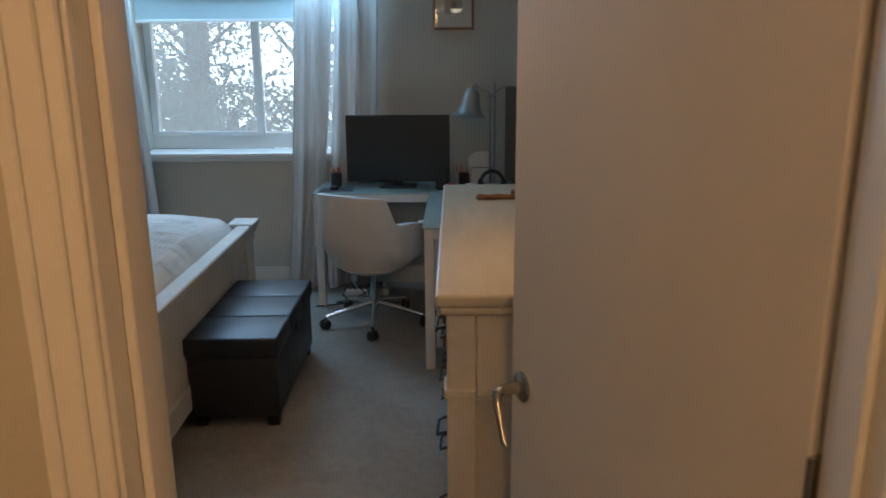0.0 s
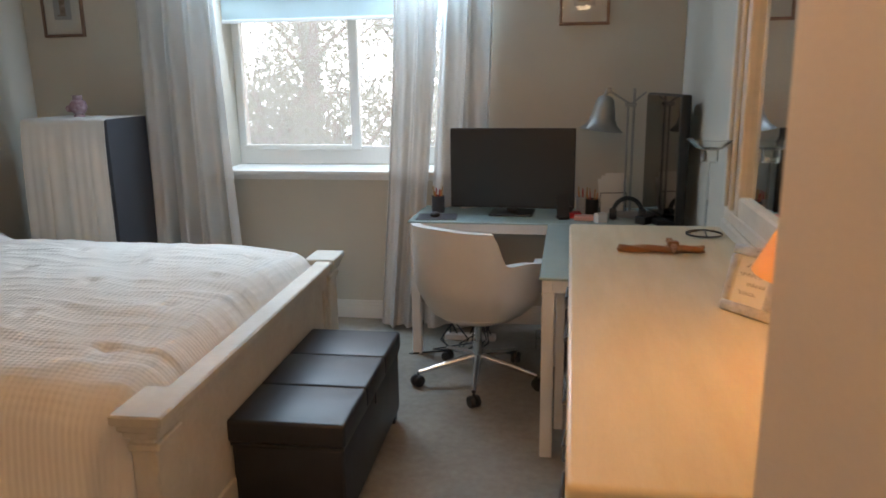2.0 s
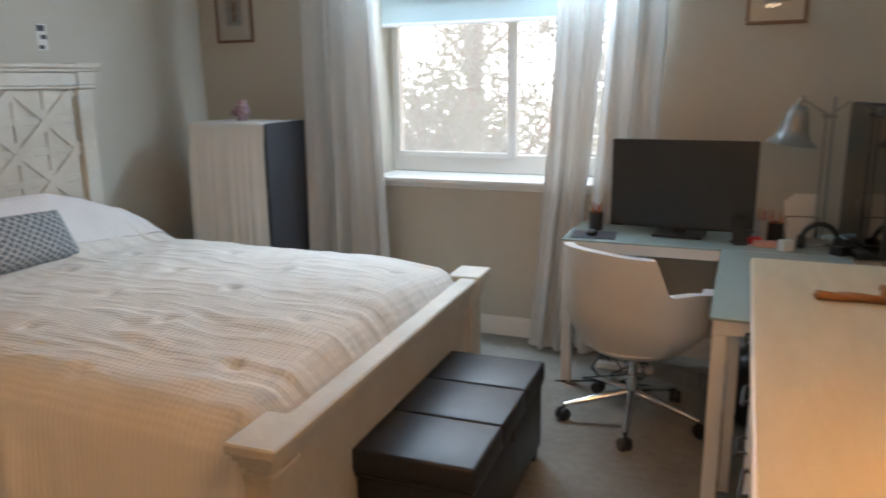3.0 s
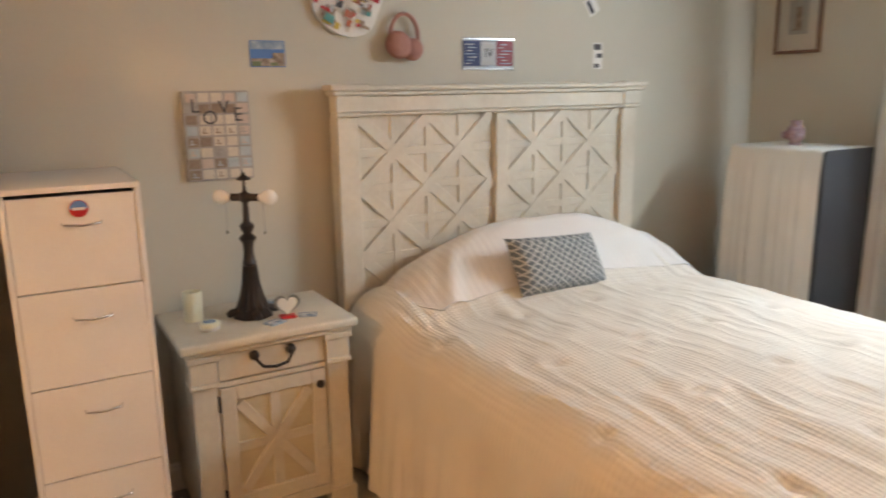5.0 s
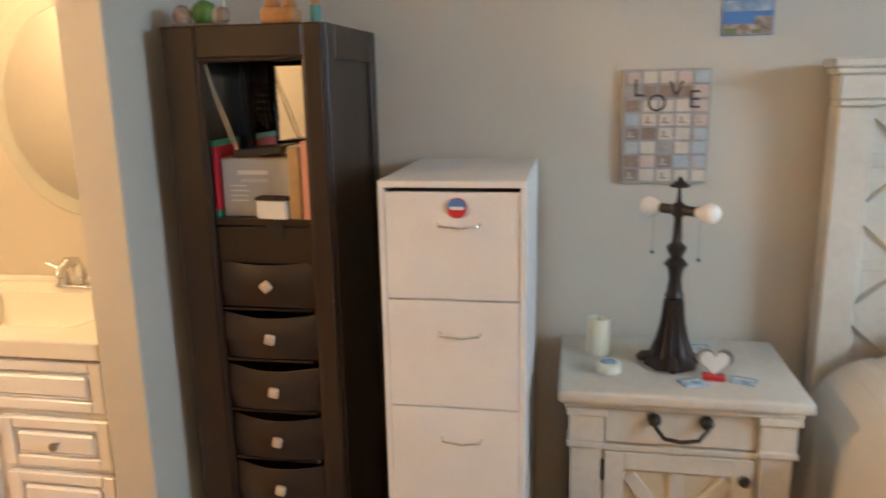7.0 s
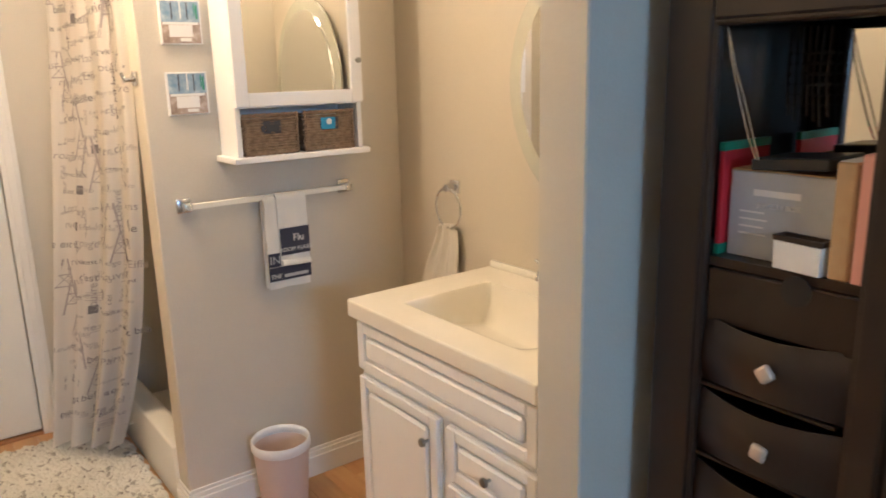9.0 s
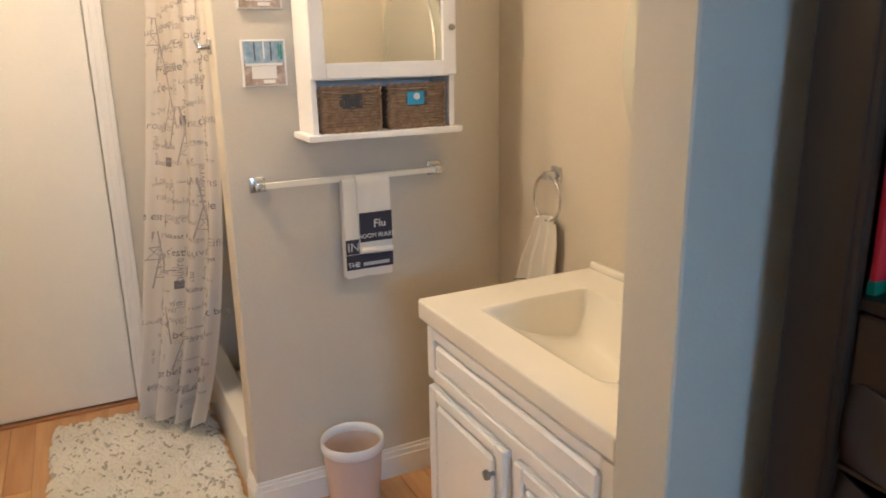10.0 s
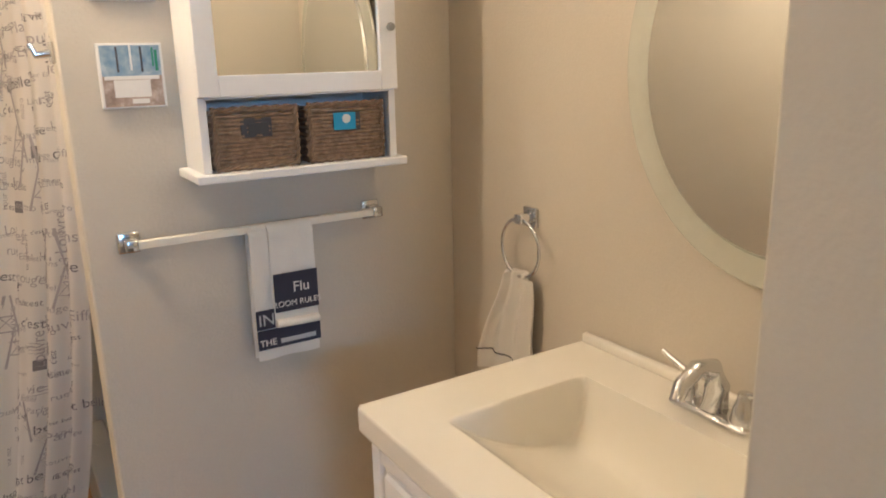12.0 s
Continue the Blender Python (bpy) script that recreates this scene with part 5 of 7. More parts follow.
for x in (0.31, -0.31):
    part("bracket", boxes(((x - 0.026, 0.0, -0.026), (x + 0.026, 0.012, 0.026), 0.006, None, 2), ((x - 0.014, 0.012, -0.014), (x + 0.014, 0.058, 0.014), 0.004, None, 2)), M_CHROME, rail, smooth=50)
part("bar", boxes(((-0.30, 0.036, -0.009), (0.30, 0.054, 0.009), 0.001)), blotchy("ivory_bar", (0.74, 0.70, 0.60), (0.80, 0.76, 0.66), 0.3, 4, 60, 0.02, 0.0005), rail)


def fold(w, front, back, r, seed, flare=0.0):
    def fn(u, v):
        x = (u - 0.5) * (w + flare * abs(v - 0.5) * 2)
        L = front + back + math.pi * r
        s = v * L
        wav = 0.004 * math.sin(u * 9 + seed) * min(1, abs(s - back) * 6)
        if s < back:
            return Vector((x, -r + wav * 0.4, -(back - s)))
        if s < back + math.pi * r:
            a = (s - back) / r
            return Vector((x, -r * math.cos(a), r * math.sin(a)))
        return Vector((x, r + wav + 0.004, -(s - back - math.pi * r)))
    return fn


tw = thing("printed_hand_towel", (-2.914, TOW + 0.045, 1.165), "white hand towel with a dark printed band, folded over the rail", "towel")
part("back_fold", sheet(fold(0.165, 0.33, 0.33, 0.014, 0.0), 24, 60, 0.006), M_TOWEL, tw, smooth=60)

# ---- shower corner, bathroom door and small bathroom things ----
bdoor = tagged(new("door_2"), "closed plain white bathroom door with moulded casing", "", "", "structure")
part("leaf", boxes(((-2.165, 0.955, 0.02), (-1.2, 0.99, 2.04), 0.003)), M_BATHDOOR, bdoor)
bm = bmesh.new()
for w0, w1, t in ((0.0, 0.02, 0.010), (0.02, 0.05, 0.015), (0.05, 0.068, 0.020)):
    box(bm, (-2.17 - w1, 1.0, 0), (-2.17 - w0, 1.0 + t, 2.05), 0.002)
part("casing", bm, M_TRIM, bdoor)
part("threshold", boxes(((-2.17, 0.93, -0.008), (-1.2, 1.005, 0.012), 0.003)), M_ROPE, bdoor)

tubm = thing("shower_tray", (-3.0, 1.5, 0), "cream shower tray with a raised curb, behind the printed curtain", "shower tray")
part("tray", boxes(((-0.52, -0.49, -0.005), (0.50, 0.515, 0.06), 0.004)), M_SINK, tubm)
part("curb", boxes(((0.44, -0.49, 0.0), (0.53, 0.515, 0.25), 0.012, None, 3)), M_SINK, tubm, smooth=50)

sc = thing("shower_curtain", (0, 0, 0), "ivory shower curtain printed with grey French words, hanging beside the tray", "shower curtain")


def shower(u, v):
    z = 2.05 - 1.96 * v
    k = v ** (1.3 + 1.7 * u)
    a0, a1 = Vector((-2.42, 1.22)), Vector((-2.515, 1.90))
    b0, b1 = Vector((-2.185, 1.345)), Vector((-2.39, 1.53))
    p = (a0.lerp(a1, u)).lerp(b0.lerp(b1, u), k)
    d = (0.014 + 0.020 * v) * math.sin(2 * math.pi * 3.3 * u + 0.6 * v + 1) + 0.006 * math.sin(2 * math.pi * 7.7 * u + 2 * v)
    return Vector((p.x + 0.8 * d, p.y + 0.7 * d, z))


M_SHOWER = make_cloth("ivory_shower_cloth", (0.66, 0.61, 0.54), (0.72, 0.67, 0.60), 300, 0.3, 0.001, 0.25)
M_GREYINK = shader("grey_ink", (0.17, 0.15, 0.15), 0.8)[0]
M_PALEINK = shader("pale_ink", (0.37, 0.33, 0.31), 0.8)[0]
part("panel", sheet(shower, 140, 30, 0.002), M_SHOWER, sc, smooth=60)
rnd = random.Random(5)
words = ["vie est belle", "metro", "tour Eiffel", "la vie", "Paris", "rue", "c'est", "rouge", "Plans", "belle", "vie est", "Louvre"]


def on_curtain(co, u0, v0, turn):
    c, s = math.cos(turn), math.sin(turn)
    x, y = co.x * c - co.y * s, co.x * s + co.y * c
    u, v = u0 + x / 0.62, v0 - y / 2.0
    e = 0.004
    p = shower(u, v)
    n = (shower(u + e, v) - shower(u - e, v)).cross(shower(u, v + e) - shower(u, v - e)).normalized()
    if n.y < 0:
        n = -n
    q = p + n * 0.005
    return q


inks = {}


def print_on(verts_faces, u0, v0, turn, mat):
    """Adds a printed shape to the ink of its colour."""
    vs, fs = verts_faces
    av, af = inks.setdefault(mat.name, ([], []))
    k = len(av)
    av += [tuple(on_curtain(Vector(v), u0, v0, turn)) for v in vs]
    af += [tuple(i + k for i in f) for f in fs]


def letters(s, size):
    cu = bpy.data.curves.new("tmp", "FONT")
    cu.body, cu.size, cu.align_x = s, size, "CENTER"
    tmp = bpy.data.objects.new("tmp", cu)
    me = bpy.data.meshes.new_from_object(tmp)
    bpy.data.objects.remove(tmp)
    out = [tuple(v.co) for v in me.vertices], [tuple(p.vertices) for p in me.polygons]
    bpy.data.meshes.remove(me)
    return out


def tower(h):
    vs, fs = [], []
    for a, b, w in (((-0.3, 0), (-0.05, 1), 0.05), ((0.3, 0), (0.05, 1), 0.05), ((-0.22, 0.3), (0.22, 0.3), 0.03), ((-0.14, 0.6), (0.14, 0.6), 0.03), ((-0.2, 0.3), (0.13, 0.6), 0.02), ((0.2, 0.3), (-0.13, 0.6), 0.02)):
        a, b = Vector(a) * h, Vector(b) * h
        n = Vector((-(b - a).y, (b - a).x)).normalized() * w * h / 2
        k = len(vs)
        vs += [(*(a - n), 0), (*(b - n), 0), (*(b + n), 0), (*(a + n), 0)]
        fs.append((k, k + 1, k + 2, k + 3))
    return vs, fs


for k in range(330):
    v0 = 0.05 + 0.92 * ((k * 0.5698403) % 1.0)
    u0 = 0.07 + 0.86 * ((k * 0.7548777 + 0.17) % 1.0)
    turn = rnd.choice((0, 0, 0.12, -0.10, math.pi / 2))
    if k % 13 == 4:
        print_on(tower(rnd.uniform(0.10, 0.17)), u0, v0, 0, M_PALEINK)
    elif k % 41 == 7:
        print_on(([(0, 0, 0), (0.034, 0, 0), (0.034, 0.036, 0), (0, 0.036, 0)], [(0, 1, 2, 3)]), u0, v0, 0, M_GREYINK)
    elif k % 7 == 2:
        w = rnd.uniform(0.04, 0.12)
        for q in range(rnd.choice((1, 3, 4))):
            print_on(([(0, 0.011 * q, 0), (w, 0.011 * q + 0.002, 0), (w, 0.011 * q + 0.0045, 0), (0, 0.011 * q + 0.0025, 0)], [(0, 1, 2, 3)]), u0, v0, turn, M_PALEINK)
    else:
        print_on(letters(words[k % len(words)], rnd.choice((0.018, 0.024, 0.03, 0.044))), u0, v0, turn, M_GREYINK if k % 3 == 0 else M_PALEINK)
for nm in inks:
    me = bpy.data.meshes.new("print")
    me.from_pydata(inks[nm][0], [], inks[nm][1])
    me.materials.append(bpy.data.materials[nm])
    ob = new("print", me)
    ob.parent = sc
    tagged(ob, "grey printed words and towers", "", "", "stuff")
srod = thing("shower_rod", (-2.49, 1.5, 2.08), "chrome shower rod across the opening", "shower rod")
part("rod", tube([(0, -0.49, 0), (0, 0.51, 0)], 0.0125, 14), M_CHROME, srod, smooth=40)

hook = thing("robe_hook", (-2.48, 2.075, 1.60), "small chrome robe hook on the wall end", "hook")
part("plate", boxes(((0.0, -0.024, -0.024), (0.008, 0.024, 0.024), 0.004, None, 2)), M_CHROME, hook, smooth=50)
part("arm", tube([(0.006, 0, 0), (0.035, 0, -0.004), (0.045, 0, 0.02)], [0.009, 0.008, 0.006], 10), M_CHROME, hook, smooth=50)

M_PICA = blotchy("picture_blue_wash", (0.16, 0.28, 0.42), (0.42, 0.50, 0.56), 0.25, 30, 90, 0.02, 0.0003)
M_PICB = blotchy("picture_brown_wash", (0.22, 0.16, 0.12), (0.52, 0.42, 0.36), 0.25, 40, 90, 0.02, 0.0003)
for z in (1.548, 1.775):
    pc = thing("picture_tile", (-2.622, TOW + 0.002, z), "small square bathtub picture on the bathroom wall", "picture", 0, "bath pictures")
    part("block", boxes(((-0.068, 0, -0.07), (0.068, 0.012, 0.07), 0.002)), M_PAPER, pc)
    part("window_print", boxes(((-0.062, 0.012, 0.0), (0.062, 0.0128, 0.065)), ((-0.060, 0.0128, 0.002), (-0.040, 0.0134, 0.064))), M_PICA, pc)
    part("floor_print", boxes(((-0.062, 0.012, -0.066), (0.062, 0.0128, 0.0))), M_PICB, pc)
    part("tub_print", boxes(((-0.056, 0.0129, -0.008), (0.058, 0.0140, 0.0), 0.0002), ((-0.036, 0.0129, -0.046), (0.040, 0.0136, -0.009)), ((-0.002, 0.0129, 0.012), (0.002, 0.0136, 0.065)), ((-0.03, 0.0129, -0.06), (0.006, 0.0137, -0.05))), M_PAPER, pc)
    part("frame_print", boxes(((0.026, 0.0129, 0.008), (0.030, 0.0138, 0.062)), ((-0.024, 0.0129, 0.008), (-0.020, 0.0138, 0.062))), M_INK, pc)
    part("plant_print", boxes(((-0.056, 0.0135, 0.01), (-0.050, 0.014, 0.055)), ((-0.048, 0.0135, 0.02), (-0.044, 0.014, 0.06))), M_GREEN, pc)

# printed towel: second fold and bands
part("front_fold", sheet(lambda u, v: fold(0.115, 0.245, 0.05, 0.019, 2.0)(u, v) + Vector((-0.022, 0.004, 0.002)), 18, 40, 0.010), M_TOWEL, tw, smooth=60)
part("print_band", boxes(((-0.080, 0.036, -0.205), (0.036, 0.0375, -0.105), 0.0004)), M_NAVY, tw, "dark printed band")
part("print_band", boxes(((-0.084, 0.0255, -0.300), (0.084, 0.027, -0.248), 0.0004), ((0.036, 0.0255, -0.246), (0.084, 0.027, -0.195), 0.0004)), M_NAVY, tw, "dark printed band")
part("fold_roll", tube([(-0.078, 0.034, -0.238), (-0.02, 0.037, -0.236), (0.034, 0.034, -0.234)], 0.011, 10), M_TOWEL, tw, smooth=60)
TXT = Matrix(((-1, 0, 0, 0), (0, 0, 1, 0), (0, 1, 0, 0), (0, 0, 0, 1)))
text_part("print_words", "ROOM RULES", 0.021, M_PAPER, tw, Matrix.Translation((-0.022, 0.0385, -0.185)) @ TXT)
text_part("print_words", "Flu", 0.038, M_PAPER, tw, Matrix.Translation((-0.035, 0.0385, -0.145)) @ TXT)
text_part("print_words", "THE", 0.024, M_PAPER, tw, Matrix.Translation((0.058, 0.028, -0.283)) @ TXT)
text_part("print_words", "IN", 0.042, M_GREYBOX, tw, Matrix.Translation((0.058, 0.028, -0.222)) @ TXT)
part("print_bars", boxes(((-0.07, 0.0272, -0.29), (0.025, 0.0278, -0.278))), M_GREYBOX, tw)

tr = thing("towel_ring", (WESTB, 2.50, 1.165), "chrome towel ring with a cream hand towel, on the bathroom wall", "towel ring")
part("plate", boxes(((0.0, -0.026, -0.012), (0.012, 0.026, 0.040), 0.005, None, 2), ((0.012, -0.014, 0.0), (0.05, 0.014, 0.026), 0.004, None, 2)), M_CHROME, tr, smooth=50)
part("ring", tube([(0.040, 0.075 * math.sin(2 * math.pi * i / 30), -0.062 - 0.075 * math.cos(2 * math.pi * i / 30) + 0.0) for i in range(30)], 0.0045, 8, None, True), M_CHROME, tr, smooth=60)
ht = thing("hand_towel", (WESTB, 2.50, 1.04), "cream hand towel gathered through the ring", "towel")


def gathered(u, v):
    w = 0.050 + 0.066 * min(1, v * 1.2)
    y = (u - 0.5) * 2 * w - 0.012 - (w - 0.050) * 0.9
    return Vector((0.042 + 0.012 * math.sin(u * 17) * (1 - 0.4 * v) + 0.006 * v, y + 0.004 * math.sin(v * 9), -0.02 - 0.30 * v + 0.022 * math.sin(math.pi * u)))


part("front_fold", sheet(gathered, 40, 20, 0.012), M_TOWEL, ht, smooth=70)
part("stripe", sheet(lambda u, v: gathered(u, 0.80 + 0.012 * v) + Vector((0.0075, 0, 0)), 40, 1, 0.001), M_SHELF, ht)

wb = thing("waste_bin", (-2.795, 2.258, 0), "small pale pink waste bin with a white rim", "waste bin")
part("body", lathe([(0, 0.002), (0.082, 0.002), (0.086, 0.01), (0.104, 0.250), (0.100, 0.250), (0.083, 0.014), (0, 0.012)], 48), M_PLASTIC, wb, smooth=40)
part("rim", lathe([(0.1045, 0.243), (0.110, 0.251), (0.110, 0.277), (0.106, 0.283), (0.100, 0.277), (0.100, 0.251), (0.1045, 0.243)], 48), M_CABWHITE, wb, smooth=60)

# shaggy rug
rug = thing("bath_rug", (-2.13, 1.6, -0.008), "shaggy white and grey loop bath rug on the wood floor", "rug")
part("backing", boxes(((-0.30, -0.44, 0.0), (0.30, 0.46, 0.010), 0.003)), M_CLOTH, rug)
rnd = random.Random(9)


def tufts(n, mat, name):
    vs, fs = [], []
    for _ in range(n):
        x, y = rnd.uniform(-0.31, 0.31), rnd.uniform(-0.45, 0.47)
        a, L, w = rnd.uniform(0, 6.28), rnd.uniform(0.034, 0.062), rnd.uniform(0.010, 0.016)
        c, s = math.cos(a), math.sin(a)
        k = len(vs)
        for t, h, ww in ((0, 0.008, 0.6), (0.35, 0.026, 1.0), (0.75, 0.030, 1.0), (1.0, 0.016, 0.6)):
            h += rnd.uniform(-0.004, 0.006)
            for q in (-1, 1):
                vs.append((x + c * L * (t - 0.5) - s * w * ww * q, y + s * L * (t - 0.5) + c * w * ww * q, h - 0.004))
            vs.append((x + c * L * (t - 0.5), y + s * L * (t - 0.5), h + w * 0.7))
        for i in range(3):
            p, q = k + 3 * i, k + 3 * i + 3
            fs += [(p, q, q + 2, p + 2), (p + 2, q + 2, q + 1, p + 1)]
    me = bpy.data.meshes.new(name)
    me.from_pydata(vs, [], fs)
    me.materials.append(mat)
    me.shade_smooth()
    ob = new(name, me)
    ob.parent = rug
    return tagged(ob, "", "", "", "stuff")


tufts(3400, make_cloth("white_chenille", (0.62, 0.60, 0.54), (0.74, 0.72, 0.66), 300, 0.5, 0.002), "pile")
tufts(380, make_cloth("grey_chenille", (0.30, 0.28, 0.25), (0.46, 0.44, 0.40), 300, 0.5, 0.002), "grey_pile")

# ---- doorway leaf ----
door = tagged(new("door_1"), "open plain painted bedroom door with a drooping lever handle", "", "", "structure")
door.matrix_basis = pose(0.400, 3.866, 0, 0, 0, 111.2)
part("leaf", boxes(((0.002, -0.035, 0.012), (0.788, 0.0, 2.03), 0.002)), M_DOOR, door)
M_NICKEL = blotchy("aged_nickel", (0.38, 0.34, 0.28), (0.50, 0.46, 0.39), 0.22, 20, 80, 0.03, 0.0005, metal=1.0)
RX = Matrix.Rotation(radians(-90), 4, "X")
part("rose", lathe([(0.034, 0.0), (0.034, 0.004), (0.028, 0.009), (0.014, 0.012), (0.012, 0.05), (0, 0.05)], 28, m=Matrix.Translation((0.736, 0, 0.873)) @ RX), M_NICKEL, door, "aged nickel door rose", 50)
part("lever", tube([(0.736, 0.045, 0.873), (0.732, 0.062, 0.870), (0.720, 0.066, 0.850), (0.698, 0.066, 0.805), (0.684, 0.066, 0.780), (0.676, 0.064, 0.776)], [0.010, 0.010, 0.009, 0.008, 0.008, 0.005], 12), M_NICKEL, door, "drooping curved lever", 60)
part("latch_plate", boxes(((0.7875, -0.03, 0.84), (0.789, -0.006, 0.91))), M_NICKEL, door)
for z in (0.25, 1.05, 1.85):
    part("hinge", boxes(((-0.006, -0.030, z - 0.045), (0.003, 0.002, z + 0.045), 0.001)), M_NICKEL, door)

# ---- things on the walls ----
def framed(x0, x1, z0, z1, label):
    f = thing("framed_drawing", ((x0 + x1) / 2, NORTH - 0.001, (z0 + z1) / 2), label, "picture", 0, "framed drawings")
    w, h = (x1 - x0) / 2, (z1 - z0) / 2
    part("frame", boxes(((-w, -0.022, -h), (w, 0, -h + 0.018), 0.003), ((-w, -0.022, h - 0.018), (w, 0, h), 0.003), ((-w, -0.022, -h + 0.018), (-w + 0.018, 0, h - 0.018), 0.003), ((w - 0.018, -0.022, -h + 0.018), (w, 0, h - 0.018), 0.003)), M_WALNUT, f)
    part("mat", boxes(((-w + 0.018, -0.010, -h + 0.018), (w - 0.018, -0.004, h - 0.018))), M_PAPER, f)
    part("drawing", boxes(((-w * 0.42, -0.0115, -h * 0.42), (w * 0.42, -0.0105, h * 0.6))), M_GREYBOX, f)
    part("drawn_shape", boxes(((-w * 0.12, -0.0125, -h * 0.25), (w * 0.16, -0.0118, h * 0.4), 0.0002), ((-w * 0.25, -0.0125, -h * 0.3), (w * 0.2, -0.0118, -h * 0.26))), M_PICB, f)
    g = part("glass", boxes(((-w + 0.018, -0.016, -h + 0.018), (w - 0.018, -0.014, h - 0.018))), M_GLASS, f)
    g.visible_shadow = False
    return f


framed(-0.145, 0.135, 1.785, 2.15, "wood-framed small drawing on the wall above the desk")
framed(-3.385, -3.10, 1.795, 2.16, "wood-framed small drawing on the wall above the cube shelf")

WT = Matrix(((0, 0, 1, 0), (1, 0, 0, 0), (0, 1, 0, 0), (0, 0, 0, 1)))
cv = thing("word_canvas", (WEST, 5.12, 1.46), "patchwork canvas of small squares with dark letters on the wall", "wall art")
M_PATCH = [blotchy("patch_" + n, a, c, 0.7, 30, 120, 0.1, 0.0005) for n, a, c in (("cream", (0.56, 0.50, 0.42), (0.66, 0.60, 0.52)), ("brown", (0.24, 0.17, 0.13), (0.34, 0.26, 0.20)), ("blue", (0.34, 0.42, 0.46), (0.46, 0.53, 0.56)),
                                                                                   ("pink", (0.52, 0.40, 0.34), (0.60, 0.48, 0.42)), ("grey", (0.30, 0.28, 0.27), (0.42, 0.40, 0.38)))]
part("canvas", boxes(((0.0, -0.13, -0.175), (0.020, 0.13, 0.175), 0.002)), M_PATCH[4], cv)
rnd = random.Random(4)
for r in range(8):
    for c in range(5):
        y0, z0 = -0.126 + c * 0.0506, -0.170 + r * 0.0428
        k = rnd.choice((0, 0, 0, 1, 2, 3, 3, 4))
        j = rnd.uniform(0, 0.008)
        part("patch", boxes(((0.020, y0 + 0.003 + j, z0 + 0.003), (0.0225 + rnd.uniform(0, 0.002), y0 + 0.0475, z0 + 0.0395 - j * 0.5), 0.0006)), M_PATCH[k], cv)
        if rnd.random() < 0.5 and r < 5:
            part("print_mark", boxes(((0.0246, y0 + 0.013, z0 + 0.010), (0.0252, y0 + 0.036, z0 + 0.014)), ((0.0246, y0 + 0.018, z0 + 0.014), (0.0252, y0 + 0.024, z0 + 0.030))), M_PATCH[(k + 1) % 5], cv)
for ch, y, z, s in (("L", -0.083, 0.116, 0.076), ("O", -0.028, 0.070, 0.074), ("V", 0.028, 0.110, 0.072), ("E", 0.082, 0.080, 0.078)):
    text_part("letter", ch, s, M_INK, cv, Matrix.Translation((0.0255, y, z)) @ WT, 0.0005)

M_OLIVEP = shader("olive_print", (0.16, 0.20, 0.10), 0.4)[0]
ph = thing("postcard", (WEST, 5.345, 1.778), "glossy blue coastal postcard on the wall", "postcard")
part("card", boxes(((0.0, -0.073, -0.052), (0.003, 0.073, 0.052))), M_BLUE, ph)
part("sky_print", boxes(((0.0031, -0.070, 0.018), (0.0036, 0.070, 0.049))), M_PICA, ph)
part("shore_print", boxes(((0.0031, -0.070, -0.049), (0.0036, 0.070, -0.018)), ((0.0031, 0.02, -0.018), (0.0036, 0.070, 0.004))), M_PICB, ph)
part("tree_print", boxes(((0.0037, -0.068, -0.048), (0.004, -0.03, -0.03))), M_OLIVEP, ph)
part("tree_print", boxes(((0.0037, 0.01, -0.046), (0.004, 0.04, -0.034))), M_OLIVEP, ph)

lp = thing("metal_plate_sign", (WEST, 6.415, 1.787), "embossed red, white and blue metal plate on the wall", "sign")
part("plate", boxes(((0.0, -0.148, -0.074), (0.004, 0.148, 0.074), 0.002)), shader("plate_enamel", (0.30, 0.31, 0.32), 0.5, 0.4)[0], lp)
part("blue_field", boxes(((0.0041, -0.142, -0.055), (0.005, -0.045, 0.060))), shader("deep_blue", (0.03, 0.05, 0.13), 0.6)[0], lp)
part("red_field", boxes(((0.0041, 0.045, -0.055), (0.005, 0.142, 0.060))), shader("faded_red", (0.30, 0.06, 0.08), 0.6)[0], lp)
part("emblem", boxes(((0.0041, -0.044, -0.05), (0.0052, 0.044, 0.055), 0.0004), ((0.0053, -0.030, -0.03), (0.006, 0.030, 0.035), 0.0002)), M_GREYBOX, lp)
text_part("emblem_letters", "IV", 0.06, M_INK, lp, Matrix.Translation((0.0062, 0, 0.003)) @ WT)
for k in range(14):
    y0 = (-0.132 if k < 7 else 0.056) + 0.010 * (k % 3)
    z0 = -0.045 + 0.0145 * (k % 7)
    part("printed_bar", boxes(((0.0052, y0, z0), (0.0058, y0 + 0.030 + 0.010 * (k % 4), z0 + 0.004))), (M_GREYBOX, M_PICA)[k % 2], lp)
for z in (-0.071, 0.067):
    part("silver_edge", boxes(((0.0041, -0.146, z), (0.0056, 0.146, z + 0.004))), M_CHROME, lp)

sp = thing("wall_photo", (WEST, 7.10, 1.785), "small tilted black and white photo on the wall", "photo", 0, "small photos")
part("print", boxes(((0, -0.03, -0.066), (0.002, 0.03, 0.066))), M_PAPER, sp)
part("dark_areas", boxes(((0.0021, -0.028, 0.03), (0.0026, 0.02, 0.060)), ((0.0021, -0.01, -0.01), (0.0026, 0.028, 0.012)), ((0.0021, -0.025, -0.060), (0.0026, 0.01, -0.04))), M_INK, sp)
sp2 = thing("wall_photo", (WEST, 7.06, 2.02), "small dark photo hung askew on the wall", "photo", 0, "small photos")
part("print", boxes(((0, -0.035, -0.03), (0.002, 0.035, 0.06), 0, pose(0, 0, 0, 35))), M_PAPER, sp2)
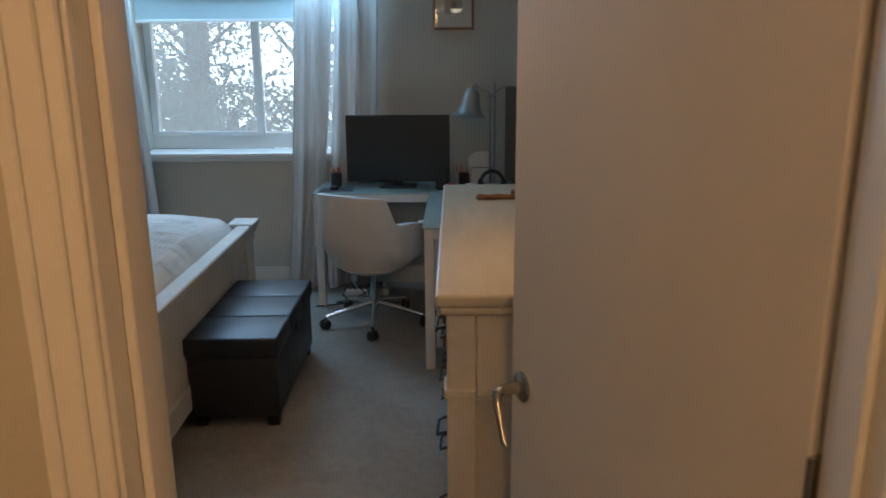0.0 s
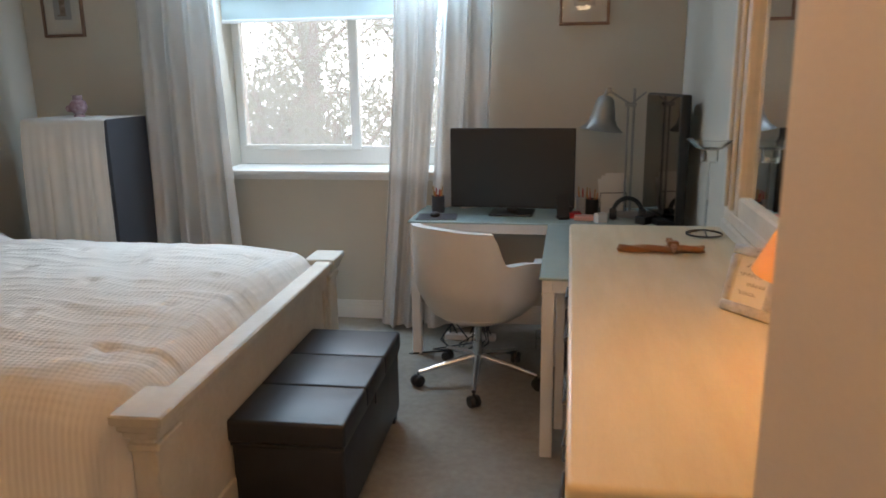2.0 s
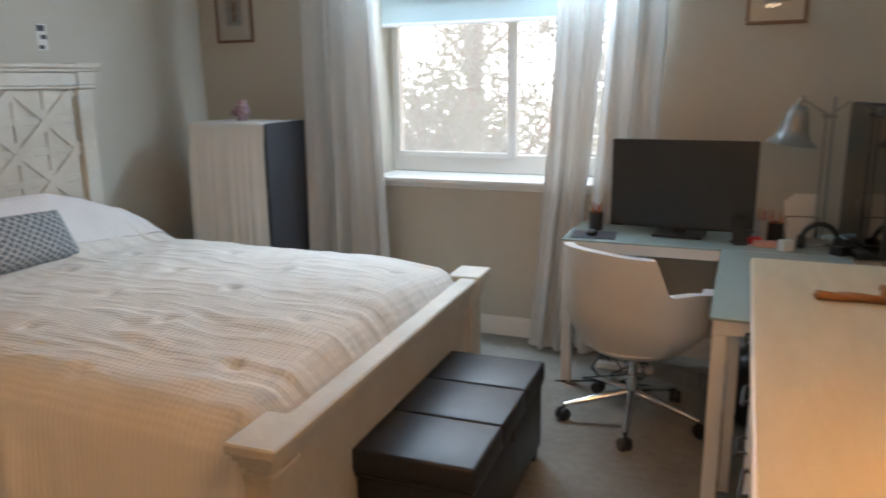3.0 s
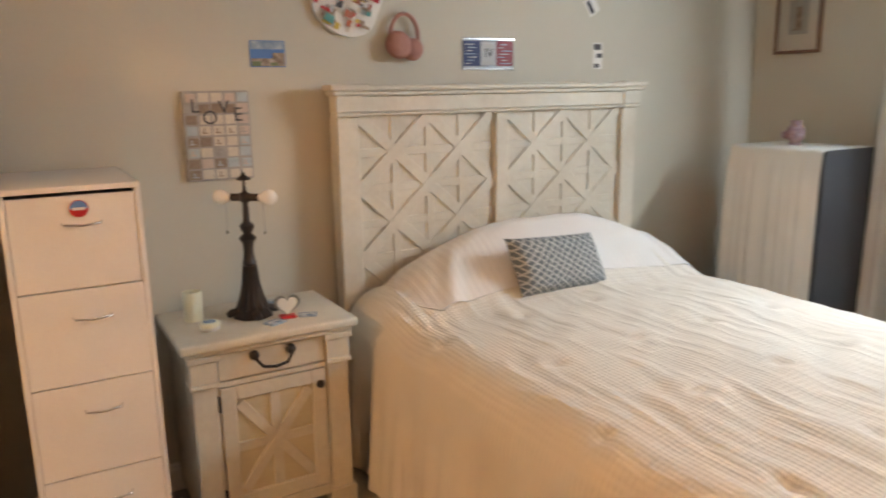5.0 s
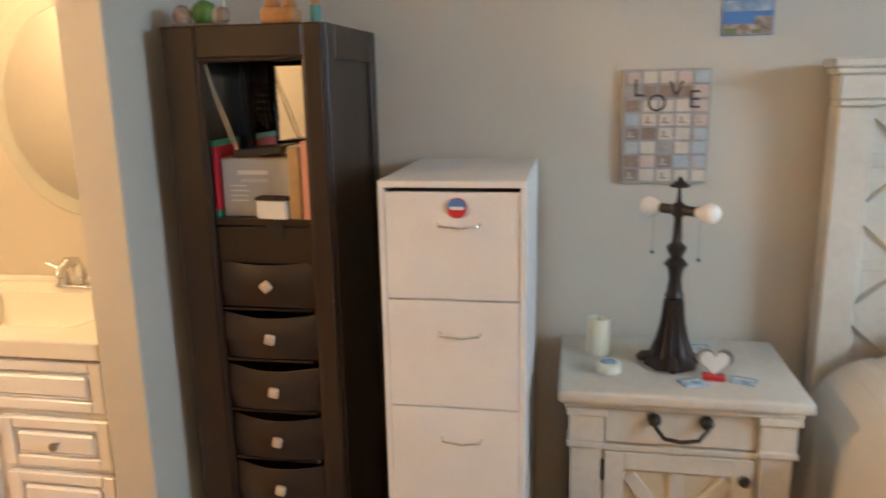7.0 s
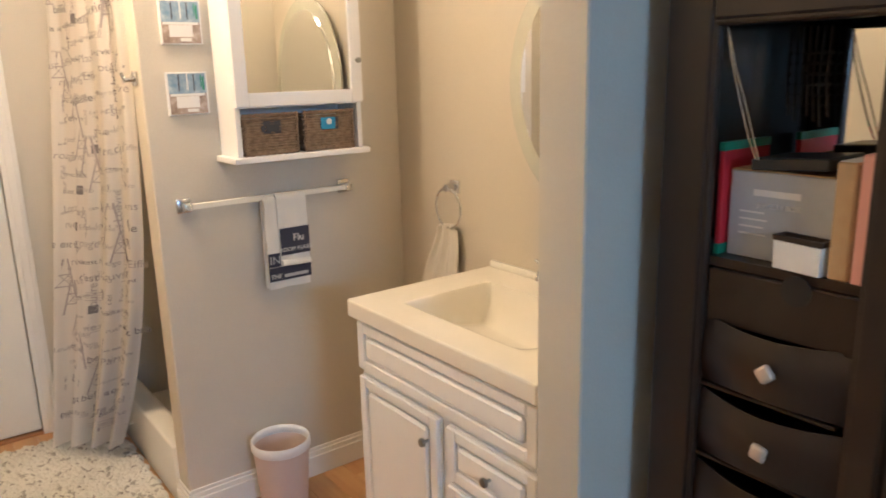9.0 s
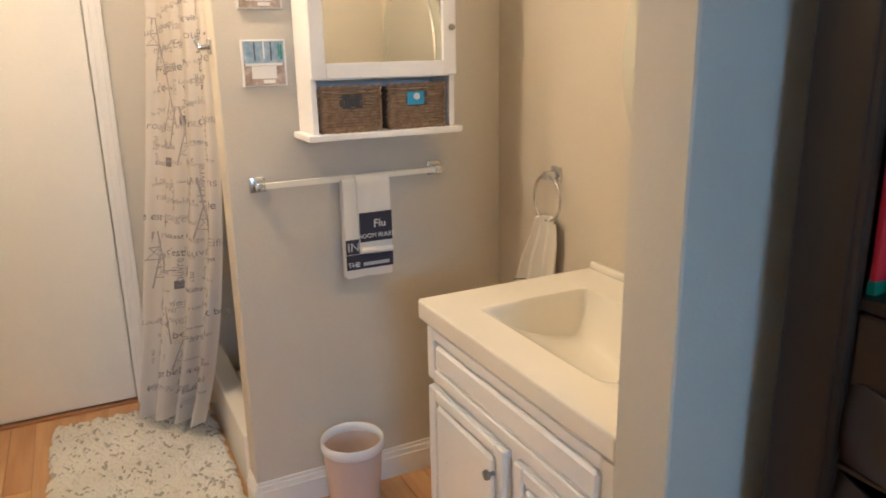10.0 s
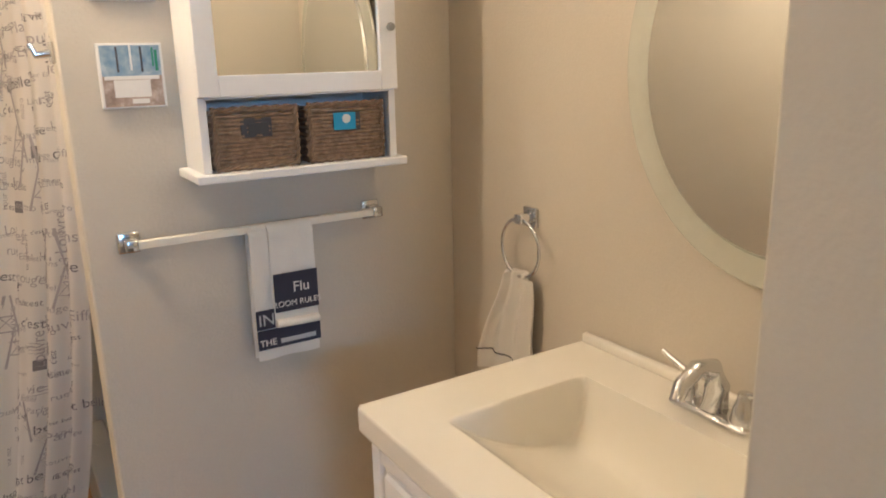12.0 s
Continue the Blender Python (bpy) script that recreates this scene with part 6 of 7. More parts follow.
part("dark_areas", boxes(((0.0021, -0.025, -0.02), (0.0026, 0.0, 0.05), 0, pose(0, 0, 0, 35))), M_INK, sp2)

# patterned board
pb = thing("patterned_board", (WEST, 5.70, 1.95), "collage-patterned board with a rounded lower end, on the wall", "wall board")
ang = radians(-62)


def board(n, w, L, x0, x1):
    bm = bmesh.new()
    pts = [(-w, L)] + [(-w * math.cos(math.pi * i / n), -w * 0.75 * math.sin(math.pi * i / n)) for i in range(n + 1)] + [(w, L)]
    lo = [bm.verts.new((x0, a, b)) for a, b in pts]
    hi = [bm.verts.new((x1, a, b)) for a, b in pts]
    bm.faces.new(lo)
    bm.faces.new(hi)
    for i in range(len(pts)):
        j = (i + 1) % len(pts)
        bm.faces.new((lo[i], lo[j], hi[j], hi[i]))
    bmesh.ops.transform(bm, matrix=Matrix.Translation((0, -0.02, 0.02)) @ Matrix.Rotation(radians(-24), 4, "X"), verts=bm.verts)
    return bm


part("board", board(20, 0.15, 0.40, 0.0, 0.022), M_PAPER, pb)
cols = [M_PATCH[0], M_PATCH[1], M_PATCH[2], M_RED, M_PAPER, M_INK, shader("teal_print", (0.05, 0.30, 0.28), 0.5)[0], shader("yellow_print", (0.55, 0.38, 0.08), 0.5)[0], shader("brick_print", (0.42, 0.12, 0.07), 0.5)[0]]
rnd = random.Random(12)
for i in range(150):
    a, b = rnd.uniform(-0.13, 0.12), rnd.uniform(-0.095, 0.30)
    if a * a / 0.0196 + (min(b, 0) / 0.105) ** 2 > 0.92:
        continue
    w, h = rnd.uniform(0.014, 0.045), rnd.uniform(0.010, 0.034)
    x0 = 0.0222 + 0.00012 * i
    bm = bmesh.new()
    g = box(bm, (x0, a - w / 2, b - h / 2), (x0 + 0.0001, a + w / 2, b + h / 2), 0, pose(0, 0, 0, 0))
    bmesh.ops.transform(bm, matrix=Matrix.Translation((0, -0.02, 0.02)) @ Matrix.Rotation(radians(-24 + 0), 4, "X"), verts=bm.verts)
    part("collage_piece", bm, cols[i % len(cols)], pb)

em = thing("plush_earmuffs", (WEST, 5.95, 1.82), "pink plush earmuffs hanging on the wall", "earmuffs")
part("band", tube([(0.03, 0.005 + 0.068 * math.cos(a), 0.035 + 0.098 * math.sin(a)) for a in [math.pi * (i / 16.0 * 1.2 - 0.1) for i in range(17)]], 0.009, 10), M_FUR, em, smooth=60)
for y, z, k in ((-0.032, 0.0, 1.0), (0.038, -0.018, 0.82)):
    part("pad", lathe([(0, -0.035), (0.035 * k, -0.032), (0.056 * k, -0.018), (0.062 * k, 0.0), (0.056 * k, 0.018), (0.035 * k, 0.032), (0, 0.035)], 24, m=Matrix.Translation((0.045 - 0.008 * (y > 0), y, z)) @ Matrix.Rotation(radians(80), 4, "Y")), M_FUR, em, smooth=80)
part("peg", tube([(0.0, 0, 0.135), (0.05, 0, 0.137)], 0.004, 8), M_STEEL, em)

# ---- nightstand things ----
nl = thing("table_lamp", (-3.265, 5.14, 0.78), "dark bronze table lamp without a shade, with two white bulbs", "table lamp", -38)
part("base", lathe([(0, 0.0), (0.078, 0.0), (0.078, 0.010), (0.068, 0.020), (0.056, 0.034), (0.050, 0.05), (0.040, 0.08), (0.032, 0.12), (0.026, 0.17), (0.024, 0.20), (0, 0.20)], 8), M_BRONZE, nl, smooth=25)
part("column", lathe([(0.02, 0.20), (0.028, 0.21), (0.022, 0.225), (0.018, 0.26), (0.022, 0.29), (0.034, 0.305), (0.026, 0.315), (0.016, 0.325), (0.026, 0.345), (0.028, 0.355), (0.014, 0.37), (0.011, 0.44), (0.02, 0.45), (0.022, 0.475), (0.008, 0.485), (0.005, 0.51), (0.004, 0.545), (0, 0.545)], 20), M_BRONZE, nl, smooth=50)
for k in range(12):
    c, d = math.cos(k * math.pi / 6), math.sin(k * math.pi / 6)
    part("flute", tube([(0.058 * c, 0.058 * d, 0.032), (0.042 * c, 0.042 * d, 0.075), (0.030 * c, 0.030 * d, 0.13), (0.024 * c, 0.024 * d, 0.20)], [0.008, 0.006, 0.005, 0.004], 6), M_BRONZE, nl, smooth=60)
for k in range(4):
    c, d = math.cos(k * math.pi / 2 + 0.6), math.sin(k * math.pi / 2 + 0.6)
    part("foot", tube([(0.045 * c, 0.045 * d, 0.030), (0.082 * c, 0.082 * d, 0.020), (0.098 * c, 0.098 * d, 0.012)], [0.012, 0.016, 0.010], 10), M_BRONZE, nl, smooth=60)
part("finial", lathe([(0, 0.560), (0.006, 0.553), (0.010, 0.545), (0.028, 0.532), (0.026, 0.528), (0, 0.528)], 20), M_BRONZE, nl, smooth=50)
for s in (-1, 1):
    so = part("socket", tube([(0, 0.015 * s, 0.462), (0, 0.055 * s, 0.462)], 0.0145, 14), M_BRONZE, nl, smooth=50)
    part("bulb", lathe([(0, 0.0), (0.012, 0.001), (0.014, 0.012), (0.026, 0.028), (0.031, 0.045), (0.026, 0.062), (0.014, 0.072), (0, 0.075)], 22, m=Matrix.Translation((0, 0.050 * s, 0.462)) @ Matrix.Rotation(radians(-90 * s), 4, "X")), M_BULB, so, "frosted white bulb", 70)
    part("pull_chain", tube([(0.01, 0.072 * s, 0.45), (0.01, 0.074 * s, 0.335)], 0.0012, 6), M_STEEL, so)
    part("chain_end", lathe([(0, -0.008), (0.006, 0), (0, 0.008)], 10, (0.01, 0.074 * s, 0.33)), M_BRONZE, so)

cd = thing("pillar_candle", (-3.33, 4.93, 0.78), "ivory pillar candle on the nightstand", "candle")
part("wax", lathe([(0, 0.002), (0.034, 0.0), (0.036, 0.006), (0.036, 0.108), (0.033, 0.114), (0.027, 0.104), (0, 0.100)], 30), M_WAX, cd, smooth=50)
part("wick", tube([(0, 0, 0.099), (0.001, 0, 0.112)], 0.0012, 6), M_INK, cd)
tin = thing("round_tin", (-3.18, 4.955, 0.78), "small round white tin with a printed lid, on the nightstand", "tin")
part("base", lathe([(0, 0), (0.033, 0), (0.036, 0.004), (0.036, 0.014), (0, 0.014)], 28), M_PAPER, tin, smooth=50)
part("lid", lathe([(0.0, 0.015), (0.0375, 0.015), (0.0375, 0.026), (0.033, 0.030), (0, 0.030)], 28), M_WAX, tin, smooth=50)
part("lid_print", lathe([(0.0, 0.0302), (0.024, 0.0302), (0.024, 0.0306), (0, 0.0306)], 24), M_PICA, tin)
hf = thing("heart_picture", (-3.17, 5.245, 0.78), "small silver heart-shaped photo frame standing on the nightstand", "photo frame", -8)


def heart(r, x0, x1):
    bm = bmesh.new()
    pts = [(0.062 * r * math.sin(t) ** 3, 0.052 + r * (0.050 * math.cos(t) - 0.019 * math.cos(2 * t) - 0.008 * math.cos(3 * t) - 0.004 * math.cos(4 * t))) for t in [2 * math.pi * i / 40 for i in range(40)]]
    lo, hi = [bm.verts.new((x0, a, b)) for a, b in pts], [bm.verts.new((x1, a, b)) for a, b in pts]
    bm.faces.new(lo), bm.faces.new(hi)
    for i in range(40):
        bm.faces.new((lo[i], lo[i - 1], hi[i - 1], hi[i]))
    return bm


part("frame", heart(0.80, 0.0, 0.012), M_CHROME, hf)
part("photo", heart(0.62, 0.012, 0.0135), M_PAPER, hf)
part("red_base", boxes(((-0.012, -0.03, 0.0), (0.03, 0.03, 0.012), 0.003)), M_RED, hf)
for k, (x, y, r) in enumerate(((-3.41, 5.24, 8), (-3.15, 5.32, -20), (-3.12, 5.18, 25))):
    cdn = thing("printed_card", (x, y, 0.78), "small blue-grey printed card lying on the nightstand", "card", r, "loose cards")
    part("card", boxes(((-0.025, -0.035, 0), (0.025, 0.035, 0.003 + 0.002 * k))), M_PICA, cdn)
    part("print_bar", boxes(((-0.01, -0.028, 0.0031 + 0.002 * k), (-0.002, 0.028, 0.0035 + 0.002 * k))), M_PAPER, cdn)

# ---- armoire contents ----
SZ = 1.2435
jb = thing("gift_box", (-3.128, 3.96, SZ), "pale grey printed cardboard box on the armoire shelf", "box")
part("carton", boxes(((-0.06, -0.098, 0.0), (0.06, 0.112, 0.165), 0.002)), M_GREYBOX, jb)
part("lid_flap", boxes(((-0.058, -0.094, 0.1655), (0.062, 0.094, 0.168))), M_KRAFT, jb)
part("white_text_stripe", boxes(((0.0605, -0.05, 0.120), (0.0610, 0.04, 0.132)), *(((0.0605, -0.075, 0.045 + 0.014 * i), (0.0610, -0.02 - 0.006 * (i % 2), 0.0485 + 0.014 * i)) for i in range(4))), M_PAPER, jb)
text_part("words", "JEWELRY BOX", 0.013, M_PAPER, jb, Matrix.Translation((0.0612, 0.0, 0.103)) @ WT)
wbx = thing("small_white_box", (-3.044, 4.028, SZ), "small white open box with a dark rim", "box", -7)
part("base", boxes(((-0.018, -0.052, 0), (0.018, 0.040, 0.052), 0.002)), M_PAPER, wbx)
for b in (((-0.019, -0.054, 0.052), (-0.014, 0.042, 0.062), 0.001), ((0.014, -0.054, 0.052), (0.019, 0.042, 0.062), 0.001), ((-0.014, -0.054, 0.052), (0.014, -0.049, 0.062), 0.001), ((-0.014, 0.037, 0.052), (0.014, 0.042, 0.062), 0.001)):
    part("rim", boxes(b), M_ESPRESSO, wbx)
rc = thing("red_folder", (-3.13, 3.852, SZ), "red and green card folder standing beside the box", "folder")
part("cover", boxes(((-0.08, -0.006, 0), (0.08, 0.004, 0.215), 0.001)), M_RED, rc)
part("green_band", boxes(((-0.081, -0.0065, 0.2), (0.081, 0.0045, 0.216))), M_GREEN, rc)
part("green_band", boxes(((-0.081, -0.0065, 0), (0.081, 0.0045, 0.02))), M_GREEN, rc)
bk = thing("tan_book", (-3.09, 4.092, SZ), "tan hardback book standing on the armoire shelf", "book", 0, "books on the shelf")
part("cover", boxes(((-0.08, -0.017, 0), (0.062, 0.017, 0.20), 0.003)), M_KRAFT, bk)
part("pages", boxes(((-0.078, -0.014, 0.2003), (0.058, 0.014, 0.2015))), M_PAPER, bk)
bk2 = thing("pink_book", (-3.09, 4.125, SZ), "thin pink book standing on the armoire shelf", "book", 0, "books on the shelf")
part("cover", boxes(((-0.08, -0.010, 0), (0.064, 0.010, 0.215), 0.002)), M_PINK, bk2)
blk = thing("flat_black_case", (-3.11, 4.0, SZ + 0.169), "flat black case lying on top of the boxes", "case")
part("case", boxes(((-0.07, -0.09, 0.0), (0.06, 0.055, 0.022), 0.003, pose(0, 0, 0.006, 4))), M_BLACK, blk)
nk = thing("necklaces", (-3.035, 3.90, 1.67), "silver and dark bead necklaces hanging in the armoire", "necklace")
part("silver_chain", tube([(0, -0.045, 0), (0.0, -0.03, -0.07), (0.0, -0.008, -0.14), (0, 0.012, -0.20), (0.0, 0.028, -0.235)], 0.0022, 6), M_CHROME, nk)
part("silver_chain", tube([(0.004, -0.042, 0), (0.004, -0.022, -0.07), (0.004, 0.004, -0.14), (0.004, 0.024, -0.20), (0.004, 0.036, -0.235)], 0.0018, 6), M_CHROME, nk)
part("hook_bar", boxes(((-0.02, -0.05, 0.0), (0.0, 0.20, 0.010), 0.002)), M_IRON, nk)
for k in range(7):
    y = -0.035 + 0.013 * k
    bm = tube([(-0.205, y, 0.0), (-0.205, y + 0.004 * math.sin(k), -0.10), (-0.205, y + 0.006, -0.17 - 0.01 * (k % 3))], 0.0025, 6)
    for j in range(6):
        lathe([(0, -0.005), (0.005, 0), (0, 0.005)], 8, (-0.205, y + 0.003, -0.05 - 0.02 * j), bm)
    part("bead_string", bm, (M_BRONZE, M_IRON, M_BLACK)[k % 3], nk)

# ornaments on the armoire
M_TERRA = blotchy("orange_ceramic", (0.30, 0.12, 0.04), (0.50, 0.24, 0.08), 0.3, 25, 60, 0.3, 0.002)
M_LIME = blotchy("green_glaze", (0.05, 0.16, 0.03), (0.12, 0.28, 0.06), 0.25, 20, 60, 0.1, 0.001)


def blob(name, parent, at, r, mat, squash=1.0, label=""):
    bm = lathe([(0, -r * squash)] + [(r * math.cos(a), r * squash * math.sin(a)) for a in [math.pi * (i / 8 - 0.5) for i in range(1, 8)]] + [(0, r * squash)], 14, at)
    return part(name, bm, mat, parent, label, 70)


orn = thing("ceramic_ornament", (-3.07, 3.84, AZ), "green and cream glazed ceramic ornament on the armoire", "ornament")
blob("body", orn, (0, 0.01, 0.035), 0.036, M_LIME)
blob("side_figure", orn, (0.01, -0.05, 0.03), 0.026, M_PICB, 1.15)
blob("side_figure", orn, (0.0, 0.055, 0.028), 0.024, M_PAPER, 1.1)
part("base", boxes(((-0.03, -0.07, 0), (0.04, 0.075, 0.008), 0.003), ((0.0, 0.055, 0.008), (0.03, 0.085, 0.05), 0.008)), M_PATCH[1], orn)
orn2 = thing("carved_ornament", (-3.08, 4.07, AZ), "orange-brown carved ornament on the armoire", "ornament")
part("body", boxes(((-0.03, -0.055, 0), (0.035, 0.045, 0.045), 0.014, None, 3)), M_TERRA, orn2, smooth=60)
blob("knob_figure", orn2, (0, -0.028, 0.055), 0.022, M_TERRA)
blob("knob_figure", orn2, (0, 0.02, 0.052), 0.020, M_TERRA)
orn3 = thing("small_bottle", (-3.10, 4.155, AZ), "small teal and orange bottle on the armoire", "bottle")
part("body", lathe([(0, 0), (0.014, 0), (0.015, 0.006), (0.015, 0.05), (0, 0.05)], 18), shader("teal_plastic", (0.03, 0.22, 0.20), 0.35)[0], orn3, smooth=50)
part("cap", lathe([(0, 0.0505), (0.012, 0.0505), (0.012, 0.078), (0, 0.08)], 18), M_TERRA, orn3, smooth=50)
fig = thing("ceramic_figurine", (-2.93, 7.93, 1.3165), "small mauve ceramic pot figurine on the cloth-covered shelf", "figurine")
M_MAUVE = blotchy("mauve_glaze", (0.22, 0.10, 0.13), (0.50, 0.38, 0.42), 0.25, 18, 60, 0.05, 0.001)
blob("body", fig, (0.0, 0, 0.06), 0.05, M_MAUVE)
part("neck", lathe([(0.03, 0.09), (0.026, 0.115), (0.032, 0.125), (0.0, 0.125)], 18), M_MAUVE, fig, smooth=50)
part("foot", lathe([(0.0, 0.0), (0.032, 0.0), (0.03, 0.014), (0.0, 0.014)], 18), M_MAUVE, fig, smooth=50)
blob("snout", fig, (-0.045, -0.02, 0.05), 0.022, M_MAUVE)

# ---- dresser things ----
dl = thing("dresser_lamp", (0.40, 5.22, DRZ), "table lamp with a warm lit cloth shade on the dresser", "table lamp")
part("base", lathe([(0, 0), (0.06, 0), (0.06, 0.012), (0.03, 0.025), (0.045, 0.07), (0.05, 0.10), (0.03, 0.14), (0.012, 0.17), (0.012, 0.24), (0, 0.24)], 28), M_BRONZE, dl, smooth=50)
part("shade", sheet(lambda u, v: Vector(((0.15 - 0.085 * v) * math.cos(2 * math.pi * u), (0.15 - 0.085 * v) * math.sin(2 * math.pi * u), 0.20 + 0.17 * v)), 48, 4, 0.002), M_SHADE, dl, "tan cloth shade lit from inside", 60)
bp = part("bulb", lathe([(0, 0.24), (0.012, 0.241), (0.03, 0.275), (0.03, 0.295), (0.018, 0.315), (0, 0.32)], 20), shader("lit_bulb", (0.9, 0.8, 0.7), 0.4)[0], dl, smooth=70)
bp.visible_shadow = False

M_SILVERF = blotchy("ornate_silver", (0.50, 0.48, 0.46), (0.70, 0.68, 0.66), 0.3, 40, 90, 0.6, 0.003, metal=0.5)
# White standing card with script, drawn as a small framed sheet.
pf = thing("standing_picture", (0.33, 5.60, DRZ), "white script card in an ornate silver frame leaning on the dresser", "photo frame", 38)
pf.scale = (0.8, 0.8, 0.8)
tilt = pose(0, 0, 0.0, 0, 16, 0)
part("frame", boxes(((-0.012, -0.085, 0.0), (0.012, 0.085, 0.03), 0.006, tilt, 2), ((-0.012, -0.085, 0.165), (0.012, 0.085, 0.195), 0.006, tilt, 2), ((-0.012, -0.085, 0.03), (0.012, -0.055, 0.165), 0.006, tilt, 2), ((-0.012, 0.055, 0.03), (0.012, 0.085, 0.165), 0.006, tilt, 2)), M_SILVERF, pf, smooth=50)
part("photo", boxes(((-0.004, -0.056, 0.03), (0.002, 0.056, 0.165), 0, tilt)), M_PAPER, pf)
for k, (a, b) in enumerate(((-0.040, 0.030), (-0.030, 0.042), (-0.044, 0.018), (-0.020, 0.036))):
    part("script_line", tube([tilt @ Vector((-0.0045, a + (b - a) * i / 24, 0.140 - 0.026 * k + 0.006 * math.sin(i * 1.3 + k))) for i in range(25)], 0.0007, 4), M_INK, pf)
part("backing", boxes(((0.0125, -0.075, 0.003), (0.03, 0.075, 0.185), 0.002, tilt), ((0.03, -0.02, 0.0), (0.09, 0.02, 0.004))), M_KRAFT, pf)

cr = thing("wooden_cross", (0.215, 6.20, DRZ + 0.010), "brown rope-carved wooden cross lying on the dresser", "cross", 2)


def twist(a, b, r, n):
    bm = bmesh.new()
    for ph in (0, math.pi):
        tube([Vector(a).lerp(Vector(b), i / n) + Vector((0, 0, 0)) + r * 0.7 * (Vector((0, 0, 1)) * math.sin(ph + i * 1.5) + (Vector(b) - Vector(a)).normalized().cross(Vector((0, 0, 1))) * math.cos(ph + i * 1.5)) for i in range(n + 1)], r * 0.62, 7, bm)
    return bm


part("long_bar", twist((-0.125, 0, 0), (0.125, 0, 0), 0.011, 60), M_ROPE, cr, smooth=60)
part("cross_bar", twist((0.035, -0.07, 0.012), (0.035, 0.07, 0.012), 0.009, 34), M_ROPE, cr, smooth=60)
part("binding", boxes(((0.018, -0.014, 0.008), (0.052, 0.014, 0.026), 0.005, None, 2)), M_ROPE, cr)

ch = thing("candle_holder", (0.385, 6.46, DRZ), "glass dish candle holder on a thin black wire ring stand", "candle holder")
part("ring_base", tube(ring(0, 0.006, 0.058, 32, axis="z"), 0.003, 8, None, True), M_IRON, ch, smooth=60)
part("cross_wire", tube([(-0.058, 0, 0.006), (0, 0, 0.02), (0.058, 0, 0.006)], 0.0025, 8), M_IRON, ch)
part("cross_wire", tube([(0, -0.058, 0.006), (0, 0, 0.02), (0, 0.058, 0.006)], 0.0025, 8), M_IRON, ch)
part("stem", tube([(0, 0, 0.02), (0, 0, 0.245)], 0.004, 10), M_GLASS, ch)
part("cup", lathe([(0, 0.245), (0.026, 0.245), (0.028, 0.25), (0.028, 0.285), (0.025, 0.285), (0.024, 0.25), (0, 0.249)], 28), M_GLASS, ch, "clear glass cup", 50)
part("dish", lathe([(0.027, 0.286), (0.045, 0.292), (0.072, 0.318), (0.074, 0.320), (0.071, 0.321), (0.044, 0.296), (0.027, 0.290)], 36), M_GLASS, ch, "clear flared glass dish", 60)

# ---- desk things ----
DZ = 0.7625
tl = thing("desk_lamp", (0.245, 8.02, DZ), "brushed metal task lamp with a bell shade on the corner desk", "desk lamp")
part("base", lathe([(0, 0), (0.085, 0), (0.085, 0.012), (0.07, 0.018), (0, 0.02)], 32), M_STEEL, tl, smooth=40)
part("pole", tube([(-0.012, 0, 0.018), (-0.012, 0, 0.60)], 0.006, 10), M_STEEL, tl, smooth=50)
part("pole", tube([(0.018, 0, 0.018), (0.018, 0, 0.68)], 0.007, 10), M_STEEL, tl, smooth=50)
part("joint", boxes(((-0.03, -0.018, 0.585), (0.03, 0.018, 0.605), 0.004), ((-0.13, -0.012, 0.655), (-0.10, 0.012, 0.685), 0.005)), M_STEEL, tl)
part("arm", tube([(0.0, 0.0, 0.595), (-0.115, 0, 0.67)], 0.006, 10), M_STEEL, tl, smooth=50)
part("arm", tube([(0.0, 0.0, 0.595), (0.08, 0, 0.66)], 0.005, 10), M_STEEL, tl, smooth=50)
part("shade", lathe([(0.016, 0.163), (0.030, 0.158), (0.043, 0.138), (0.050, 0.105), (0.058, 0.060), (0.074, 0.025), (0.105, 0.0), (0.102, 0.0), (0.071, 0.028), (0.055, 0.062), (0.047, 0.105), (0.039, 0.134), (0.012, 0.150), (0, 0.152)], 36, m=Matrix.Translation((-0.150, -0.01, 0.462)) @ Matrix.Rotation(radians(7), 4, "Y") @ Matrix.Scale(1.12, 4)), M_STEEL, tl, "brushed bell-shaped shade", 50)
part("neck", tube([(-0.142, -0.01, 0.625), (-0.12, 0, 0.67)], 0.011, 12), M_STEEL, tl, smooth=50)

hd = thing("black_headphones", (0.24, 7.86, DZ), "black headphones resting on the desk", "headphones")
part("band", tube([(0.075 * math.cos(math.pi * i / 18), 0, 0.035 + 0.085 * math.sin(math.pi * i / 18)) for i in range(19)], 0.012, 10), M_BLACK, hd, smooth=60)
for x in (-0.075, 0.075):
    part("ear_pad", lathe([(0, -0.018), (0.028, -0.018), (0.034, 0), (0.028, 0.018), (0, 0.018)], 20, m=Matrix.Translation((x, 0, 0.035)) @ Matrix.Rotation(radians(90), 4, "Y")), M_BLACK, hd, smooth=60)
lh = thing("letter_holder", (0.17, 8.06, DZ), "wire holder with a sheaf of white envelopes", "letter holder", 8)
part("wire_frame", tube([(-0.07, -0.03, 0.003), (-0.07, -0.03, 0.12), (0.07, -0.03, 0.12), (0.07, -0.03, 0.003), (0.07, 0.03, 0.003), (-0.07, 0.03, 0.003)], 0.003, 6, None, True), M_IRON, lh)
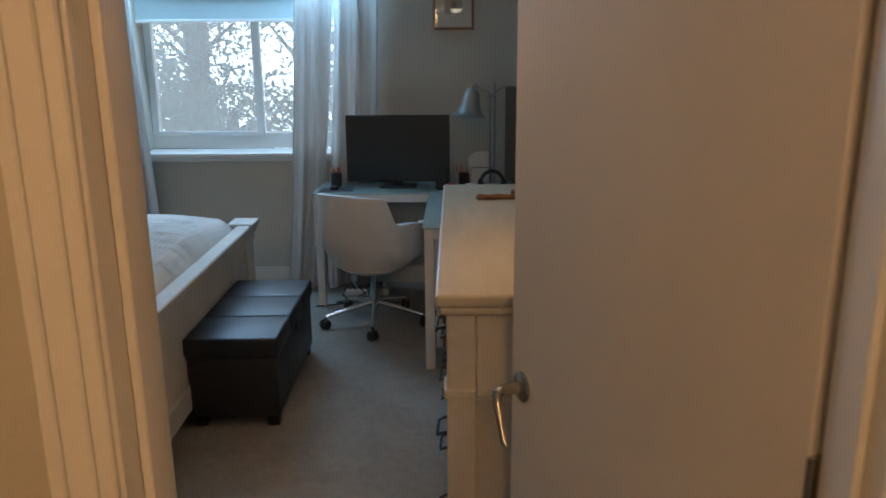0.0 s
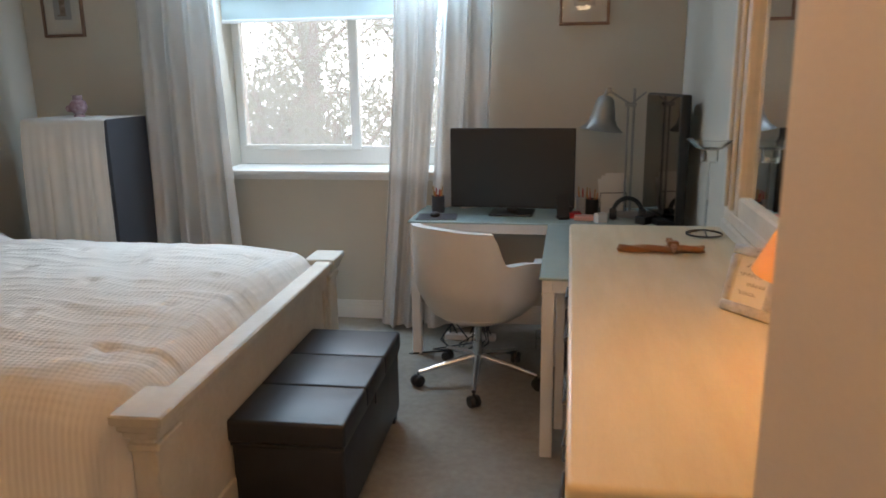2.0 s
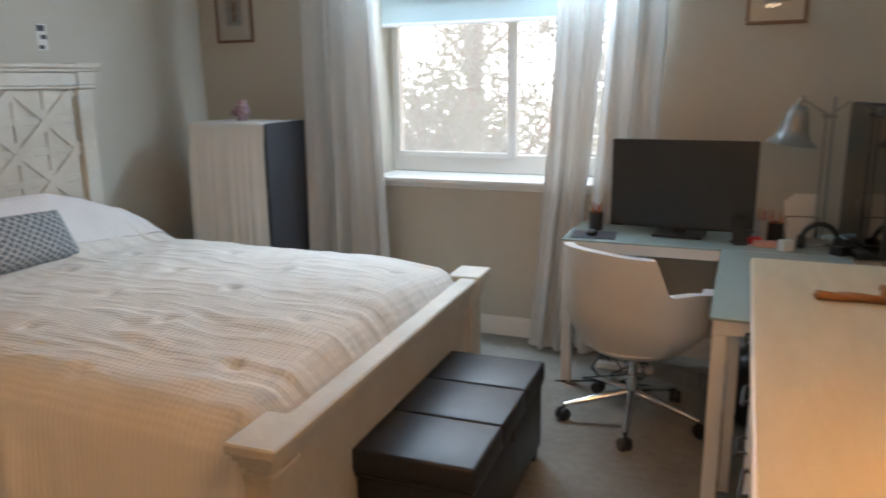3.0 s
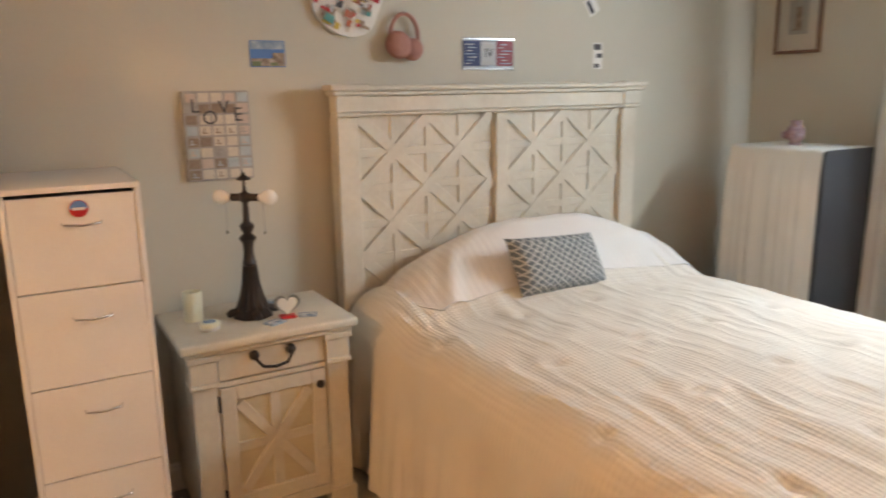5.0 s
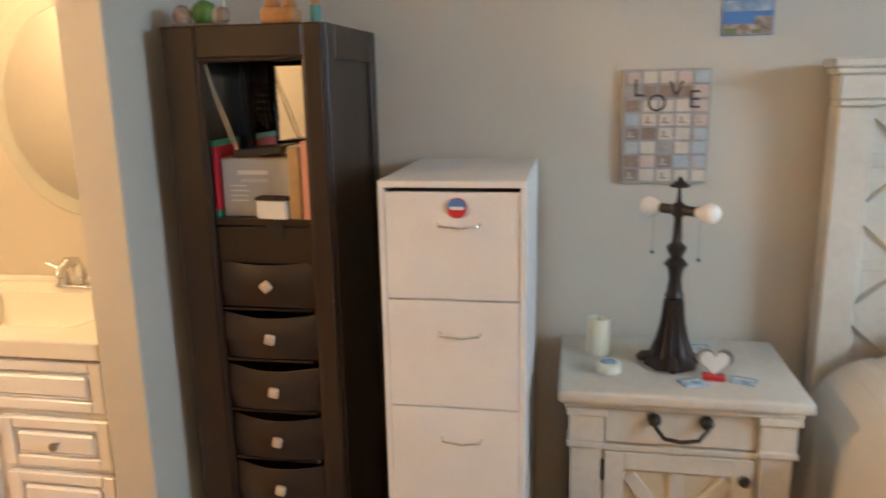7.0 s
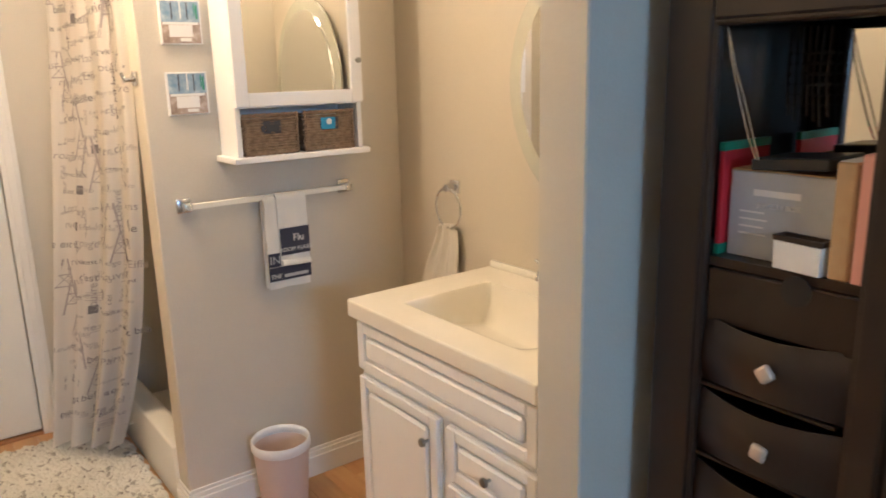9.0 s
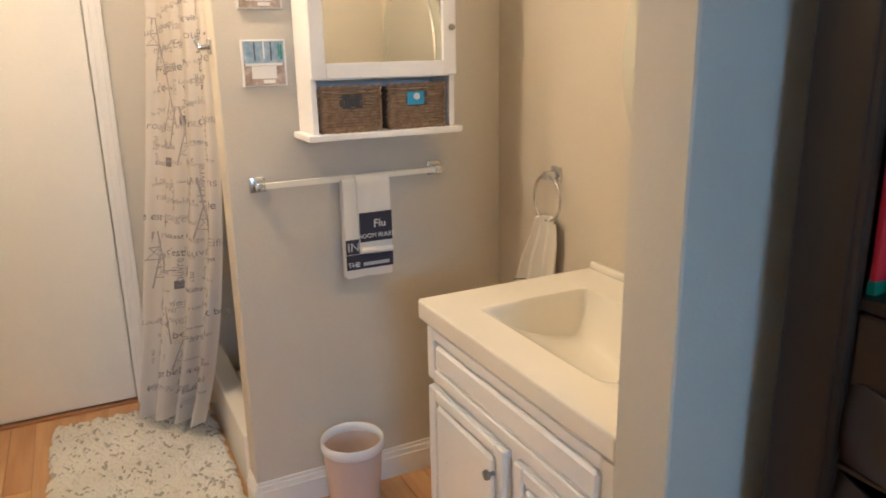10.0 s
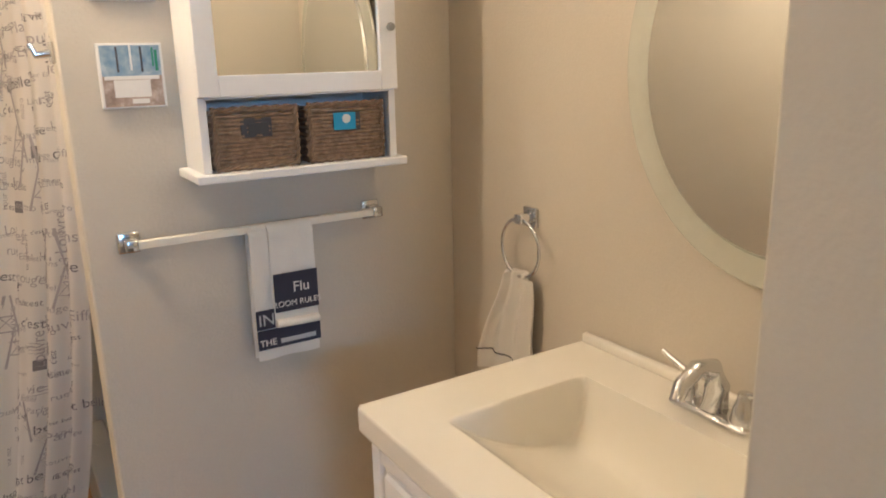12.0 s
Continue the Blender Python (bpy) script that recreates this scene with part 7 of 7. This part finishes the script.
for i in range(4):
    part("envelope", boxes(((-0.068 + 0.012 * i, -0.02 + 0.011 * i, 0.005), (0.055 + 0.004 * i, -0.018 + 0.011 * i, 0.20 + 0.012 * (i % 3)), 0, pose(0, 0, 0, -4, 3 * (i - 1.5)))), M_PAPER, lh)
M_PENC = [shader("pencil_" + n, c, 0.4)[0] for n, c in (("orange", (0.6, 0.2, 0.04)), ("red", (0.5, 0.04, 0.04)), ("tan", (0.45, 0.28, 0.12)))]
for k, (x, y, m) in enumerate(((0.06, 7.98, M_BLACK), (0.01, 8.05, M_GREYBOX), (-0.80, 8.02, M_SHELF))):
    cup = thing("pen_cup", (x, y, DZ), ("black", "grey", "dark blue")[k] + " pen cup full of pencils and pens", "pen cup", 30 * k, "pen cups")
    part("cup", lathe([(0, 0), (0.034, 0), (0.036, 0.004), (0.036, 0.095), (0.033, 0.095), (0.032, 0.006), (0, 0.006)], 22), m, cup, smooth=50)
    for j in range(6):
        a = j * 1.05
        part("pencil", tube([(0.012 * math.cos(a), 0.012 * math.sin(a), 0.008), (0.028 * math.cos(a), 0.028 * math.sin(a), 0.125 + 0.012 * (j % 3))], 0.0035, 6), M_PENC[j % 3], cup)
for k, (x, y, w, d, h, m, lab) in enumerate(((0.015, 7.87, 0.05, 0.035, 0.022, M_PINK, "pad of pink sticky notes"), (0.02, 7.875, 0.035, 0.03, 0.03, M_RED, "small red box of clips"), (-0.07, 7.93, 0.02, 0.02, 0.06, M_BLACK, "small black desk stand"), (0.10, 7.80, 0.03, 0.02, 0.05, M_WHITE, "small white desk clock"), (0.33, 7.80, 0.05, 0.03, 0.04, M_BLACK, "small black desk box"))):
    it = thing("desk_item", (x if k != 1 else -0.035, y + (0.05 if k == 1 else 0), DZ), lab + " on the corner desk", "desk item", 12 * k)
    part("body", boxes(((-w, -d, 0), (w, d, h), 0.003, None, 2)), m, it)
ms = thing("computer_mouse", (-0.79, 7.86, DZ + 0.004), "black computer mouse on a pad", "mouse", 20)
blob("shell", ms, (0, 0, 0.012), 0.03, M_BLACK, 0.55)
mp = thing("mouse_pad", (-0.78, 7.87, DZ), "thin grey mouse pad on the desk", "mouse pad", 5)
part("pad", boxes(((-0.11, -0.09, 0), (0.11, 0.09, 0.004), 0.001)), M_SHELF, mp)
phn = thing("desk_phone_stand", (-0.09, 7.86, DZ), "small tilted black phone on a stand", "phone", 15)
part("phone", boxes(((-0.035, -0.004, 0.01), (0.035, 0.004, 0.13), 0.003, pose(0, 0, 0, -22))), M_BLACK, phn)
part("stand", boxes(((-0.03, -0.01, 0.0), (0.03, 0.06, 0.012), 0.003)), M_BLACK, phn)

# under the desk
bag = thing("black_bag", (0.12, 7.62, 0), "soft black bag on the carpet under the desk", "bag")
part("body", boxes(((-0.20, -0.13, 0.0), (0.17, 0.16, 0.34), 0.07, None, 4)), M_BLACK, bag, smooth=60)
part("strap", tube([(-0.12, -0.02, 0.33), (-0.06, -0.02, 0.42), (0.02, -0.02, 0.42), (0.08, -0.02, 0.33)], 0.010, 8), M_BLACK, bag, smooth=60)
pw = thing("power_strip", (-0.62, 8.02, 0), "white power strip with tangled black cables under the desk", "power strip")
part("strip", boxes(((-0.15, -0.025, 0.0), (0.15, 0.025, 0.035), 0.005)), M_WHITE, pw)
rnd = random.Random(3)
for k in range(7):
    a = rnd.uniform(0, 6.28)
    x0 = -0.12 + 0.04 * k
    pts = [(x0, 0, 0.035), (x0 + rnd.uniform(-.05, .05), -0.03, 0.10), (x0 + rnd.uniform(-.15, .15), -0.12 + rnd.uniform(-.05, .05), 0.03), (x0 + rnd.uniform(-.2, .2), -0.2, 0.006), (x0 + rnd.uniform(-.25, .25), rnd.uniform(-.3, -.1), 0.006)]
    sm = []
    for i in range(len(pts) - 1):
        for j in range(5):
            t = j / 5
            t2 = t * t * (3 - 2 * t)
            sm.append(Vector(pts[i]).lerp(Vector(pts[i + 1]), t2))
    part("cable", tube(sm, 0.004, 6), M_BLACK, pw)
bx = thing("metal_wire_stand", (0.02, 8.0, 0), "thin chrome wire foot rest under the desk", "foot rest")
part("wire", tube([(-0.25, -0.1, 0.01), (-0.25, -0.1, 0.12), (0.05, -0.1, 0.12), (0.05, -0.1, 0.01), (0.05, 0.08, 0.01), (-0.25, 0.08, 0.01)], 0.005, 8, None, True), M_CHROME, bx, smooth=50)

# cushion on the bed
cu = thing("patterned_cushion", (-2.905, 6.40, 0.752), "grey and white patterned lumbar cushion on the bed", "cushion", 5)


def make_cushion_print():
    m, n, l, b = shader("wavy_grey_print", (0.2, 0.2, 0.2), 0.85, 0, 0.2)
    v = coords(n, l)
    outs = []
    for turn in (0.62, -0.62):
        mp, w = n.new("ShaderNodeMapping"), n.new("ShaderNodeTexWave")
        mp.inputs["Rotation"].default_value = (turn, 0, 0)
        w.bands_direction, w.wave_profile = "Z", "SIN"
        w.inputs["Scale"].default_value, w.inputs["Distortion"].default_value, w.inputs["Detail"].default_value, w.inputs["Detail Scale"].default_value = 13, 1.6, 1, 2.0
        l.new(v, mp.inputs["Vector"])
        l.new(mp.outputs["Vector"], w.inputs["Vector"])
        outs.append(w.outputs["Fac"])
    mx = n.new("ShaderNodeMath")
    mx.operation = "MAXIMUM"
    l.new(outs[0], mx.inputs[0])
    l.new(outs[1], mx.inputs[1])
    tint(n, l, b, mx.outputs[0], (0.13, 0.155, 0.17), (0.46, 0.47, 0.46), 0.80, 0.96)
    relief(n, l, b, noise_tex(n, l, v, 400, 2), 0.3, 0.001)
    return m


def cushion(w, h, t):
    bm = bmesh.new()
    nn = 22
    sides = []
    for s in (1, -1):
        g = []
        for i in range(nn + 1):
            row = []
            for j in range(nn + 1):
                a, b = 2 * i / nn - 1, 2 * j / nn - 1
                pin = 1 - 0.07 * (1 - abs(a)) * 0 - 0.06 * (1 - b * b) * (abs(a) ** 4)
                pin2 = 1 - 0.07 * (1 - a * a) * (abs(b) ** 4)
                th = t * (max(0, 1 - a ** 4) * max(0, 1 - b ** 4)) ** 0.6
                row.append(bm.verts.new((s * th, a * w / 2 * pin, b * h / 2 * pin2)))
            g.append(row)
        sides.append(g)
    for g in sides:
        for i in range(nn):
            for j in range(nn):
                bm.faces.new((g[i][j], g[i + 1][j], g[i + 1][j + 1], g[i][j + 1]))
    bmesh.ops.remove_doubles(bm, verts=bm.verts, dist=1e-5)
    return bm


bm = cushion(0.50, 0.262, 0.065)
bmesh.ops.transform(bm, matrix=pose(-0.055, 0, 0.13, -4, -32, 0), verts=bm.verts)
part("cover", bm, make_cushion_print(), cu, smooth=80)

# ceiling fitting of the bedroom: two lit bowls and a pull chain
M_BOWL = shader("lit_bowl_glass", (0.9, 0.88, 0.8), 0.3)
M_BOWL[3].inputs["Emission Color"].default_value = (1.0, 0.84, 0.60, 1)
M_BOWL[3].inputs["Emission Strength"].default_value = 9.0
rl = thing("ceiling_light", (-0.10, 5.0, CEIL), "ceiling light with two lit glass bowls and a pull chain", "ceiling light")
part("canopy", lathe([(0, 0), (0.07, 0), (0.065, -0.03), (0.02, -0.045), (0, -0.045)], 28), M_STEEL, rl, smooth=50)
part("stem", tube([(0, 0, -0.04), (0, 0, -0.22)], 0.012, 14), M_STEEL, rl, smooth=50)
part("hub", lathe([(0, -0.19), (0.05, -0.20), (0.055, -0.235), (0.03, -0.26), (0, -0.26)], 24), M_STEEL, rl, smooth=50)
for sx in (-1, 1):
    ar = part("arm", tube([(0, 0, -0.22), (0.09 * sx, 0, -0.21), (0.13 * sx, 0, -0.23)], 0.008, 10), M_STEEL, rl, smooth=50)
    part("bowl", lathe([(0, -0.30), (0.03, -0.297), (0.055, -0.283), (0.068, -0.26), (0.066, -0.258), (0.05, -0.278), (0, -0.292)], 28, (0.13 * sx, 0, 0)), M_BOWL[0], ar, "lit glass bowl", 60)
part("pull_chain", tube([(0.02, 0, -0.25), (0.02, 0, -0.42)], 0.002, 6), M_CHROME, rl)

# hall ceiling lamp: unseen, its glowing dome assumed as the hall's light source
hl = thing("ceiling_lamp", (0.1, 2.0, CEIL), "unseen round white glass ceiling lamp assumed in the hall", "ceiling lamp")
part("canopy", lathe([(0, 0), (0.10, 0), (0.10, -0.02), (0, -0.022)], 28), M_STEEL, hl, smooth=50)
M_DOME = shader("lit_opal_glass", (0.9, 0.88, 0.8), 0.3)
M_DOME[3].inputs["Emission Color"].default_value = (1.0, 0.80, 0.55, 1)
M_DOME[3].inputs["Emission Strength"].default_value = 7.0
part("dome", lathe([(0, -0.12), (0.06, -0.112), (0.11, -0.085), (0.14, -0.045), (0.145, -0.024), (0, -0.023)], 32), M_DOME[0], hl, "lit opal glass dome", 60)

# bathroom floorboards
rnd = random.Random(8)
shared = {}
x, col = -3.50, 0
while x < -1.20:
    y = 1.005 - rnd.uniform(0, 0.8)
    while y < 3.55:
        y0, y1 = max(y, 1.005), min(y + 0.9, 3.555)
        if y1 - y0 > 0.05:
            key = round(y1 - y0, 2)
            if key not in shared:
                bm = boxes(((0, 0, 0), (0.096, key - 0.0015, 0.008), 0.0012))
                me = bpy.data.meshes.new("floorboard")
                bm.to_mesh(me)
                bm.free()
                me.materials.append(M_OAK)
                shared[key] = me
            ob = new("floorboard", shared[key])
            ob.parent = bath_floor
            ob.location = (x, y0, -0.0085)
        y += 0.9
    x += 0.0975
